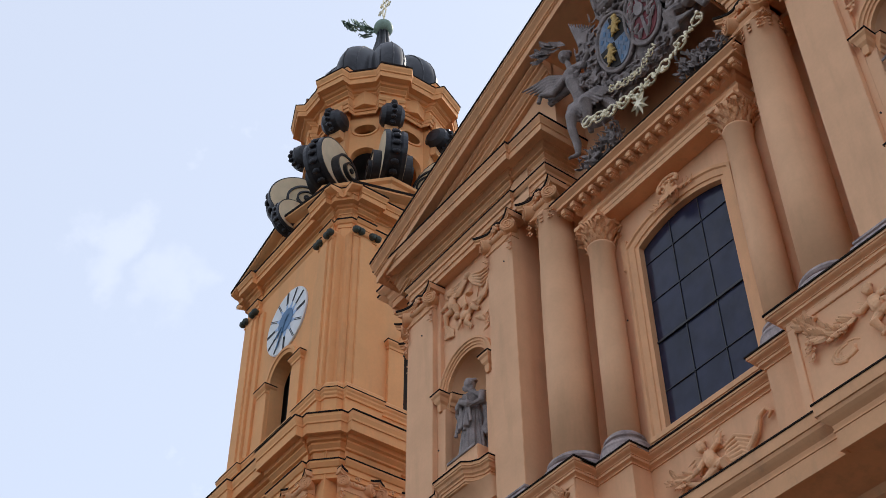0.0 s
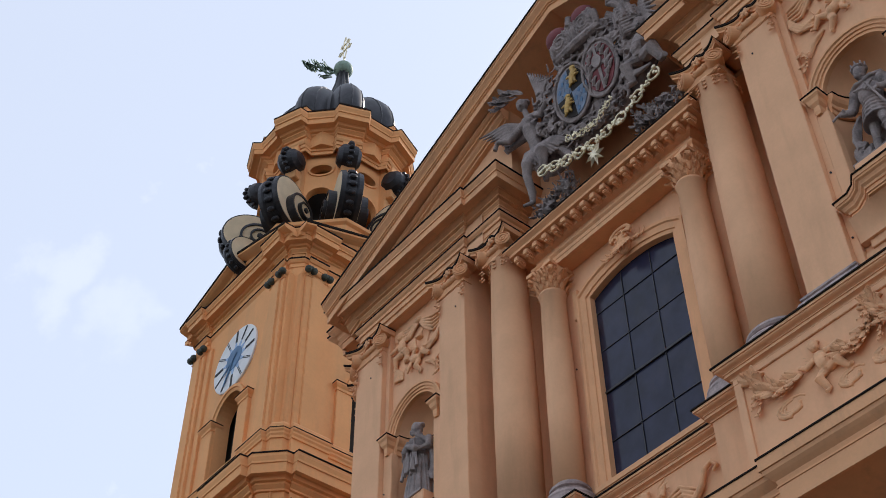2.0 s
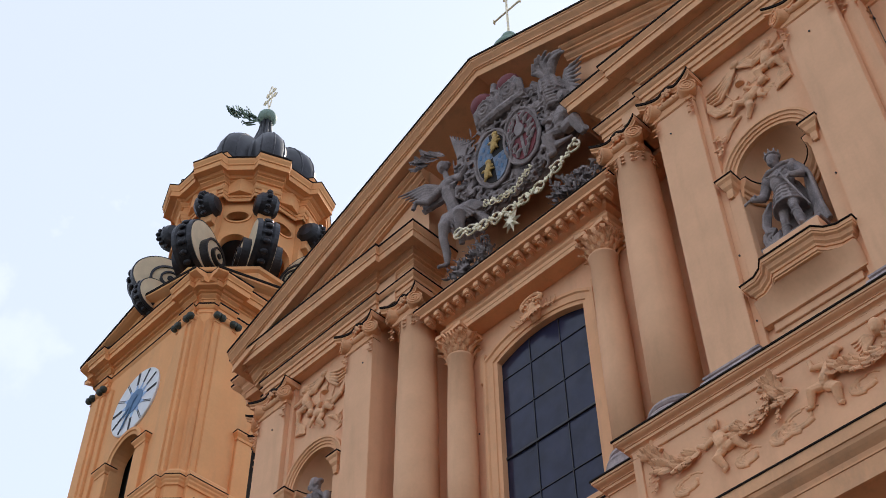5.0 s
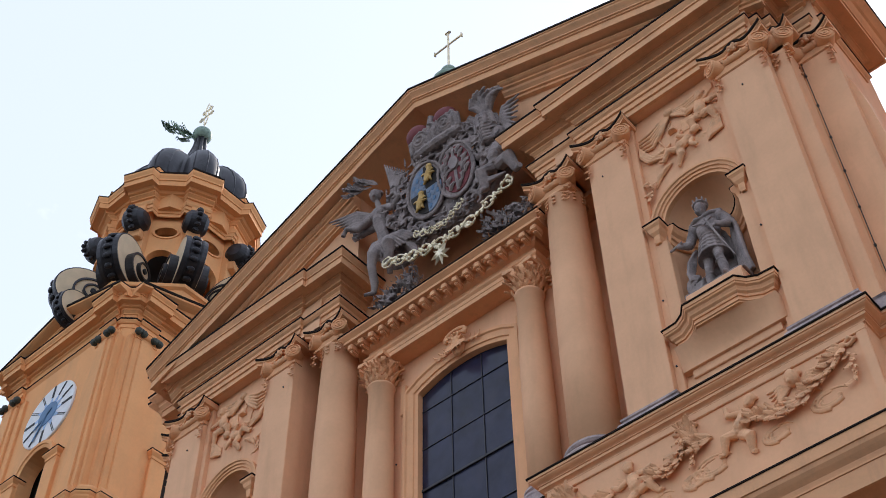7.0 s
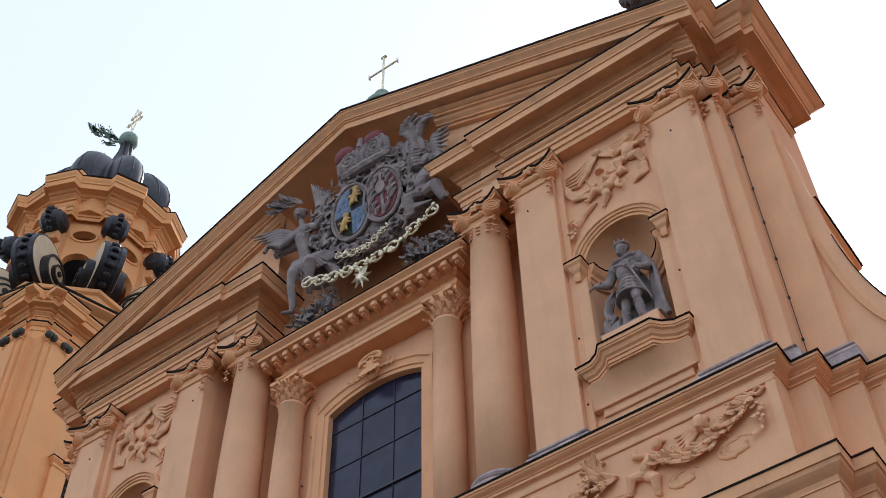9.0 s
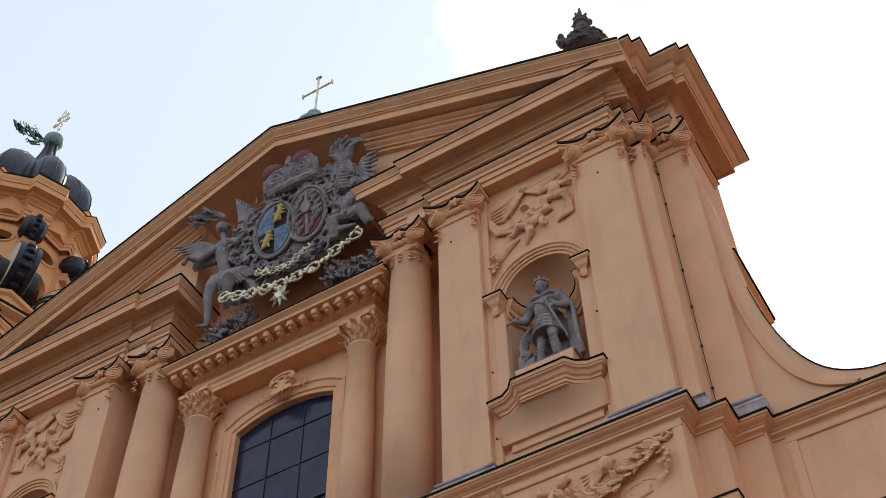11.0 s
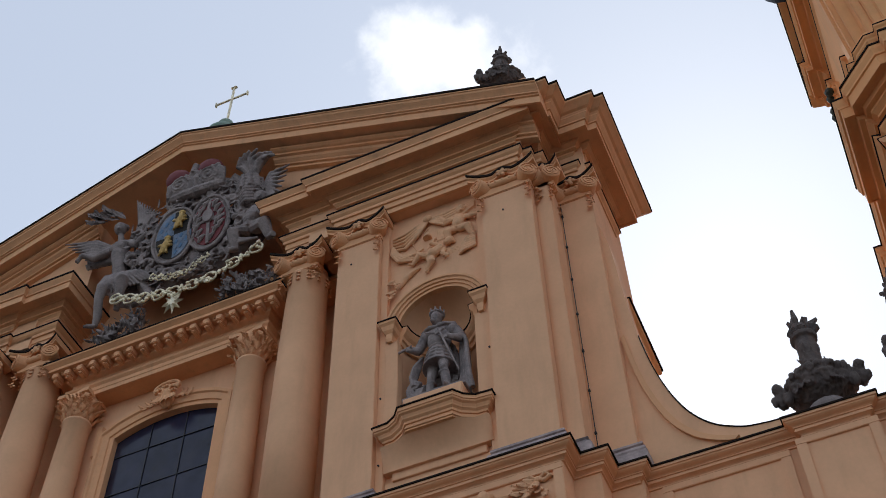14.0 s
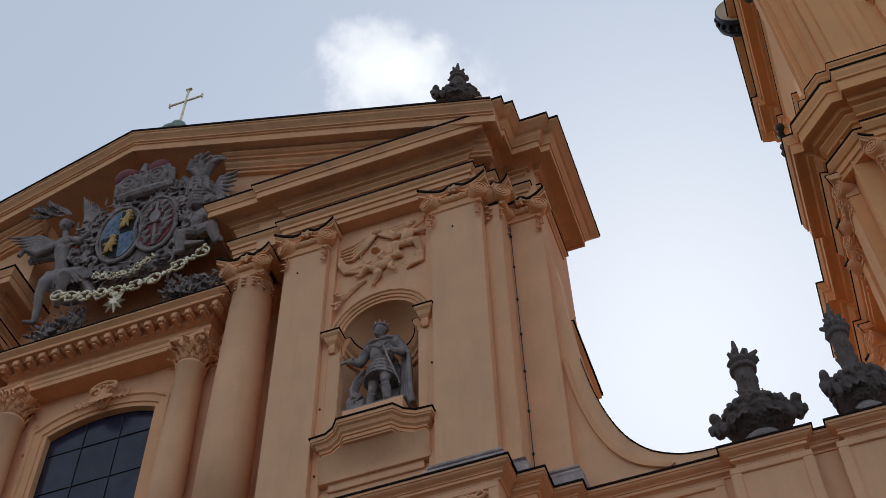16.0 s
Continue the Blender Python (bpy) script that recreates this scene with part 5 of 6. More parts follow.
def head(bm, c, r, look_x=0.0):
    c = Vector(c)
    blob(bm, c, (r * 0.85, r * 0.95, r * 1.15), seg=10)
    blob(bm, c + Vector((look_x * r * 0.55, -r * 0.75 + abs(look_x) * r * 0.4, -r * 0.1)), (r * 0.25, r * 0.3, r * 0.3), seg=6)
    blob(bm, c + Vector((look_x * r * 0.4, -r * 0.55, -r * 0.65)), (r * 0.35, r * 0.35, r * 0.3), seg=6)
    for k in range(12):
        a = 2 * math.pi * k / 12
        blob(bm, c + Vector((r * 0.75 * math.cos(a), r * 0.35 + r * 0.55 * math.sin(a), r * (0.35 + 0.45 * (math.sin(a) + 1) / 2))), (r * 0.36,) * 3, seg=5)


def robe(bm, lines, rad):
    """Long folds: each line of points becomes one tapered ridge."""
    for pts in lines:
        n = len(pts)
        limb(bm, pts, [rad * (0.75 + 0.5 * i / (n - 1)) for i in range(n)], 6)


def king():
    bm = B()
    # legs, set apart, with boots
    limb(bm, [(-0.24, -0.05, 0.06), (-0.23, -0.1, 0.35), (-0.2, -0.12, 0.66), (-0.14, -0.03, 1.2)], [0.075, 0.115, 0.1, 0.17], 12)
    limb(bm, [(0.3, -0.26, 0.06), (0.26, -0.3, 0.36), (0.22, -0.33, 0.68), (0.12, -0.08, 1.2)], [0.075, 0.115, 0.1, 0.17], 12)
    blob(bm, (-0.27, -0.17, 0.06), (0.085, 0.2, 0.065)); blob(bm, (0.34, -0.4, 0.06), (0.085, 0.2, 0.065))
    for x, y, z in ((-0.2, -0.13, 0.64), (0.22, -0.34, 0.66)):
        blob(bm, (x, y - 0.07, z), (0.075, 0.05, 0.08))
        limb(bm, [(x + 0.12 * math.cos(a), y + 0.02 + 0.1 * math.sin(a), z - 0.12) for a in np.linspace(0, 6.28, 11)], [0.022] * 11, 5)
    # cuirass, waist and banded skirt
    blob(bm, (0, -0.04, 1.78), (0.31, 0.24, 0.3), seg=14)
    blob(bm, (0, -0.02, 1.48), (0.25, 0.2, 0.22), seg=12)
    lathe([(0.25, 1.46), (0.29, 1.36), (0.36, 1.14), (0.4, 0.94), (0.3, 0.94)], 26, (0.0, -0.03, 0), bm, lobes=13, lobe=0.09)
    for z, r in ((1.48, 0.27), (1.32, 0.325), (1.2, 0.36), (1.08, 0.385), (0.96, 0.41)):
        limb(bm, [(r * math.cos(a), -0.03 + r * 0.98 * math.sin(a), z) for a in np.linspace(3.0, 6.42, 15)], [0.022] * 15, 6)
    limb(bm, [(-0.3, -0.2, 1.98), (-0.02, -0.3, 1.8), (0.27, -0.22, 1.52)], [0.028] * 3, 6)
    # shoulders, neck, head with long curls and crown
    blob(bm, (0, 0.0, 2.02), (0.4, 0.2, 0.13), seg=12)
    for q in (-1, 1):
        blob(bm, (q * 0.38, -0.02, 1.98), (0.15, 0.16, 0.15), seg=10)
    limb(bm, [(0, 0, 2.05), (-0.02, -0.03, 2.3)], [0.11, 0.09], 10)
    head(bm, (-0.06, -0.07, 2.44), 0.175, -0.9)
    for k in range(9):
        a = 0.1 + 2.9 * k / 8
        blob(bm, (-0.02 + 0.17 * math.cos(a), 0.05 + 0.12 * math.sin(a), 2.3 - 0.03 * (k % 2)), (0.06, 0.06, 0.1), seg=7)
    limb(bm, [(-0.05 + 0.17 * math.cos(a), -0.04 + 0.17 * math.sin(a), 2.58) for a in np.linspace(0, 6.28, 13)], [0.032] * 13, 6)
    for k in range(9):
        a = 2 * math.pi * k / 9
        limb(bm, [(-0.05 + 0.17 * math.cos(a), -0.04 + 0.17 * math.sin(a), 2.58), (-0.05 + 0.19 * math.cos(a), -0.04 + 0.19 * math.sin(a), 2.68)], [0.035, 0.022], 5)
    # arms: one stretched aside, one bent to the sword hilt
    limb(bm, [(-0.42, 0.0, 1.98), (-0.52, -0.06, 1.72), (-0.56, -0.1, 1.6)], [0.13, 0.12, 0.1], 10)
    limb(bm, [(-0.56, -0.1, 1.62), (-0.68, -0.28, 1.54), (-0.74, -0.34, 1.53)], [0.1, 0.07, 0.055], 9)
    limb(bm, [(-0.6, -0.34, 1.58), (-0.98, -0.3, 1.54)], [0.035, 0.03], 7)
    limb(bm, [(0.42, 0.0, 1.98), (0.56, -0.04, 1.74), (0.56, -0.08, 1.6)], [0.13, 0.12, 0.1], 10)
    limb(bm, [(0.56, -0.08, 1.62), (0.42, -0.25, 1.56), (0.3, -0.32, 1.6)], [0.1, 0.075, 0.06], 9)
    for k in range(4):
        limb(bm, [(0.32, -0.32 - 0.01 * k, 1.6 - 0.025 * k), (0.22, -0.36, 1.57 - 0.03 * k)], [0.025, 0.02], 5)
    limb(bm, [(0.1, -0.36, 1.84), (0.3, -0.38, 1.3), (0.6, -0.32, 0.5)], [0.03, 0.028, 0.02], 7)
    limb(bm, [(0.04, -0.36, 1.66), (0.28, -0.38, 1.76)], [0.028, 0.028], 6)
    # cloak: over the shoulders, long folds on one side, a rolled end on the other
    for q in (-1, 1):
        limb(bm, [(0, -0.2, 2.08), (q * 0.2, -0.2, 2.1), (q * 0.42, -0.06, 2.12), (q * 0.48, 0.12, 2.0)], [0.035, 0.05, 0.06, 0.06], 8)
    robe(bm, [[(0.5 + 0.03 * k, 0.12 - 0.05 * k, 1.98 - 0.06 * k), (0.62 + 0.025 * k, 0.1 - 0.05 * k, 1.5), (0.56 + 0.05 * k, 0.05 - 0.05 * k, 0.95), (0.52 + 0.07 * k, 0.0 - 0.05 * k, 0.45), (0.46 + 0.1 * k, -0.05 - 0.03 * k, 0.04)] for k in range(5)], 0.06)
    blob(bm, (0.56, 0.16, 1.05), (0.16, 0.12, 0.95), seg=10)
    blob(bm, (0, 0.26, 1.2), (0.42, 0.1, 0.85), seg=10)
    robe(bm, [[(-0.5, 0.1 - 0.04 * k, 1.6 - 0.05 * k), (-0.58 - 0.03 * k, 0.04 - 0.04 * k, 1.2), (-0.66 - 0.02 * k, -0.02 - 0.04 * k, 0.86), (-0.5 - 0.05 * k, -0.06 - 0.03 * k, 0.6)] for k in range(4)], 0.05)
    for r in (0.2, 0.13, 0.06):
        limb(bm, [(-0.62 + r * math.cos(a), -0.12, 0.5 + r * 1.1 * math.sin(a)) for a in np.linspace(0.6, 6.4, 13)], [0.045] * 13, 6)
    robe(bm, [[(-0.72 + 0.07 * k, 0.02, 0.7), (-0.68 + 0.06 * k, -0.02, 0.35), (-0.74 + 0.09 * k, -0.04, 0.04)] for k in range(5)], 0.055)
    box(bm, -0.78, 0.8, -0.5, 0.36, -0.06, 0.03)
    bmesh.ops.transform(bm, matrix=Matrix.Diagonal((0.9, 0.95, 1.12, 1)), verts=bm.verts)
    return bm


def saint():
    bm = B()
    lathe([(0.4, 0.0), (0.36, 0.3), (0.3, 0.9), (0.27, 1.3), (0.29, 1.65), (0.33, 1.92), (0.2, 2.1), (0.1, 2.2)], 20, (0, 0, 0), bm)
    for k in range(17):
        a = math.pi * (0.9 + 1.2 * k / 16)
        w = rnd.uniform(-0.15, 0.15)
        limb(bm, [(0.27 * math.cos(a), 0.25 * math.sin(a), 1.45), (0.32 * math.cos(a + w), 0.31 * math.sin(a + w), 0.8), (0.42 * math.cos(a + w), 0.39 * math.sin(a + w), 0.02)], [0.03, 0.042, 0.06], 6)
    limb(bm, [(0, 0, 2.08), (-0.03, -0.04, 2.3)], [0.12, 0.1], 10)
    head(bm, (-0.06, -0.08, 2.46), 0.18, -0.9)
    for k in range(7):
        blob(bm, (-0.14 + 0.03 * k, -0.22 + 0.025 * k, 2.3 - 0.04 * (k % 2)), (0.05, 0.05, 0.09), seg=6)
    # mantle over the shoulders, gathered at the front
    for q in (-1, 1):
        robe(bm, [[(q * 0.12, -0.22 - 0.01 * k, 2.1 - 0.02 * k), (q * (0.3 + 0.03 * k), -0.12, 1.95 - 0.05 * k), (q * (0.42 + 0.02 * k), 0.0, 1.55), (q * (0.44 + 0.03 * k), 0.04, 1.05), (q * (0.4 + 0.04 * k), 0.0, 0.7 - 0.06 * k)] for k in range(4)], 0.05)
        robe(bm, [[(q * 0.1, -0.3, 1.95), (q * (0.16 - 0.02 * k), -0.36, 1.3), (q * (0.1 + 0.03 * k), -0.4, 0.85)] for k in range(2)], 0.04)
    limb(bm, [(-0.36, 0, 1.95), (-0.48, -0.12, 1.62), (-0.2, -0.36, 1.62), (0.02, -0.42, 1.78)], [0.12, 0.13, 0.11, 0.06], 10)
    limb(bm, [(0.36, 0, 1.95), (0.48, -0.1, 1.55), (0.22, -0.36, 1.52), (-0.06, -0.42, 1.7)], [0.12, 0.13, 0.11, 0.06], 10)
    robe(bm, [[(-0.3 + 0.1 * k, -0.3 - 0.02 * (k % 2), 1.5), (-0.26 + 0.1 * k, -0.34, 1.2), (-0.34 + 0.13 * k, -0.36, 0.75 + 0.08 * (k % 3))] for k in range(6)], 0.04)
    box(bm, -0.6, 0.6, -0.48, 0.36, -0.05, 0.03)
    return bm


def merge(bm, src, m):
    """Add a transformed copy of one bmesh to another."""
    bmesh.ops.transform(src, matrix=m, verts=src.verts)
    bmesh.ops.recalc_face_normals(src, faces=src.faces)
    me = bpy.data.meshes.new("piece")
    src.to_mesh(me); src.free()
    bm.from_mesh(me)
    bpy.data.meshes.remove(me)


def putto(bm, at, size, turn=0.0, flip=1, flat=0.6, wings=True):
    """A chubby winged child, about one unit from seat to curls."""
    b = B()
    limb(b, [(0, 0, 0.06), (0.02, -0.05, 0.26), (0.0, 0.0, 0.52)], [0.15, 0.17, 0.14], 10)
    blob(b, (0.01, -0.1, 0.2), (0.14, 0.12, 0.13), seg=9)
    head(b, (0.03, -0.08, 0.75), 0.145, 0.5)
    limb(b, [(-0.07, 0, 0.06), (-0.22, -0.14, -0.1), (-0.17, -0.02, -0.4), (-0.24, -0.1, -0.47)], [0.13, 0.12, 0.07, 0.055], 9)
    limb(b, [(0.07, 0, 0.06), (0.32, -0.12, -0.02), (0.43, 0.0, -0.3), (0.53, -0.06, -0.32)], [0.13, 0.12, 0.07, 0.055], 9)
    limb(b, [(-0.14, 0, 0.5), (-0.35, -0.1, 0.4), (-0.5, -0.06, 0.6)], [0.08, 0.075, 0.05], 8)
    limb(b, [(0.14, 0, 0.5), (0.34, -0.12, 0.34), (0.56, -0.08, 0.4)], [0.08, 0.075, 0.05], 8)
    if wings:
        for q in (-1, 1):
            for k in range(6):
                limb(b, [(q * 0.1, 0.06, 0.5), (q * (0.34 + 0.02 * k), 0.08, 0.8 - 0.09 * k), (q * (0.62 - 0.05 * k), 0.1, 0.86 - 0.15 * k)], [0.05, 0.055, 0.02], 6)
    merge(bm, b, Matrix.Translation(at) @ Matrix.Rotation(radians(turn), 4, "Y") @ Matrix.Diagonal((size * flip, size * flat, size, 1)))


st = part("statue", place(king(), (NX - 0.04, 0.5, 21.97), 1.04), STONE)
sculpted(st, 0.014, 0.07, 0.012)
tagged(st, "weathered grey stone statue of a crowned king in a niche", "statue", group="niche statues")
st = part("statue", place(saint(), (-NX + 0.02, 0.45, 21.97), 1.06), STONE)
sculpted(st, 0.014, 0.07, 0.012)
tagged(st, "weathered grey stone statue of a robed saint in a niche", "statue", group="niche statues")


def A(x, z, off=0.0):
    """A point on the leaning plane of the coat of arms."""
    return Vector((x, 0.46 - 0.16 * (z - 28.4) - off, z))


# angel beside the shields
bm = B()
limb(bm, [A(-1.74, 30.75, 0.12), A(-1.76, 31.15, 0.2), A(-1.8, 31.6, 0.2), A(-1.85, 32.1, 0.12)], [0.25, 0.2, 0.25, 0.24], 12)
blob(bm, A(-1.85, 32.1, 0.12), (0.42, 0.2, 0.16), seg=12)
for dx in (-0.14, 0.12):
    blob(bm, A(-1.82 + dx, 31.85, 0.34), (0.14, 0.09, 0.13), seg=8)
limb(bm, [A(-1.85, 32.2, 0.12), A(-1.88, 32.55, 0.16)], [0.11, 0.09], 9)
head(bm, A(-1.9, 32.78, 0.2), 0.21, 0.6)
limb(bm, [A(-2.2, 32.1, 0.12), A(-2.62, 31.78, 0.3), A(-3.0, 31.98, 0.4), A(-3.12, 31.72, 0.45)], [0.14, 0.115, 0.085, 0.07], 10)
limb(bm, [A(-1.5, 32.1, 0.12), A(-1.2, 31.72, 0.3), A(-0.88, 32.0, 0.32)], [0.14, 0.115, 0.07], 10)
limb(bm, [A(-1.88, 30.7, 0.15), A(-2.0, 30.15, 0.5), A(-2.1, 29.8, 0.5), A(-2.14, 29.3, 0.38), A(-2.22, 28.95, 0.36)], [0.22, 0.18, 0.13, 0.125, 0.07], 12)
limb(bm, [A(-2.2, 28.95, 0.38), A(-2.42, 28.86, 0.58)], [0.075, 0.05], 8)
limb(bm, [A(-1.58, 30.7, 0.15), A(-1.35, 30.2, 0.52), A(-1.5, 29.75, 0.4), A(-1.6, 29.35, 0.3)], [0.22, 0.18, 0.12, 0.08], 12)
for k in range(16):                                   # loincloth and flying drapery
    x0 = -2.08 + 0.05 * k
    limb(bm, [A(x0, 30.82 - 0.01 * k, 0.34), A(x0 + 0.04 * k - 0.15, 30.45, 0.42), A(x0 + 0.075 * k - 0.2, 30.05 - 0.02 * (k % 4), 0.36)], [0.045, 0.05, 0.04], 6)
for k in range(9):
    limb(bm, [A(-1.25 + 0.03 * k, 30.5 - 0.06 * k, 0.1), A(-0.95 + 0.05 * k, 30.2 - 0.09 * k, 0.3), A(-0.7 + 0.04 * k, 30.3 - 0.13 * k, 0.2)], [0.05, 0.07, 0.03], 6)
for k in range(10):
    limb(bm, [A(-2.1, 32.25 - 0.05 * k, -0.05), A(-2.75 - 0.03 * k, 32.7 - 0.1 * k, 0.1), A(-3.85 + 0.14 * k, 33.0 - 0.17 * k, 0.22)], [0.09, 0.1, 0.02], 6)
    limb(bm, [A(-1.5, 32.3, -0.05), A(-1.35 + 0.04 * k, 32.95, 0.0), A(-1.5 + 0.095 * k, 33.95 - 0.1 * k, 0.08)], [0.08, 0.085, 0.02], 6)
angel = tagged(part("statue", bm, STONE), "grey stone winged angel beside the shields", "statue", group="pediment figures")
sculpted(angel, 0.018, 0.08, 0.014)

# cherub and helmeted trophy on the other side
bm = B()
putto(bm, A(2.55, 30.55, 0.25), 1.75, 8, 1, 0.9, wings=False)
for k in range(6):
    limb(bm, [A(2.2 - 0.03 * k, 30.9, 0.2), A(2.1, 30.4 - 0.06 * k, 0.4), A(2.3 + 0.12 * k, 30.15 - 0.04 * k, 0.45)], [0.06, 0.08, 0.04], 6)
cherub = tagged(part("statue", bm, STONE), "grey stone seated cherub beside the shields", "statue", group="pediment figures")
sculpted(cherub, 0.018, 0.08, 0.014)
bm = B()
lathe([(0.28, 0), (0.36, 0.4), (0.42, 0.8), (0.3, 1.2), (0.12, 1.35)], 14, A(2.45, 31.6, 0.05), bm)
for k in range(10):
    a = 2 * math.pi * k / 10
    limb(bm, [A(2.45, 32.2, 0.05) + Vector((0.4 * math.cos(a), 0.4 * math.sin(a), 0)), A(2.45, 32.75, 0.1) + Vector((0.3 * math.cos(a), 0.3 * math.sin(a), 0))], [0.08, 0.1], 6)
for k in range(9):                                     # plume
    a = 0.35 + 0.28 * k + rnd.uniform(-0.16, 0.16)
    ln_ = rnd.uniform(0.62, 1.12)
    limb(bm, [A(2.5, 32.8, 0.1), A(2.5 + 0.3 * math.cos(a), 33.15 + 0.3 * math.sin(a), 0.15 + 0.04 * (k % 3)), A(2.55 + 0.62 * ln_ * math.cos(a), 33.15 + 0.62 * ln_ * math.sin(a), 0.25), A(2.6 + 0.78 * ln_ * math.cos(a - 0.45), 33.1 + 0.74 * ln_ * math.sin(a - 0.45), 0.4)], [0.07, 0.1, 0.095, 0.04], 7)
for k in range(9):                                     # spread wing
    limb(bm, [A(2.7, 32.2 - 0.05 * k, 0.0), A(3.1, 32.75 - 0.12 * k, 0.12), A(3.75 - 0.06 * k, 32.75 - 0.2 * k, 0.2)], [0.08, 0.095, 0.025], 6)
for k in range(7):
    limb(bm, [A(2.3, 32.9, 0.0), A(1.9, 33.3 - 0.13 * k, 0.1), A(1.62 + 0.05 * k, 32.95 - 0.12 * k, 0.2)], [0.07, 0.09, 0.03], 6)
for k in range(8):                                     # cloth wound round the trunk
    limb(bm, [A(2.1, 31.7 + 0.12 * k, 0.2), A(2.45, 31.6 + 0.13 * k, 0.48), A(2.85, 31.75 + 0.12 * k, 0.2)], [0.05, 0.06, 0.05], 6)
trophy = tagged(part("statue", bm, STONE), "grey stone plumed helmet trophy beside the shields", "sculpture", group="pediment figures")
sculpted(trophy, 0.02, 0.08, 0.03)

# coat of arms
arms = empty("coat_of_arms", "carved stone coat of arms with two painted oval shields", "coat of arms")


def oval(cx, cz, hw, hh, off, thick, n=32, a0=0.0, a1=2 * math.pi):
    b = B()
    ring = []
    full = a1 - a0 > 6.2
    for k in range(n + (0 if full else 1)):
        a = a0 + (a1 - a0) * k / n
        ring.append((cx + hw * math.cos(a), cz + hh * math.sin(a)))
    if not full:
        ring.append((cx, cz))
    quads(b, [[A(x, z, off + d) for x, z in ring] for d in (0, thick)], closed_v=True, cap=True)
    return fix(b)


LX, RX, SZc = 0.1, 1.24, 31.45
part("shield", oval(LX, SZc, 0.66, 1.0, 0.2, 0.12), STONE, arms)
part("shield", oval(RX, SZc, 0.62, 0.98, 0.2, 0.12), STONE, arms)
HP = math.pi / 2
for k, mt in ((0, INSIDE), (1, SLATE), (2, INSIDE), (3, SLATE)):
    part("quarter", oval(LX, SZc, 0.58, 0.9, 0.325, 0.02, 10, k * HP, (k + 1) * HP), mt, arms, "painted shield quarter")
for q, c in ((1, (-1, 1)), (3, (1, -1))):
    for i in range(3):
        for j in range(4):
            x, z = LX + c[0] * (0.1 + 0.16 * i), SZc + c[1] * (0.12 + 0.2 * j)
            if ((x - LX) / 0.5) ** 2 + ((z - SZc) / 0.8) ** 2 < 1:
                d = B()
                quads(d, [[A(x + 0.07 * u, z + 0.1 * v, 0.348 + e) for u, v in ((1, 0.3), (0, 1), (-1, -0.3), (0, -1))] for e in (0, 0.01)], closed_v=True, cap=True)
                part("lozenge", fix(d), BLUE if (i + j) % 2 else SLATE, arms)
for x, z in ((LX + 0.22, SZc + 0.42), (LX - 0.2, SZc - 0.42)):
    ln = B()
    limb(ln, [A(x - 0.13, z - 0.18, 0.38), A(x, z, 0.42), A(x + 0.08, z + 0.22, 0.4)], [0.09, 0.11, 0.09], 8)
    blob(ln, A(x + 0.06, z + 0.28, 0.42), (0.11, 0.08, 0.1))
    for dx, dz in ((0.2, 0.12), (0.22, -0.02), (-0.22, -0.28), (0.08, -0.28), (-0.25, 0.1)):
        limb(ln, [A(x, z, 0.4), A(x + dx * 0.6, z + dz * 0.8, 0.42), A(x + dx, z + dz, 0.4)], [0.06, 0.045, 0.03], 6)
    part("lion", ln, OCHRE_GOLD, arms, "gilded heraldic lion", smooth=True)
part("field", oval(RX, SZc, 0.54, 0.88, 0.325, 0.02), RED, arms, "dark red shield field")
cb = B()
quads(cb, [[A(RX + u, SZc + v, 0.34 + e) for u, v in ((-0.05, -0.86), (0.05, -0.86), (0.05, 0.86), (-0.05, 0.86))] for e in (0, 0.04)], closed_v=True, cap=True)
quads(cb, [[A(RX + u, SZc + v, 0.342 + e) for u, v in ((-0.52, 0.0), (0.52, 0.0), (0.52, 0.1), (-0.52, 0.1))] for e in (0, 0.04)], closed_v=True, cap=True)
part("cross_band", fix(cb), STONE, arms)
part("inner_shield", oval(RX, SZc + 0.18, 0.17, 0.24, 0.36, 0.08, 16), STONE, arms)
for x, z in ((-0.25, 0.5), (0.27, 0.45), (-0.28, -0.35), (0.26, -0.4), (-0.3, 0.15), (0.3, -0.1), (-0.2, -0.6), (0.2, 0.65), (-0.36, 0.32), (0.38, 0.2), (0.12, -0.65), (-0.12, 0.72), (0.4, -0.25), (-0.38, -0.12)):
    hb = B()
    limb(hb, [A(RX + x - 0.08, SZc + z - 0.12, 0.35), A(RX + x, SZc + z, 0.39), A(RX + x + 0.1, SZc + z + 0.12, 0.36)], [0.05, 0.07, 0.04], 6)
    limb(hb, [A(RX + x, SZc + z, 0.37), A(RX + x - 0.12, SZc + z + 0.1, 0.36)], [0.05, 0.03], 6)
    part("charge", hb, STONE, arms, "stone heraldic beast")
for cx, hw, hh in ((LX, 0.7, 1.05), (RX, 0.66, 1.03)):
    rim = B()
    n = 36
    for rr, tt in ((0, 0.055),):
        limb_pts = [A(cx + (hw + rr) * math.cos(2 * math.pi * k / n), SZc + (hh + rr) * math.sin(2 * math.pi * k / n), 0.33) for k in range(n + 1)]
        limb(rim, limb_pts, [tt] * (n + 1), 6)
    sculpted(part("rim", rim, STONE, arms, "carved stone rim"), 0.02, 0.08, 0.05)
cart = B()


def curl(x, z, r, a0, turn, off, thick):
    """A C-scroll rolling inwards."""
    limb(cart, [A(x + r * (1 - 0.085 * k) * math.cos(a0 + turn * 0.55 * k), z + r * (1 - 0.085 * k) * math.sin(a0 + turn * 0.55 * k), off + 0.012 * k) for k in range(10)], list(np.linspace(thick, thick * 0.6, 10)), 7)


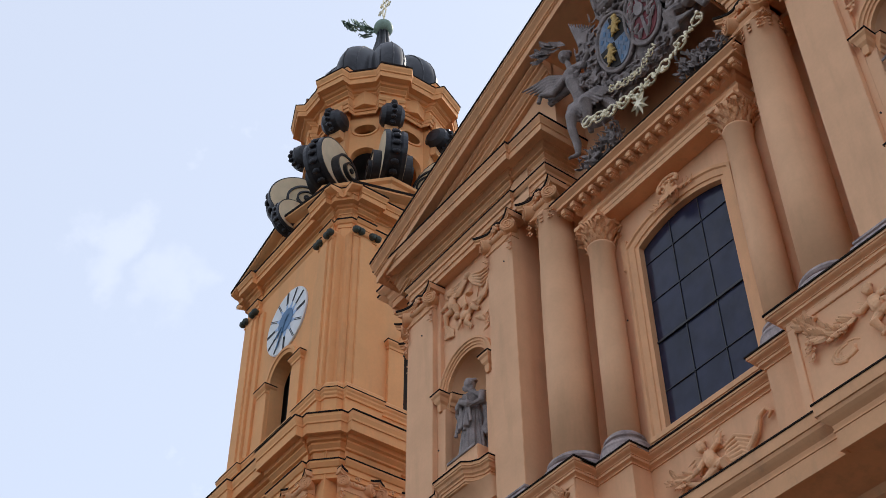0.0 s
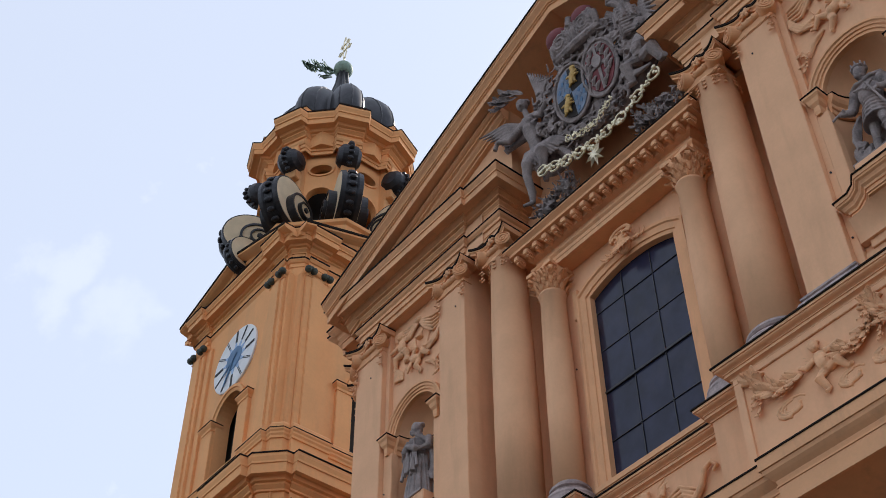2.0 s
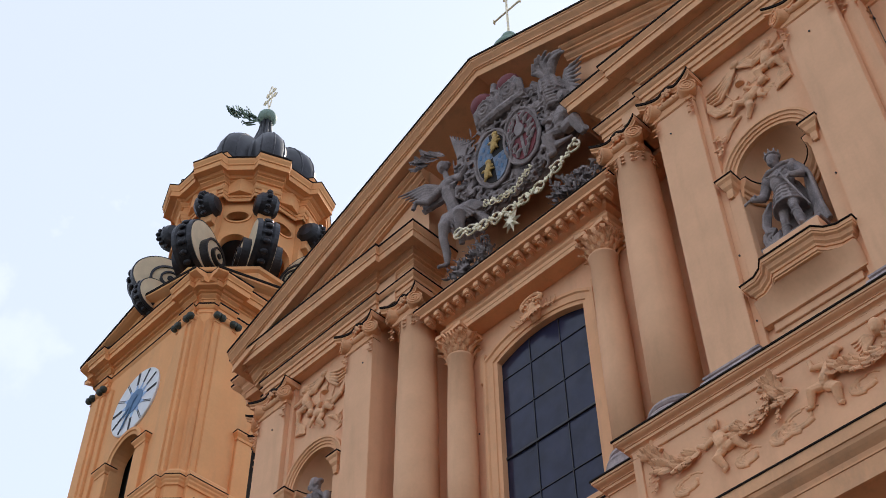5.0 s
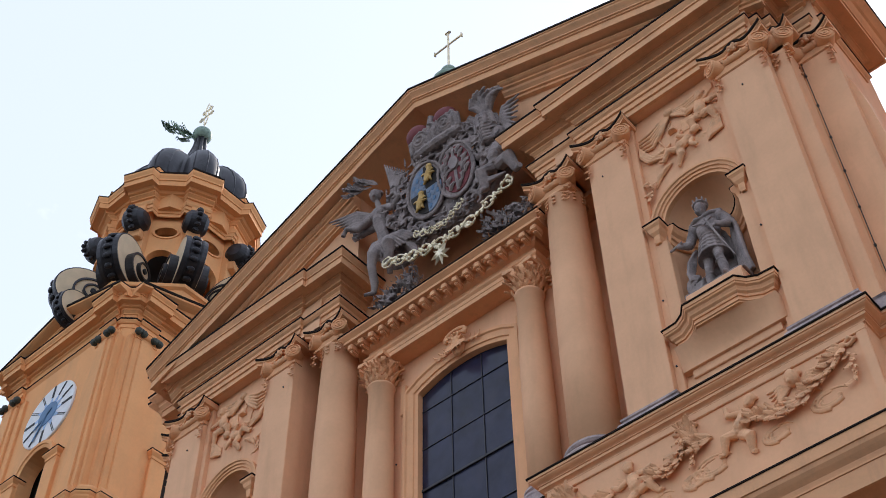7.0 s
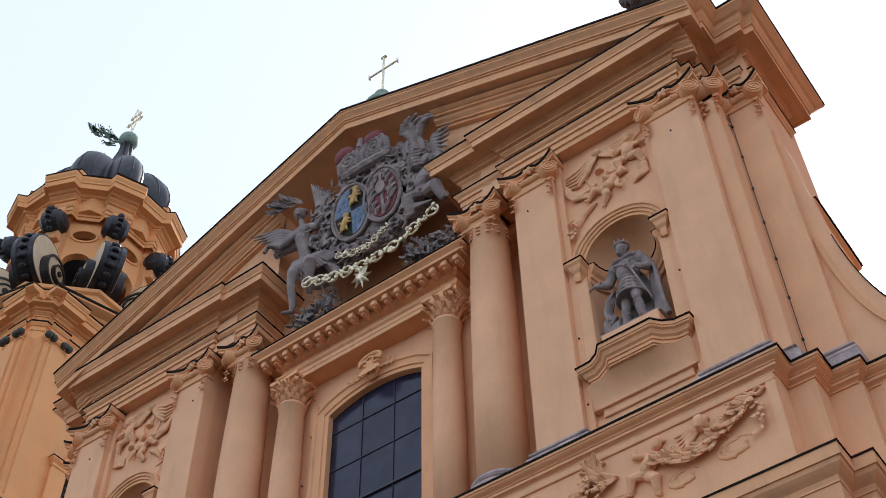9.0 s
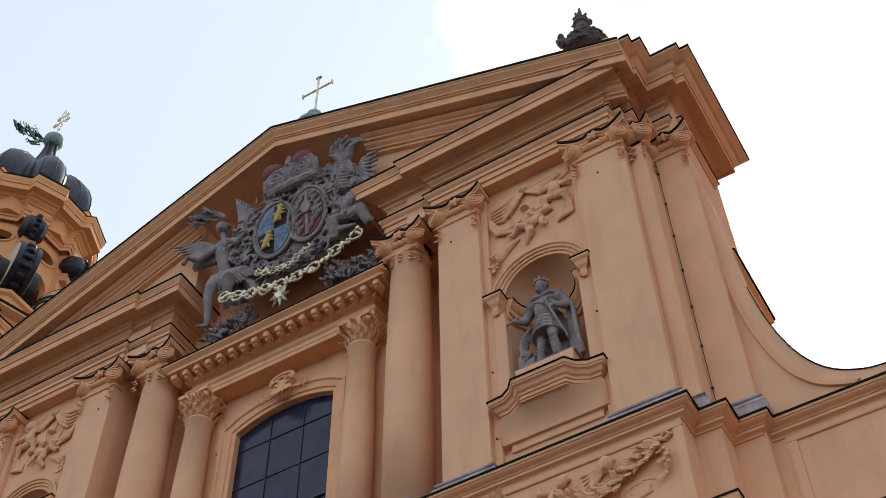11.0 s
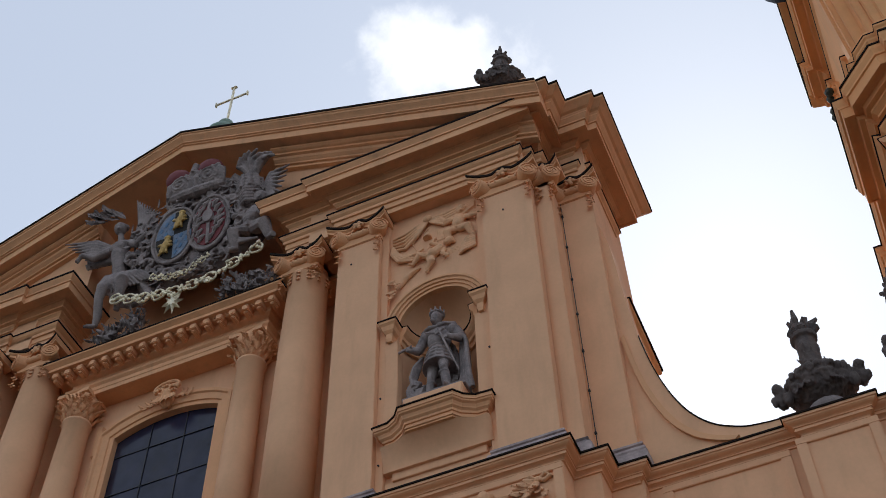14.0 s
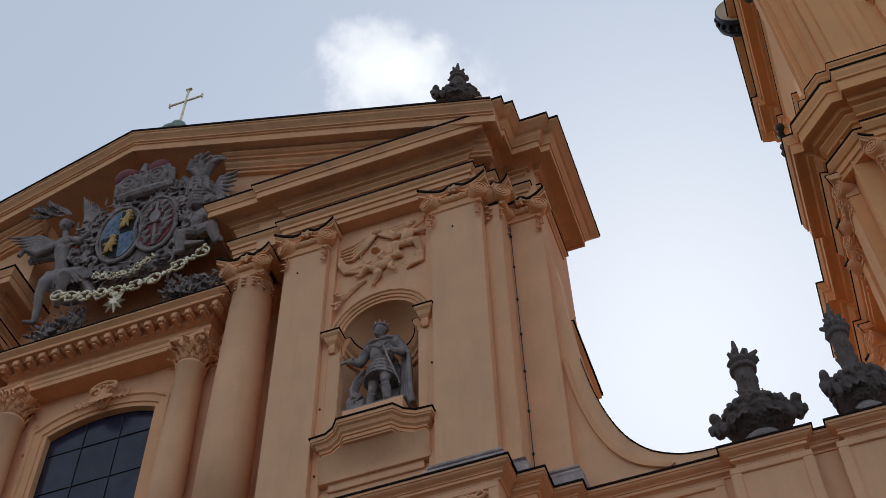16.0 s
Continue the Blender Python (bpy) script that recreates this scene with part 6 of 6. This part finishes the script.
for k in range(30):
    a = 2 * math.pi * k / 30
    curl(0.67 + 1.6 * math.cos(a), 31.36 + 1.34 * math.sin(a), 0.26 if k % 2 else 0.2, a + 1.2, 1 if k % 2 else -1, 0.2, 0.075)
for k in range(34):
    x, z = ((rnd.uniform(-1.4, -0.7), rnd.uniform(30.2, 32.6)), (rnd.uniform(1.95, 2.8), rnd.uniform(30.9, 32.6)), (rnd.uniform(-0.7, 2.0), rnd.uniform(29.8, 30.35)), (rnd.uniform(-0.8, 2.1), rnd.uniform(32.45, 32.95)))[k % 4]
    curl(x, z, rnd.uniform(0.14, 0.26), rnd.uniform(0, 6.28), rnd.choice((-1, 1)), rnd.uniform(0.1, 0.3), 0.06)
for k in range(300):
    a = rnd.uniform(0, 2 * math.pi)
    q = rnd.uniform(0.98, 1.32)
    x, z = 0.67 + 1.42 * q * math.cos(a), 31.4 + 1.25 * q * math.sin(a)
    t = a + HP * rnd.choice((-1, 1)) + rnd.uniform(-0.5, 0.5)
    leaf(cart, A(x, z, rnd.uniform(0.0, 0.28)), (math.cos(t), -0.12, math.sin(t)), rnd.uniform(0.2, 0.36), rnd.uniform(0.12, 0.2), (rnd.uniform(-0.2, 0.2), -1, 0.1), 0.12)
for k in range(170):
    x, z = rnd.choice(((rnd.uniform(-1.5, -0.6), rnd.uniform(30.2, 32.6)), (rnd.uniform(1.9, 2.9), rnd.uniform(30.6, 32.4)), (rnd.uniform(-0.6, 2.0), rnd.uniform(29.75, 30.4)), (rnd.uniform(-0.9, 2.2), rnd.uniform(32.4, 33.0))))
    leaf(cart, A(x, z, rnd.uniform(0.05, 0.3)), (rnd.uniform(-1, 1), -0.12, rnd.uniform(-1, 1)), rnd.uniform(0.18, 0.34), rnd.uniform(0.1, 0.18), (rnd.uniform(-0.2, 0.2), -1, 0.1), 0.12)
sw_ = part("scrollwork", cart, STONE, arms, "tangled stone acanthus scrolls")
sculpted(sw_, 0.022, 0.08, 0.02)
back = B()
blob(back, A(0.65, 31.3, -0.25), (2.0, 0.4, 1.6), seg=18)
blob(back, A(0.7, 33.2, -0.1), (1.1, 0.35, 0.7), seg=14)
blob(back, A(-1.2, 31.2, -0.3), (1.2, 0.3, 1.5), seg=12)
blob(back, A(2.2, 31.5, -0.35), (0.75, 0.25, 1.1), seg=12)
part("backing", back, STONE, arms, smooth=True)
crown = B()
limb(crown, [A(-0.15, 33.05, 0.25), A(0.75, 32.85, 0.4), A(1.65, 33.0, 0.25)], [0.16, 0.18, 0.16], 8)
for k in range(9):
    x = -0.15 + 0.22 * k
    limb(crown, [A(x, 33.0, 0.35), A(x + 0.02, 33.4, 0.4), A(0.75 + (x - 0.75) * 0.75, 33.75, 0.3)], [0.1, 0.12, 0.08], 6)
    blob(crown, A(0.75 + (x - 0.75) * 0.8, 33.72, 0.34), (0.11, 0.1, 0.11))
for q, x in ((1, 0.25), (-1, 1.2)):
    spiral_disc(crown, Matrix.Translation(A(x, 33.3, 0.5)) @ Matrix.Rotation(radians(12), 4, "X") @ Matrix.Diagonal((q, 1, 1, 1)), 0.3, 0.25, 1.8)
limb(crown, [A(0.62, 33.75, 0.35), A(0.7, 34.1, 0.35)], [0.13, 0.1], 7)
sculpted(part("crown", crown, STONE, arms, "carved stone crown with spirals"), 0.02, 0.08, 0.04)
for x, z in ((0.0, 33.95), (1.08, 33.9)):
    cpb = B()
    blob(cpb, A(x, z, 0.15), (0.42, 0.34, 0.36), seg=14)
    part("cap_lining", cpb, RED, arms, "dark red crown cap", smooth=True)


def chain(pts, n, w, h, big=2):
    out = []
    for k in range(n):
        t = k / (n - 1) * (len(pts) - 1)
        i = min(int(t), len(pts) - 2)
        f = t - i
        out.append((pts[i][0] * (1 - f) + pts[i + 1][0] * f, pts[i][1] * (1 - f) + pts[i + 1][1] * f))
    for k, (x, z) in enumerate(out):
        lk = B()
        x1, z1 = out[min(k + 1, n - 1)]
        x0, z0 = out[max(k - 1, 0)]
        t = math.atan2(z1 - z0, x1 - x0)
        c, q = math.cos(t), math.sin(t)

        def P(u, v, off=0.5):
            return A(x + u * c - v * q, z + u * q + v * c, off)
        if k % 2 == 0:
            limb(lk, [P(w * 1.1 * math.cos(a), h * rnd.uniform(0.6, 0.85) * math.sin(a)) for a in np.linspace(0, 6.283, 13)], [w * 0.17] * 13, 7)
            for d in range(5):
                blob(lk, P(w * rnd.uniform(-0.9, 0.9), h * rnd.uniform(-0.7, 0.7), 0.53), (w * rnd.uniform(0.22, 0.42), w * 0.25, h * rnd.uniform(0.18, 0.34)), (0, rnd.uniform(-60, 60), 0), 6)
        else:
            for d in range(7):
                blob(lk, P(w * rnd.uniform(-0.8, 0.8), h * rnd.uniform(-0.55, 0.55), 0.52), (w * rnd.uniform(0.2, 0.4), w * 0.26, h * rnd.uniform(0.16, 0.3)), (0, rnd.uniform(-70, 70), 0), 6)
            limb(lk, [P(-w, 0), P(w, 0)], [w * 0.17] * 2, 6)
        part("chain_link", lk, GOLD, arms, "gilded collar link" if k == 0 else "", smooth=True)


chain([(-1.5, 29.55), (-0.6, 29.2), (0.4, 29.0), (1.5, 29.05), (2.9, 29.5)], 17, 0.18, 0.22)
chain([(-0.35, 29.85), (0.2, 29.62), (0.75, 29.6), (1.35, 29.9)], 14, 0.1, 0.15)
sb = B()
vs = []
for k in range(16):
    a = 2 * math.pi * k / 16 + HP
    r = 0.36 if k % 2 == 0 else 0.15
    vs.append((0.38 + r * math.cos(a), 28.6 + r * 1.1 * math.sin(a)))
quads(sb, [[A(x, z, 0.5) for x, z in vs], [A(0.38 + (x - 0.38) * 0.5, 28.6 + (z - 28.6) * 0.5, 0.58) for x, z in vs]], closed_v=True, cap=True)
part("star", fix(sb), GOLD, arms, "gilded eight-pointed star")
gl = B()
for k in range(420):
    side = k % 2
    x = rnd.uniform(-2.3, -0.7) if side else rnd.uniform(1.7, 3.4)
    z = rnd.uniform(28.25, 28.8) + (0.35 if abs(x - 0.5) < 2.0 else 0.0) * rnd.random()
    leaf(gl, A(x, z, rnd.uniform(0, 0.35)), (rnd.uniform(-1, 1), -0.5, rnd.uniform(-0.4, 1)), rnd.uniform(0.14, 0.24), rnd.uniform(0.12, 0.18), (rnd.uniform(-0.3, 0.3), -1, 0.2), 0.08)
sculpted(part("foliage", gl, STONE, arms, "carved stone foliage along the cornice"), 0.022, 0.08, 0.03)
for x, z, w, h in ((-1.6, 28.4, 0.75, 0.28), (2.7, 28.4, 0.8, 0.3)):
    gb = B()
    blob(gb, A(x, z, 0.0), (w, 0.25, h), seg=12)
    part("foliage_core", gb, STONE, arms)
br = B()
for k in range(40):
    t = k / 39
    leaf(br, A(-1.9 - 0.9 * t + rnd.uniform(-0.15, 0.15), 33.35 + 0.3 * t + rnd.uniform(-0.15, 0.2), 0.15), (-1 + rnd.uniform(-0.6, 0.8), -0.3, rnd.uniform(-0.6, 1)), 0.34, 0.17, (0, -1, 0.2))
part("branch", br, STONE, arms, "stone olive branch")


# ---- stucco reliefs ----
def relief(name, bm, label, mirror, leaves=None):
    ob = part("relief", bm, RELIEF, church, label, mir=mirror)
    sculpted(ob, 0.014, 0.07, 0.01)
    if leaves is not None:
        part("foliage", leaves, RELIEF, ob, "stucco leaves", mir=mirror)["kind"] = "stuff"
    return ob


def garland(bm, pts, y, n, size):
    for k in range(n):
        t = k / (n - 1) * (len(pts) - 1)
        i = min(int(t), len(pts) - 2)
        f = t - i
        x, z = (pts[i][j] * (1 - f) + pts[i + 1][j] * f for j in (0, 1))
        d = Vector((pts[i + 1][0] - pts[i][0], 0, pts[i + 1][1] - pts[i][1])).normalized()
        a = rnd.uniform(-0.9, 0.9)
        d = Vector((d.x * math.cos(a) - d.z * math.sin(a), -0.25, d.x * math.sin(a) + d.z * math.cos(a)))
        leaf(bm, (x, y - rnd.uniform(0, 0.03), z), d, size * rnd.uniform(0.7, 1.2), size * 0.4, (0, -1, 0), rnd.uniform(0.02, 0.2))


PY = -0.21


def bow(bm, lf, x, z, y, s):
    """A tied ribbon with two loops and a hanging bunch of leaves."""
    for q in (-1, 1):
        limb(bm, [(x, y - 0.04, z), (x + q * 0.18 * s, y - 0.07, z + 0.12 * s), (x + q * 0.3 * s, y - 0.05, z + 0.02 * s), (x + q * 0.14 * s, y - 0.05, z - 0.06 * s), (x, y - 0.04, z)], [0.03, 0.05, 0.055, 0.045, 0.03], 7)
    blob(bm, (x, y - 0.06, z), (0.07, 0.06, 0.07), seg=8)
    garland(lf, [(x, z - 0.05), (x + 0.06, z - 0.5 * s), (x + 0.02, z - 0.95 * s)], y - 0.02, 14, 0.22)


for m in (False, True):
    bm, lf = B(), B()
    for pts, n in (([(10.1, 18.3), (9.75, 17.95), (9.2, 17.65), (8.7, 17.55), (8.2, 17.75)], 30), ([(7.2, 17.85), (6.9, 17.8), (6.75, 18.05), (6.7, 18.3)], 16), ([(6.6, 18.25), (6.45, 17.8), (6.2, 17.55), (5.9, 17.65)], 18), ([(4.9, 17.75), (4.4, 17.6), (4.0, 17.9), (3.75, 18.3)], 20)):
        limb(bm, [(x, PY, z) for x, z in pts], [0.035] * len(pts), 7)
        garland(lf, pts, PY - 0.03, n * 2, 0.32)
        garland(lf, pts, PY - 0.01, n * 2, 0.26)
    for x in (10.12, 6.68, 3.78):
        bow(bm, lf, x, 18.3, PY, 0.85)
    putto(bm, (7.72, PY - 0.02, 17.55), 0.98, 30, 1, 0.75)
    putto(bm, (5.45, PY - 0.02, 17.45), 0.92, -14, 1, 0.75)
    head(bm, (9.05, PY - 0.1, 18.14), 0.17, -0.5)
    for q in (-1, 1):
        for k in range(6):
            limb(bm, [(9.05 + q * 0.1, PY, 18.05), (9.05 + q * 0.3, PY - 0.05, 18.14 - 0.06 * k), (9.05 + q * (0.6 - 0.03 * k), PY - 0.01, 18.16 - 0.11 * k)], [0.035, 0.05, 0.018], 6)
    for x, z, r in ((9.6, 17.35, 0.3), (7.1, 17.2, 0.34), (6.7, 17.1, 0.24), (4.5, 17.2, 0.28), (8.5, 17.2, 0.26), (5.9, 17.05, 0.24)):    # clouds
        for k in range(3):
            limb(bm, [(x + r * (1 - 0.25 * k) * math.cos(a) * 1.3, PY + 0.005, z + r * (1 - 0.25 * k) * 0.7 * math.sin(a)) for a in np.linspace(0.4 + k, 4.6 + k, 9)], list(np.linspace(0.025, 0.055, 9)), 6)
    relief("relief", bm, "stucco relief of garlands and putti", m, lf)
    # curtain and putti above the niche arch
    bm = B()
    WY = 0.29
    for k in range(5):                                 # gathered swags of cloth hung from a knot
        d = 0.1 * k
        limb(bm, [(6.74, WY - 0.01, 28.3 - d * 1.2), (7.1, WY - 0.05, 28.3 - d * 1.5), (7.45, WY - 0.07, 28.42 - d), (7.72, WY - 0.07, 28.56 - d * 0.3)], [0.035, 0.05, 0.05, 0.03], 6)
        limb(bm, [(7.78, WY - 0.07, 28.56 - d * 0.3), (8.2, WY - 0.07, 28.54 - d * 1.1), (8.65, WY - 0.05, 28.66 - d), (9.02, WY - 0.01, 28.76 - d * 0.5)], [0.03, 0.05, 0.05, 0.035], 6)
    blob(bm, (7.75, WY - 0.09, 28.56), (0.15, 0.1, 0.12), seg=8)
    for k in range(6):
        limb(bm, [(6.73 + 0.02 * k, WY - 0.02, 28.0 - 0.05 * k), (6.74 + 0.06 * k, WY - 0.06, 27.6 - 0.05 * k), (6.92 + 0.09 * k, WY - 0.08, 27.22 + 0.01 * k), (7.35 + 0.05 * k, WY - 0.04, 27.1 + 0.07 * k)], [0.035, 0.05, 0.055, 0.03], 6)
    putto(bm, (8.52, WY - 0.03, 27.72), 1.02, 8, 1, 0.75)
    putto(bm, (7.7, WY - 0.03, 27.0), 0.92, 58, 1, 0.75)
    for k in range(5):
        limb(bm, [(7.5 - 0.06 * k, WY - 0.02, 26.75 - 0.06 * k), (7.3 - 0.05 * k, WY - 0.06, 26.62 - 0.03 * k), (7.08 - 0.03 * k, WY - 0.02, 26.35 - 0.04 * k)], [0.035, 0.055, 0.025], 6)
    lathe([(0.12, 0.0), (0.12, 0.05), (0.09, 0.1), (0.06, 0.2), (0.02, 0.25)], 12, (7.72, WY - 0.05, 27.8), bm)
    limb(bm, [(7.72, WY - 0.01, 28.3), (7.62, WY - 0.02, 28.1), (7.7, WY - 0.01, 27.95)], [0.02] * 3, 5)
    limb(bm, [(7.45, WY - 0.01, 28.1), (7.3, WY - 0.02, 27.8), (7.4, WY - 0.01, 27.5)], [0.02] * 3, 5)
    quads(bm, [[(x, y, z) for x, z in ((7.95, 27.6), (8.32, 27.6), (8.32, 28.05), (7.98, 28.05))] for y in (WY + 0.05, WY - 0.03)], closed_v=True, cap=True)
    for k in range(6):
        limb(bm, [(9.0, WY - 0.02, 27.3 - 0.08 * k), (8.8 - 0.02 * k, WY - 0.08, 27.22 - 0.09 * k), (8.55 - 0.01 * (k % 3), WY - 0.02, 26.98 - 0.05 * k)], [0.045, 0.05, 0.02], 6)
    garland(bm, [(6.82, 26.6), (6.86, 26.25), (6.8, 25.95)], WY - 0.02, 12, 0.26)
    relief("relief", bm, "stucco relief of a curtain with putti", m)
bm, lf = B(), B()
putto(bm, (-0.05, 0.98, 17.55), 1.05, -24, -1, 0.8)
blob(bm, (0.5, 1.02, 17.62), (0.42, 0.12, 0.34), (0, 20, 0), 12)
for k in range(7):
    limb(bm, [(0.2 + 0.03 * k, 0.95, 17.95 - 0.09 * k), (0.6 + 0.03 * k, 0.9, 18.0 - 0.12 * k), (1.05 - 0.03 * k, 0.97, 17.75 - 0.1 * k)], [0.04, 0.055, 0.035], 6)
limb(bm, [(0.85, 0.98, 17.5), (1.15, 0.95, 17.75), (1.3, 0.95, 18.1), (1.5, 0.96, 18.2), (1.62, 0.97, 18.05), (1.5, 0.96, 17.95)], [0.09, 0.08, 0.07, 0.06, 0.05, 0.035], 8)
limb(bm, [(-0.6, 0.98, 17.4), (-0.95, 0.95, 17.6), (-1.2, 0.96, 17.5), (-1.35, 0.98, 17.25)], [0.08, 0.07, 0.06, 0.03], 8)
for x0, z0, x1, z1 in ((-0.5, 17.2, -1.4, 16.95), (0.1, 17.15, 0.8, 16.95), (-0.7, 17.75, -1.3, 17.9), (0.7, 17.3, 1.4, 17.2)):
    garland(lf, [(x0, z0), ((x0 + x1) / 2, min(z0, z1) - 0.05), (x1, z1)], 0.98, 30, 0.28)
relief("relief", bm, "stucco relief of a putto with scrolls and leaves", False, lf)


# ---- urns, ridge cross and the rest ----
def urn():
    e = empty("urn", "dark weathered stone flaming urn with carved masks", "urn", group="roofline urns")
    part("plinth", box(B(), -0.72, 0.72, -0.5, 0.6, 0.0, 0.14, 0.02), FLASH, e, "dark metal covered plinth")
    part("foot", lathe([(0.52, 0.14), (0.54, 0.3), (0.4, 0.38), (0.3, 0.5)], 20), STONE, e, smooth=True)
    b = lathe([(0.3, 0.4), (0.5, 0.46), (0.74, 0.58), (0.86, 0.74), (0.82, 0.84), (0.9, 0.88), (0.9, 0.94), (0.55, 1.0), (0.3, 1.06)], 40, lobes=10, lobe=0.1)
    for q in (-1, 1):
        for p, s in (((q * 1.02, -0.05, 0.84), (0.2, 0.2, 0.24)), ((q * 1.2, -0.12, 0.78), (0.1, 0.11, 0.12)), ((q * 1.06, -0.16, 1.02), (0.16, 0.16, 0.12)), ((q * 0.86, -0.34, 0.62), (0.13, 0.13, 0.16))):
            blob(b, p, s, seg=8)
    for k in range(48):
        a = 2 * math.pi * k / 48
        z = 0.76 - 0.16 * abs(math.sin(2 * a)) + rnd.uniform(-0.05, 0.05)
        leaf(b, (0.8 * math.cos(a), 0.8 * math.sin(a), z), (-math.sin(a), math.cos(a), rnd.uniform(-0.5, 0.5)), 0.17, 0.12, (math.cos(a), math.sin(a), 0.1), 0.05)
    for k in range(30):
        a = 2 * math.pi * k / 30
        blob(b, (0.86 * math.cos(a), 0.86 * math.sin(a), 0.86 + 0.04 * (k % 2)), (0.11, 0.11, rnd.uniform(0.07, 0.14)), seg=6)
    sculpted(part("bowl", b, DARKSTONE, e, "gadrooned bowl with garland"), 0.024, 0.1, 0.07)
    n = lathe([(0.4, 1.0), (0.3, 1.12), (0.27, 1.32), (0.27, 2.06), (0.36, 2.1), (0.37, 2.18), (0.2, 2.22)], 18)
    for k in range(12):
        a = 2 * math.pi * k / 12
        leaf(n, (0.24 * math.cos(a), 0.24 * math.sin(a), 1.06 + 0.1 * (k % 2)), (math.cos(a), math.sin(a), 0.2), 0.24, 0.17, (math.cos(a) * 0.3, math.sin(a) * 0.3, 1), 0.15)
    blob(n, (-0.05, -0.2, 1.82), (0.15, 0.13, 0.2), seg=8)
    blob(n, (-0.06, -0.33, 1.8), (0.04, 0.05, 0.06), seg=6)
    blob(n, (0.2, -0.05, 1.8), (0.12, 0.12, 0.18), seg=7)
    blob(n, (0.12, -0.18, 1.55), (0.1, 0.09, 0.12), seg=7)
    blob(n, (-0.14, -0.19, 1.48), (0.09, 0.09, 0.13), seg=7)
    for k in range(10):
        a = 2 * math.pi * k / 10
        leaf(n, (0.19 * math.cos(a), 0.19 * math.sin(a), 1.3 + 0.07 * (k % 3)), (0.3 * math.cos(a), 0.3 * math.sin(a), 1), 0.3, 0.14, (math.cos(a), math.sin(a), 0), 0.08)
    sculpted(part("neck", n, DARKSTONE, e, "neck with carved mask"), 0.02, 0.08, 0.025)
    for k in range(12):
        f = B()
        a = 2 * math.pi * k / 12 + rnd.uniform(-0.4, 0.4)
        out = rnd.uniform(0.04, 0.34)
        h = rnd.uniform(0.25, 0.72)
        c, q = math.cos(a), math.sin(a)
        limb(f, [(0.14 * c, 0.14 * q, 2.16), ((0.14 + out * 0.7) * c, (0.14 + out * 0.7) * q, 2.16 + h * 0.45), ((0.12 + out * 0.55) * c - 0.06 * q, (0.12 + out * 0.55) * q + 0.06 * c, 2.16 + h * 0.75), ((0.14 + out * 1.1) * c - 0.1 * q, (0.14 + out * 1.1) * q + 0.1 * c, 2.16 + h)], [0.09, rnd.uniform(0.09, 0.16), 0.09, 0.04], 7)
        part("flame_tongue", f, DARKSTONE, e, "carved stone flame")
    return e


u = urn()
u.location = (15.53, 1.35, 18.98)
u.scale = (0.76, 0.76, 1.12)
copy_thing(u, Matrix.Translation((17.54, 1.35, 18.98)) @ Matrix.Rotation(radians(25), 4, "Z") @ Matrix.Diagonal((0.84, 0.84, 1.12, 1)))
copy_thing(u, Matrix.Translation((10.1, 0.3, 33.0)) @ Matrix.Rotation(radians(40), 4, "Z") @ Matrix.Diagonal((0.92, 0.92, 0.92, 1)))
gp = part("gable_pedestal", box(B(), 9.3, 10.9, -0.2, 1.0, 31.4, 33.0, 0.03), PLASTER, church)
rc = empty("ridge_cross", "pale gilded metal cross on a green copper ball", "cross", at=(0, 0.95, 0))
part("pedestal", box(B(), -0.5, 0.5, -0.4, 0.5, 35.0, 38.5, 0.03), PLASTER, rc)
part("dome", lathe([(0.62, 38.45), (0.6, 38.7), (0.42, 39.0), (0.2, 39.1)], 18), COPPER, rc, "green copper cap", smooth=True)
rb = B(); blob(rb, (0, 0, 39.32), (0.3, 0.3, 0.3), seg=14)
part("ball", rb, COPPER, rc, "green copper ball", smooth=True)
xb = B()
box(xb, -0.04, 0.04, -0.035, 0.035, 39.55, 41.95, 0.012)
box(xb, -0.62, 0.62, -0.03, 0.03, 41.12, 41.2, 0.012)
for px_, pz_, hx_, hz_ in ((-0.62, 41.16, 0.03, 0.12), (0.62, 41.16, 0.03, 0.12), (0, 41.95, 0.12, 0.03)):
    box(xb, px_ - hx_, px_ + hx_, -0.055, 0.055, pz_ - hz_, pz_ + hz_, 0.02)
part("cross", xb, GOLD, rc, "pale metal cross")
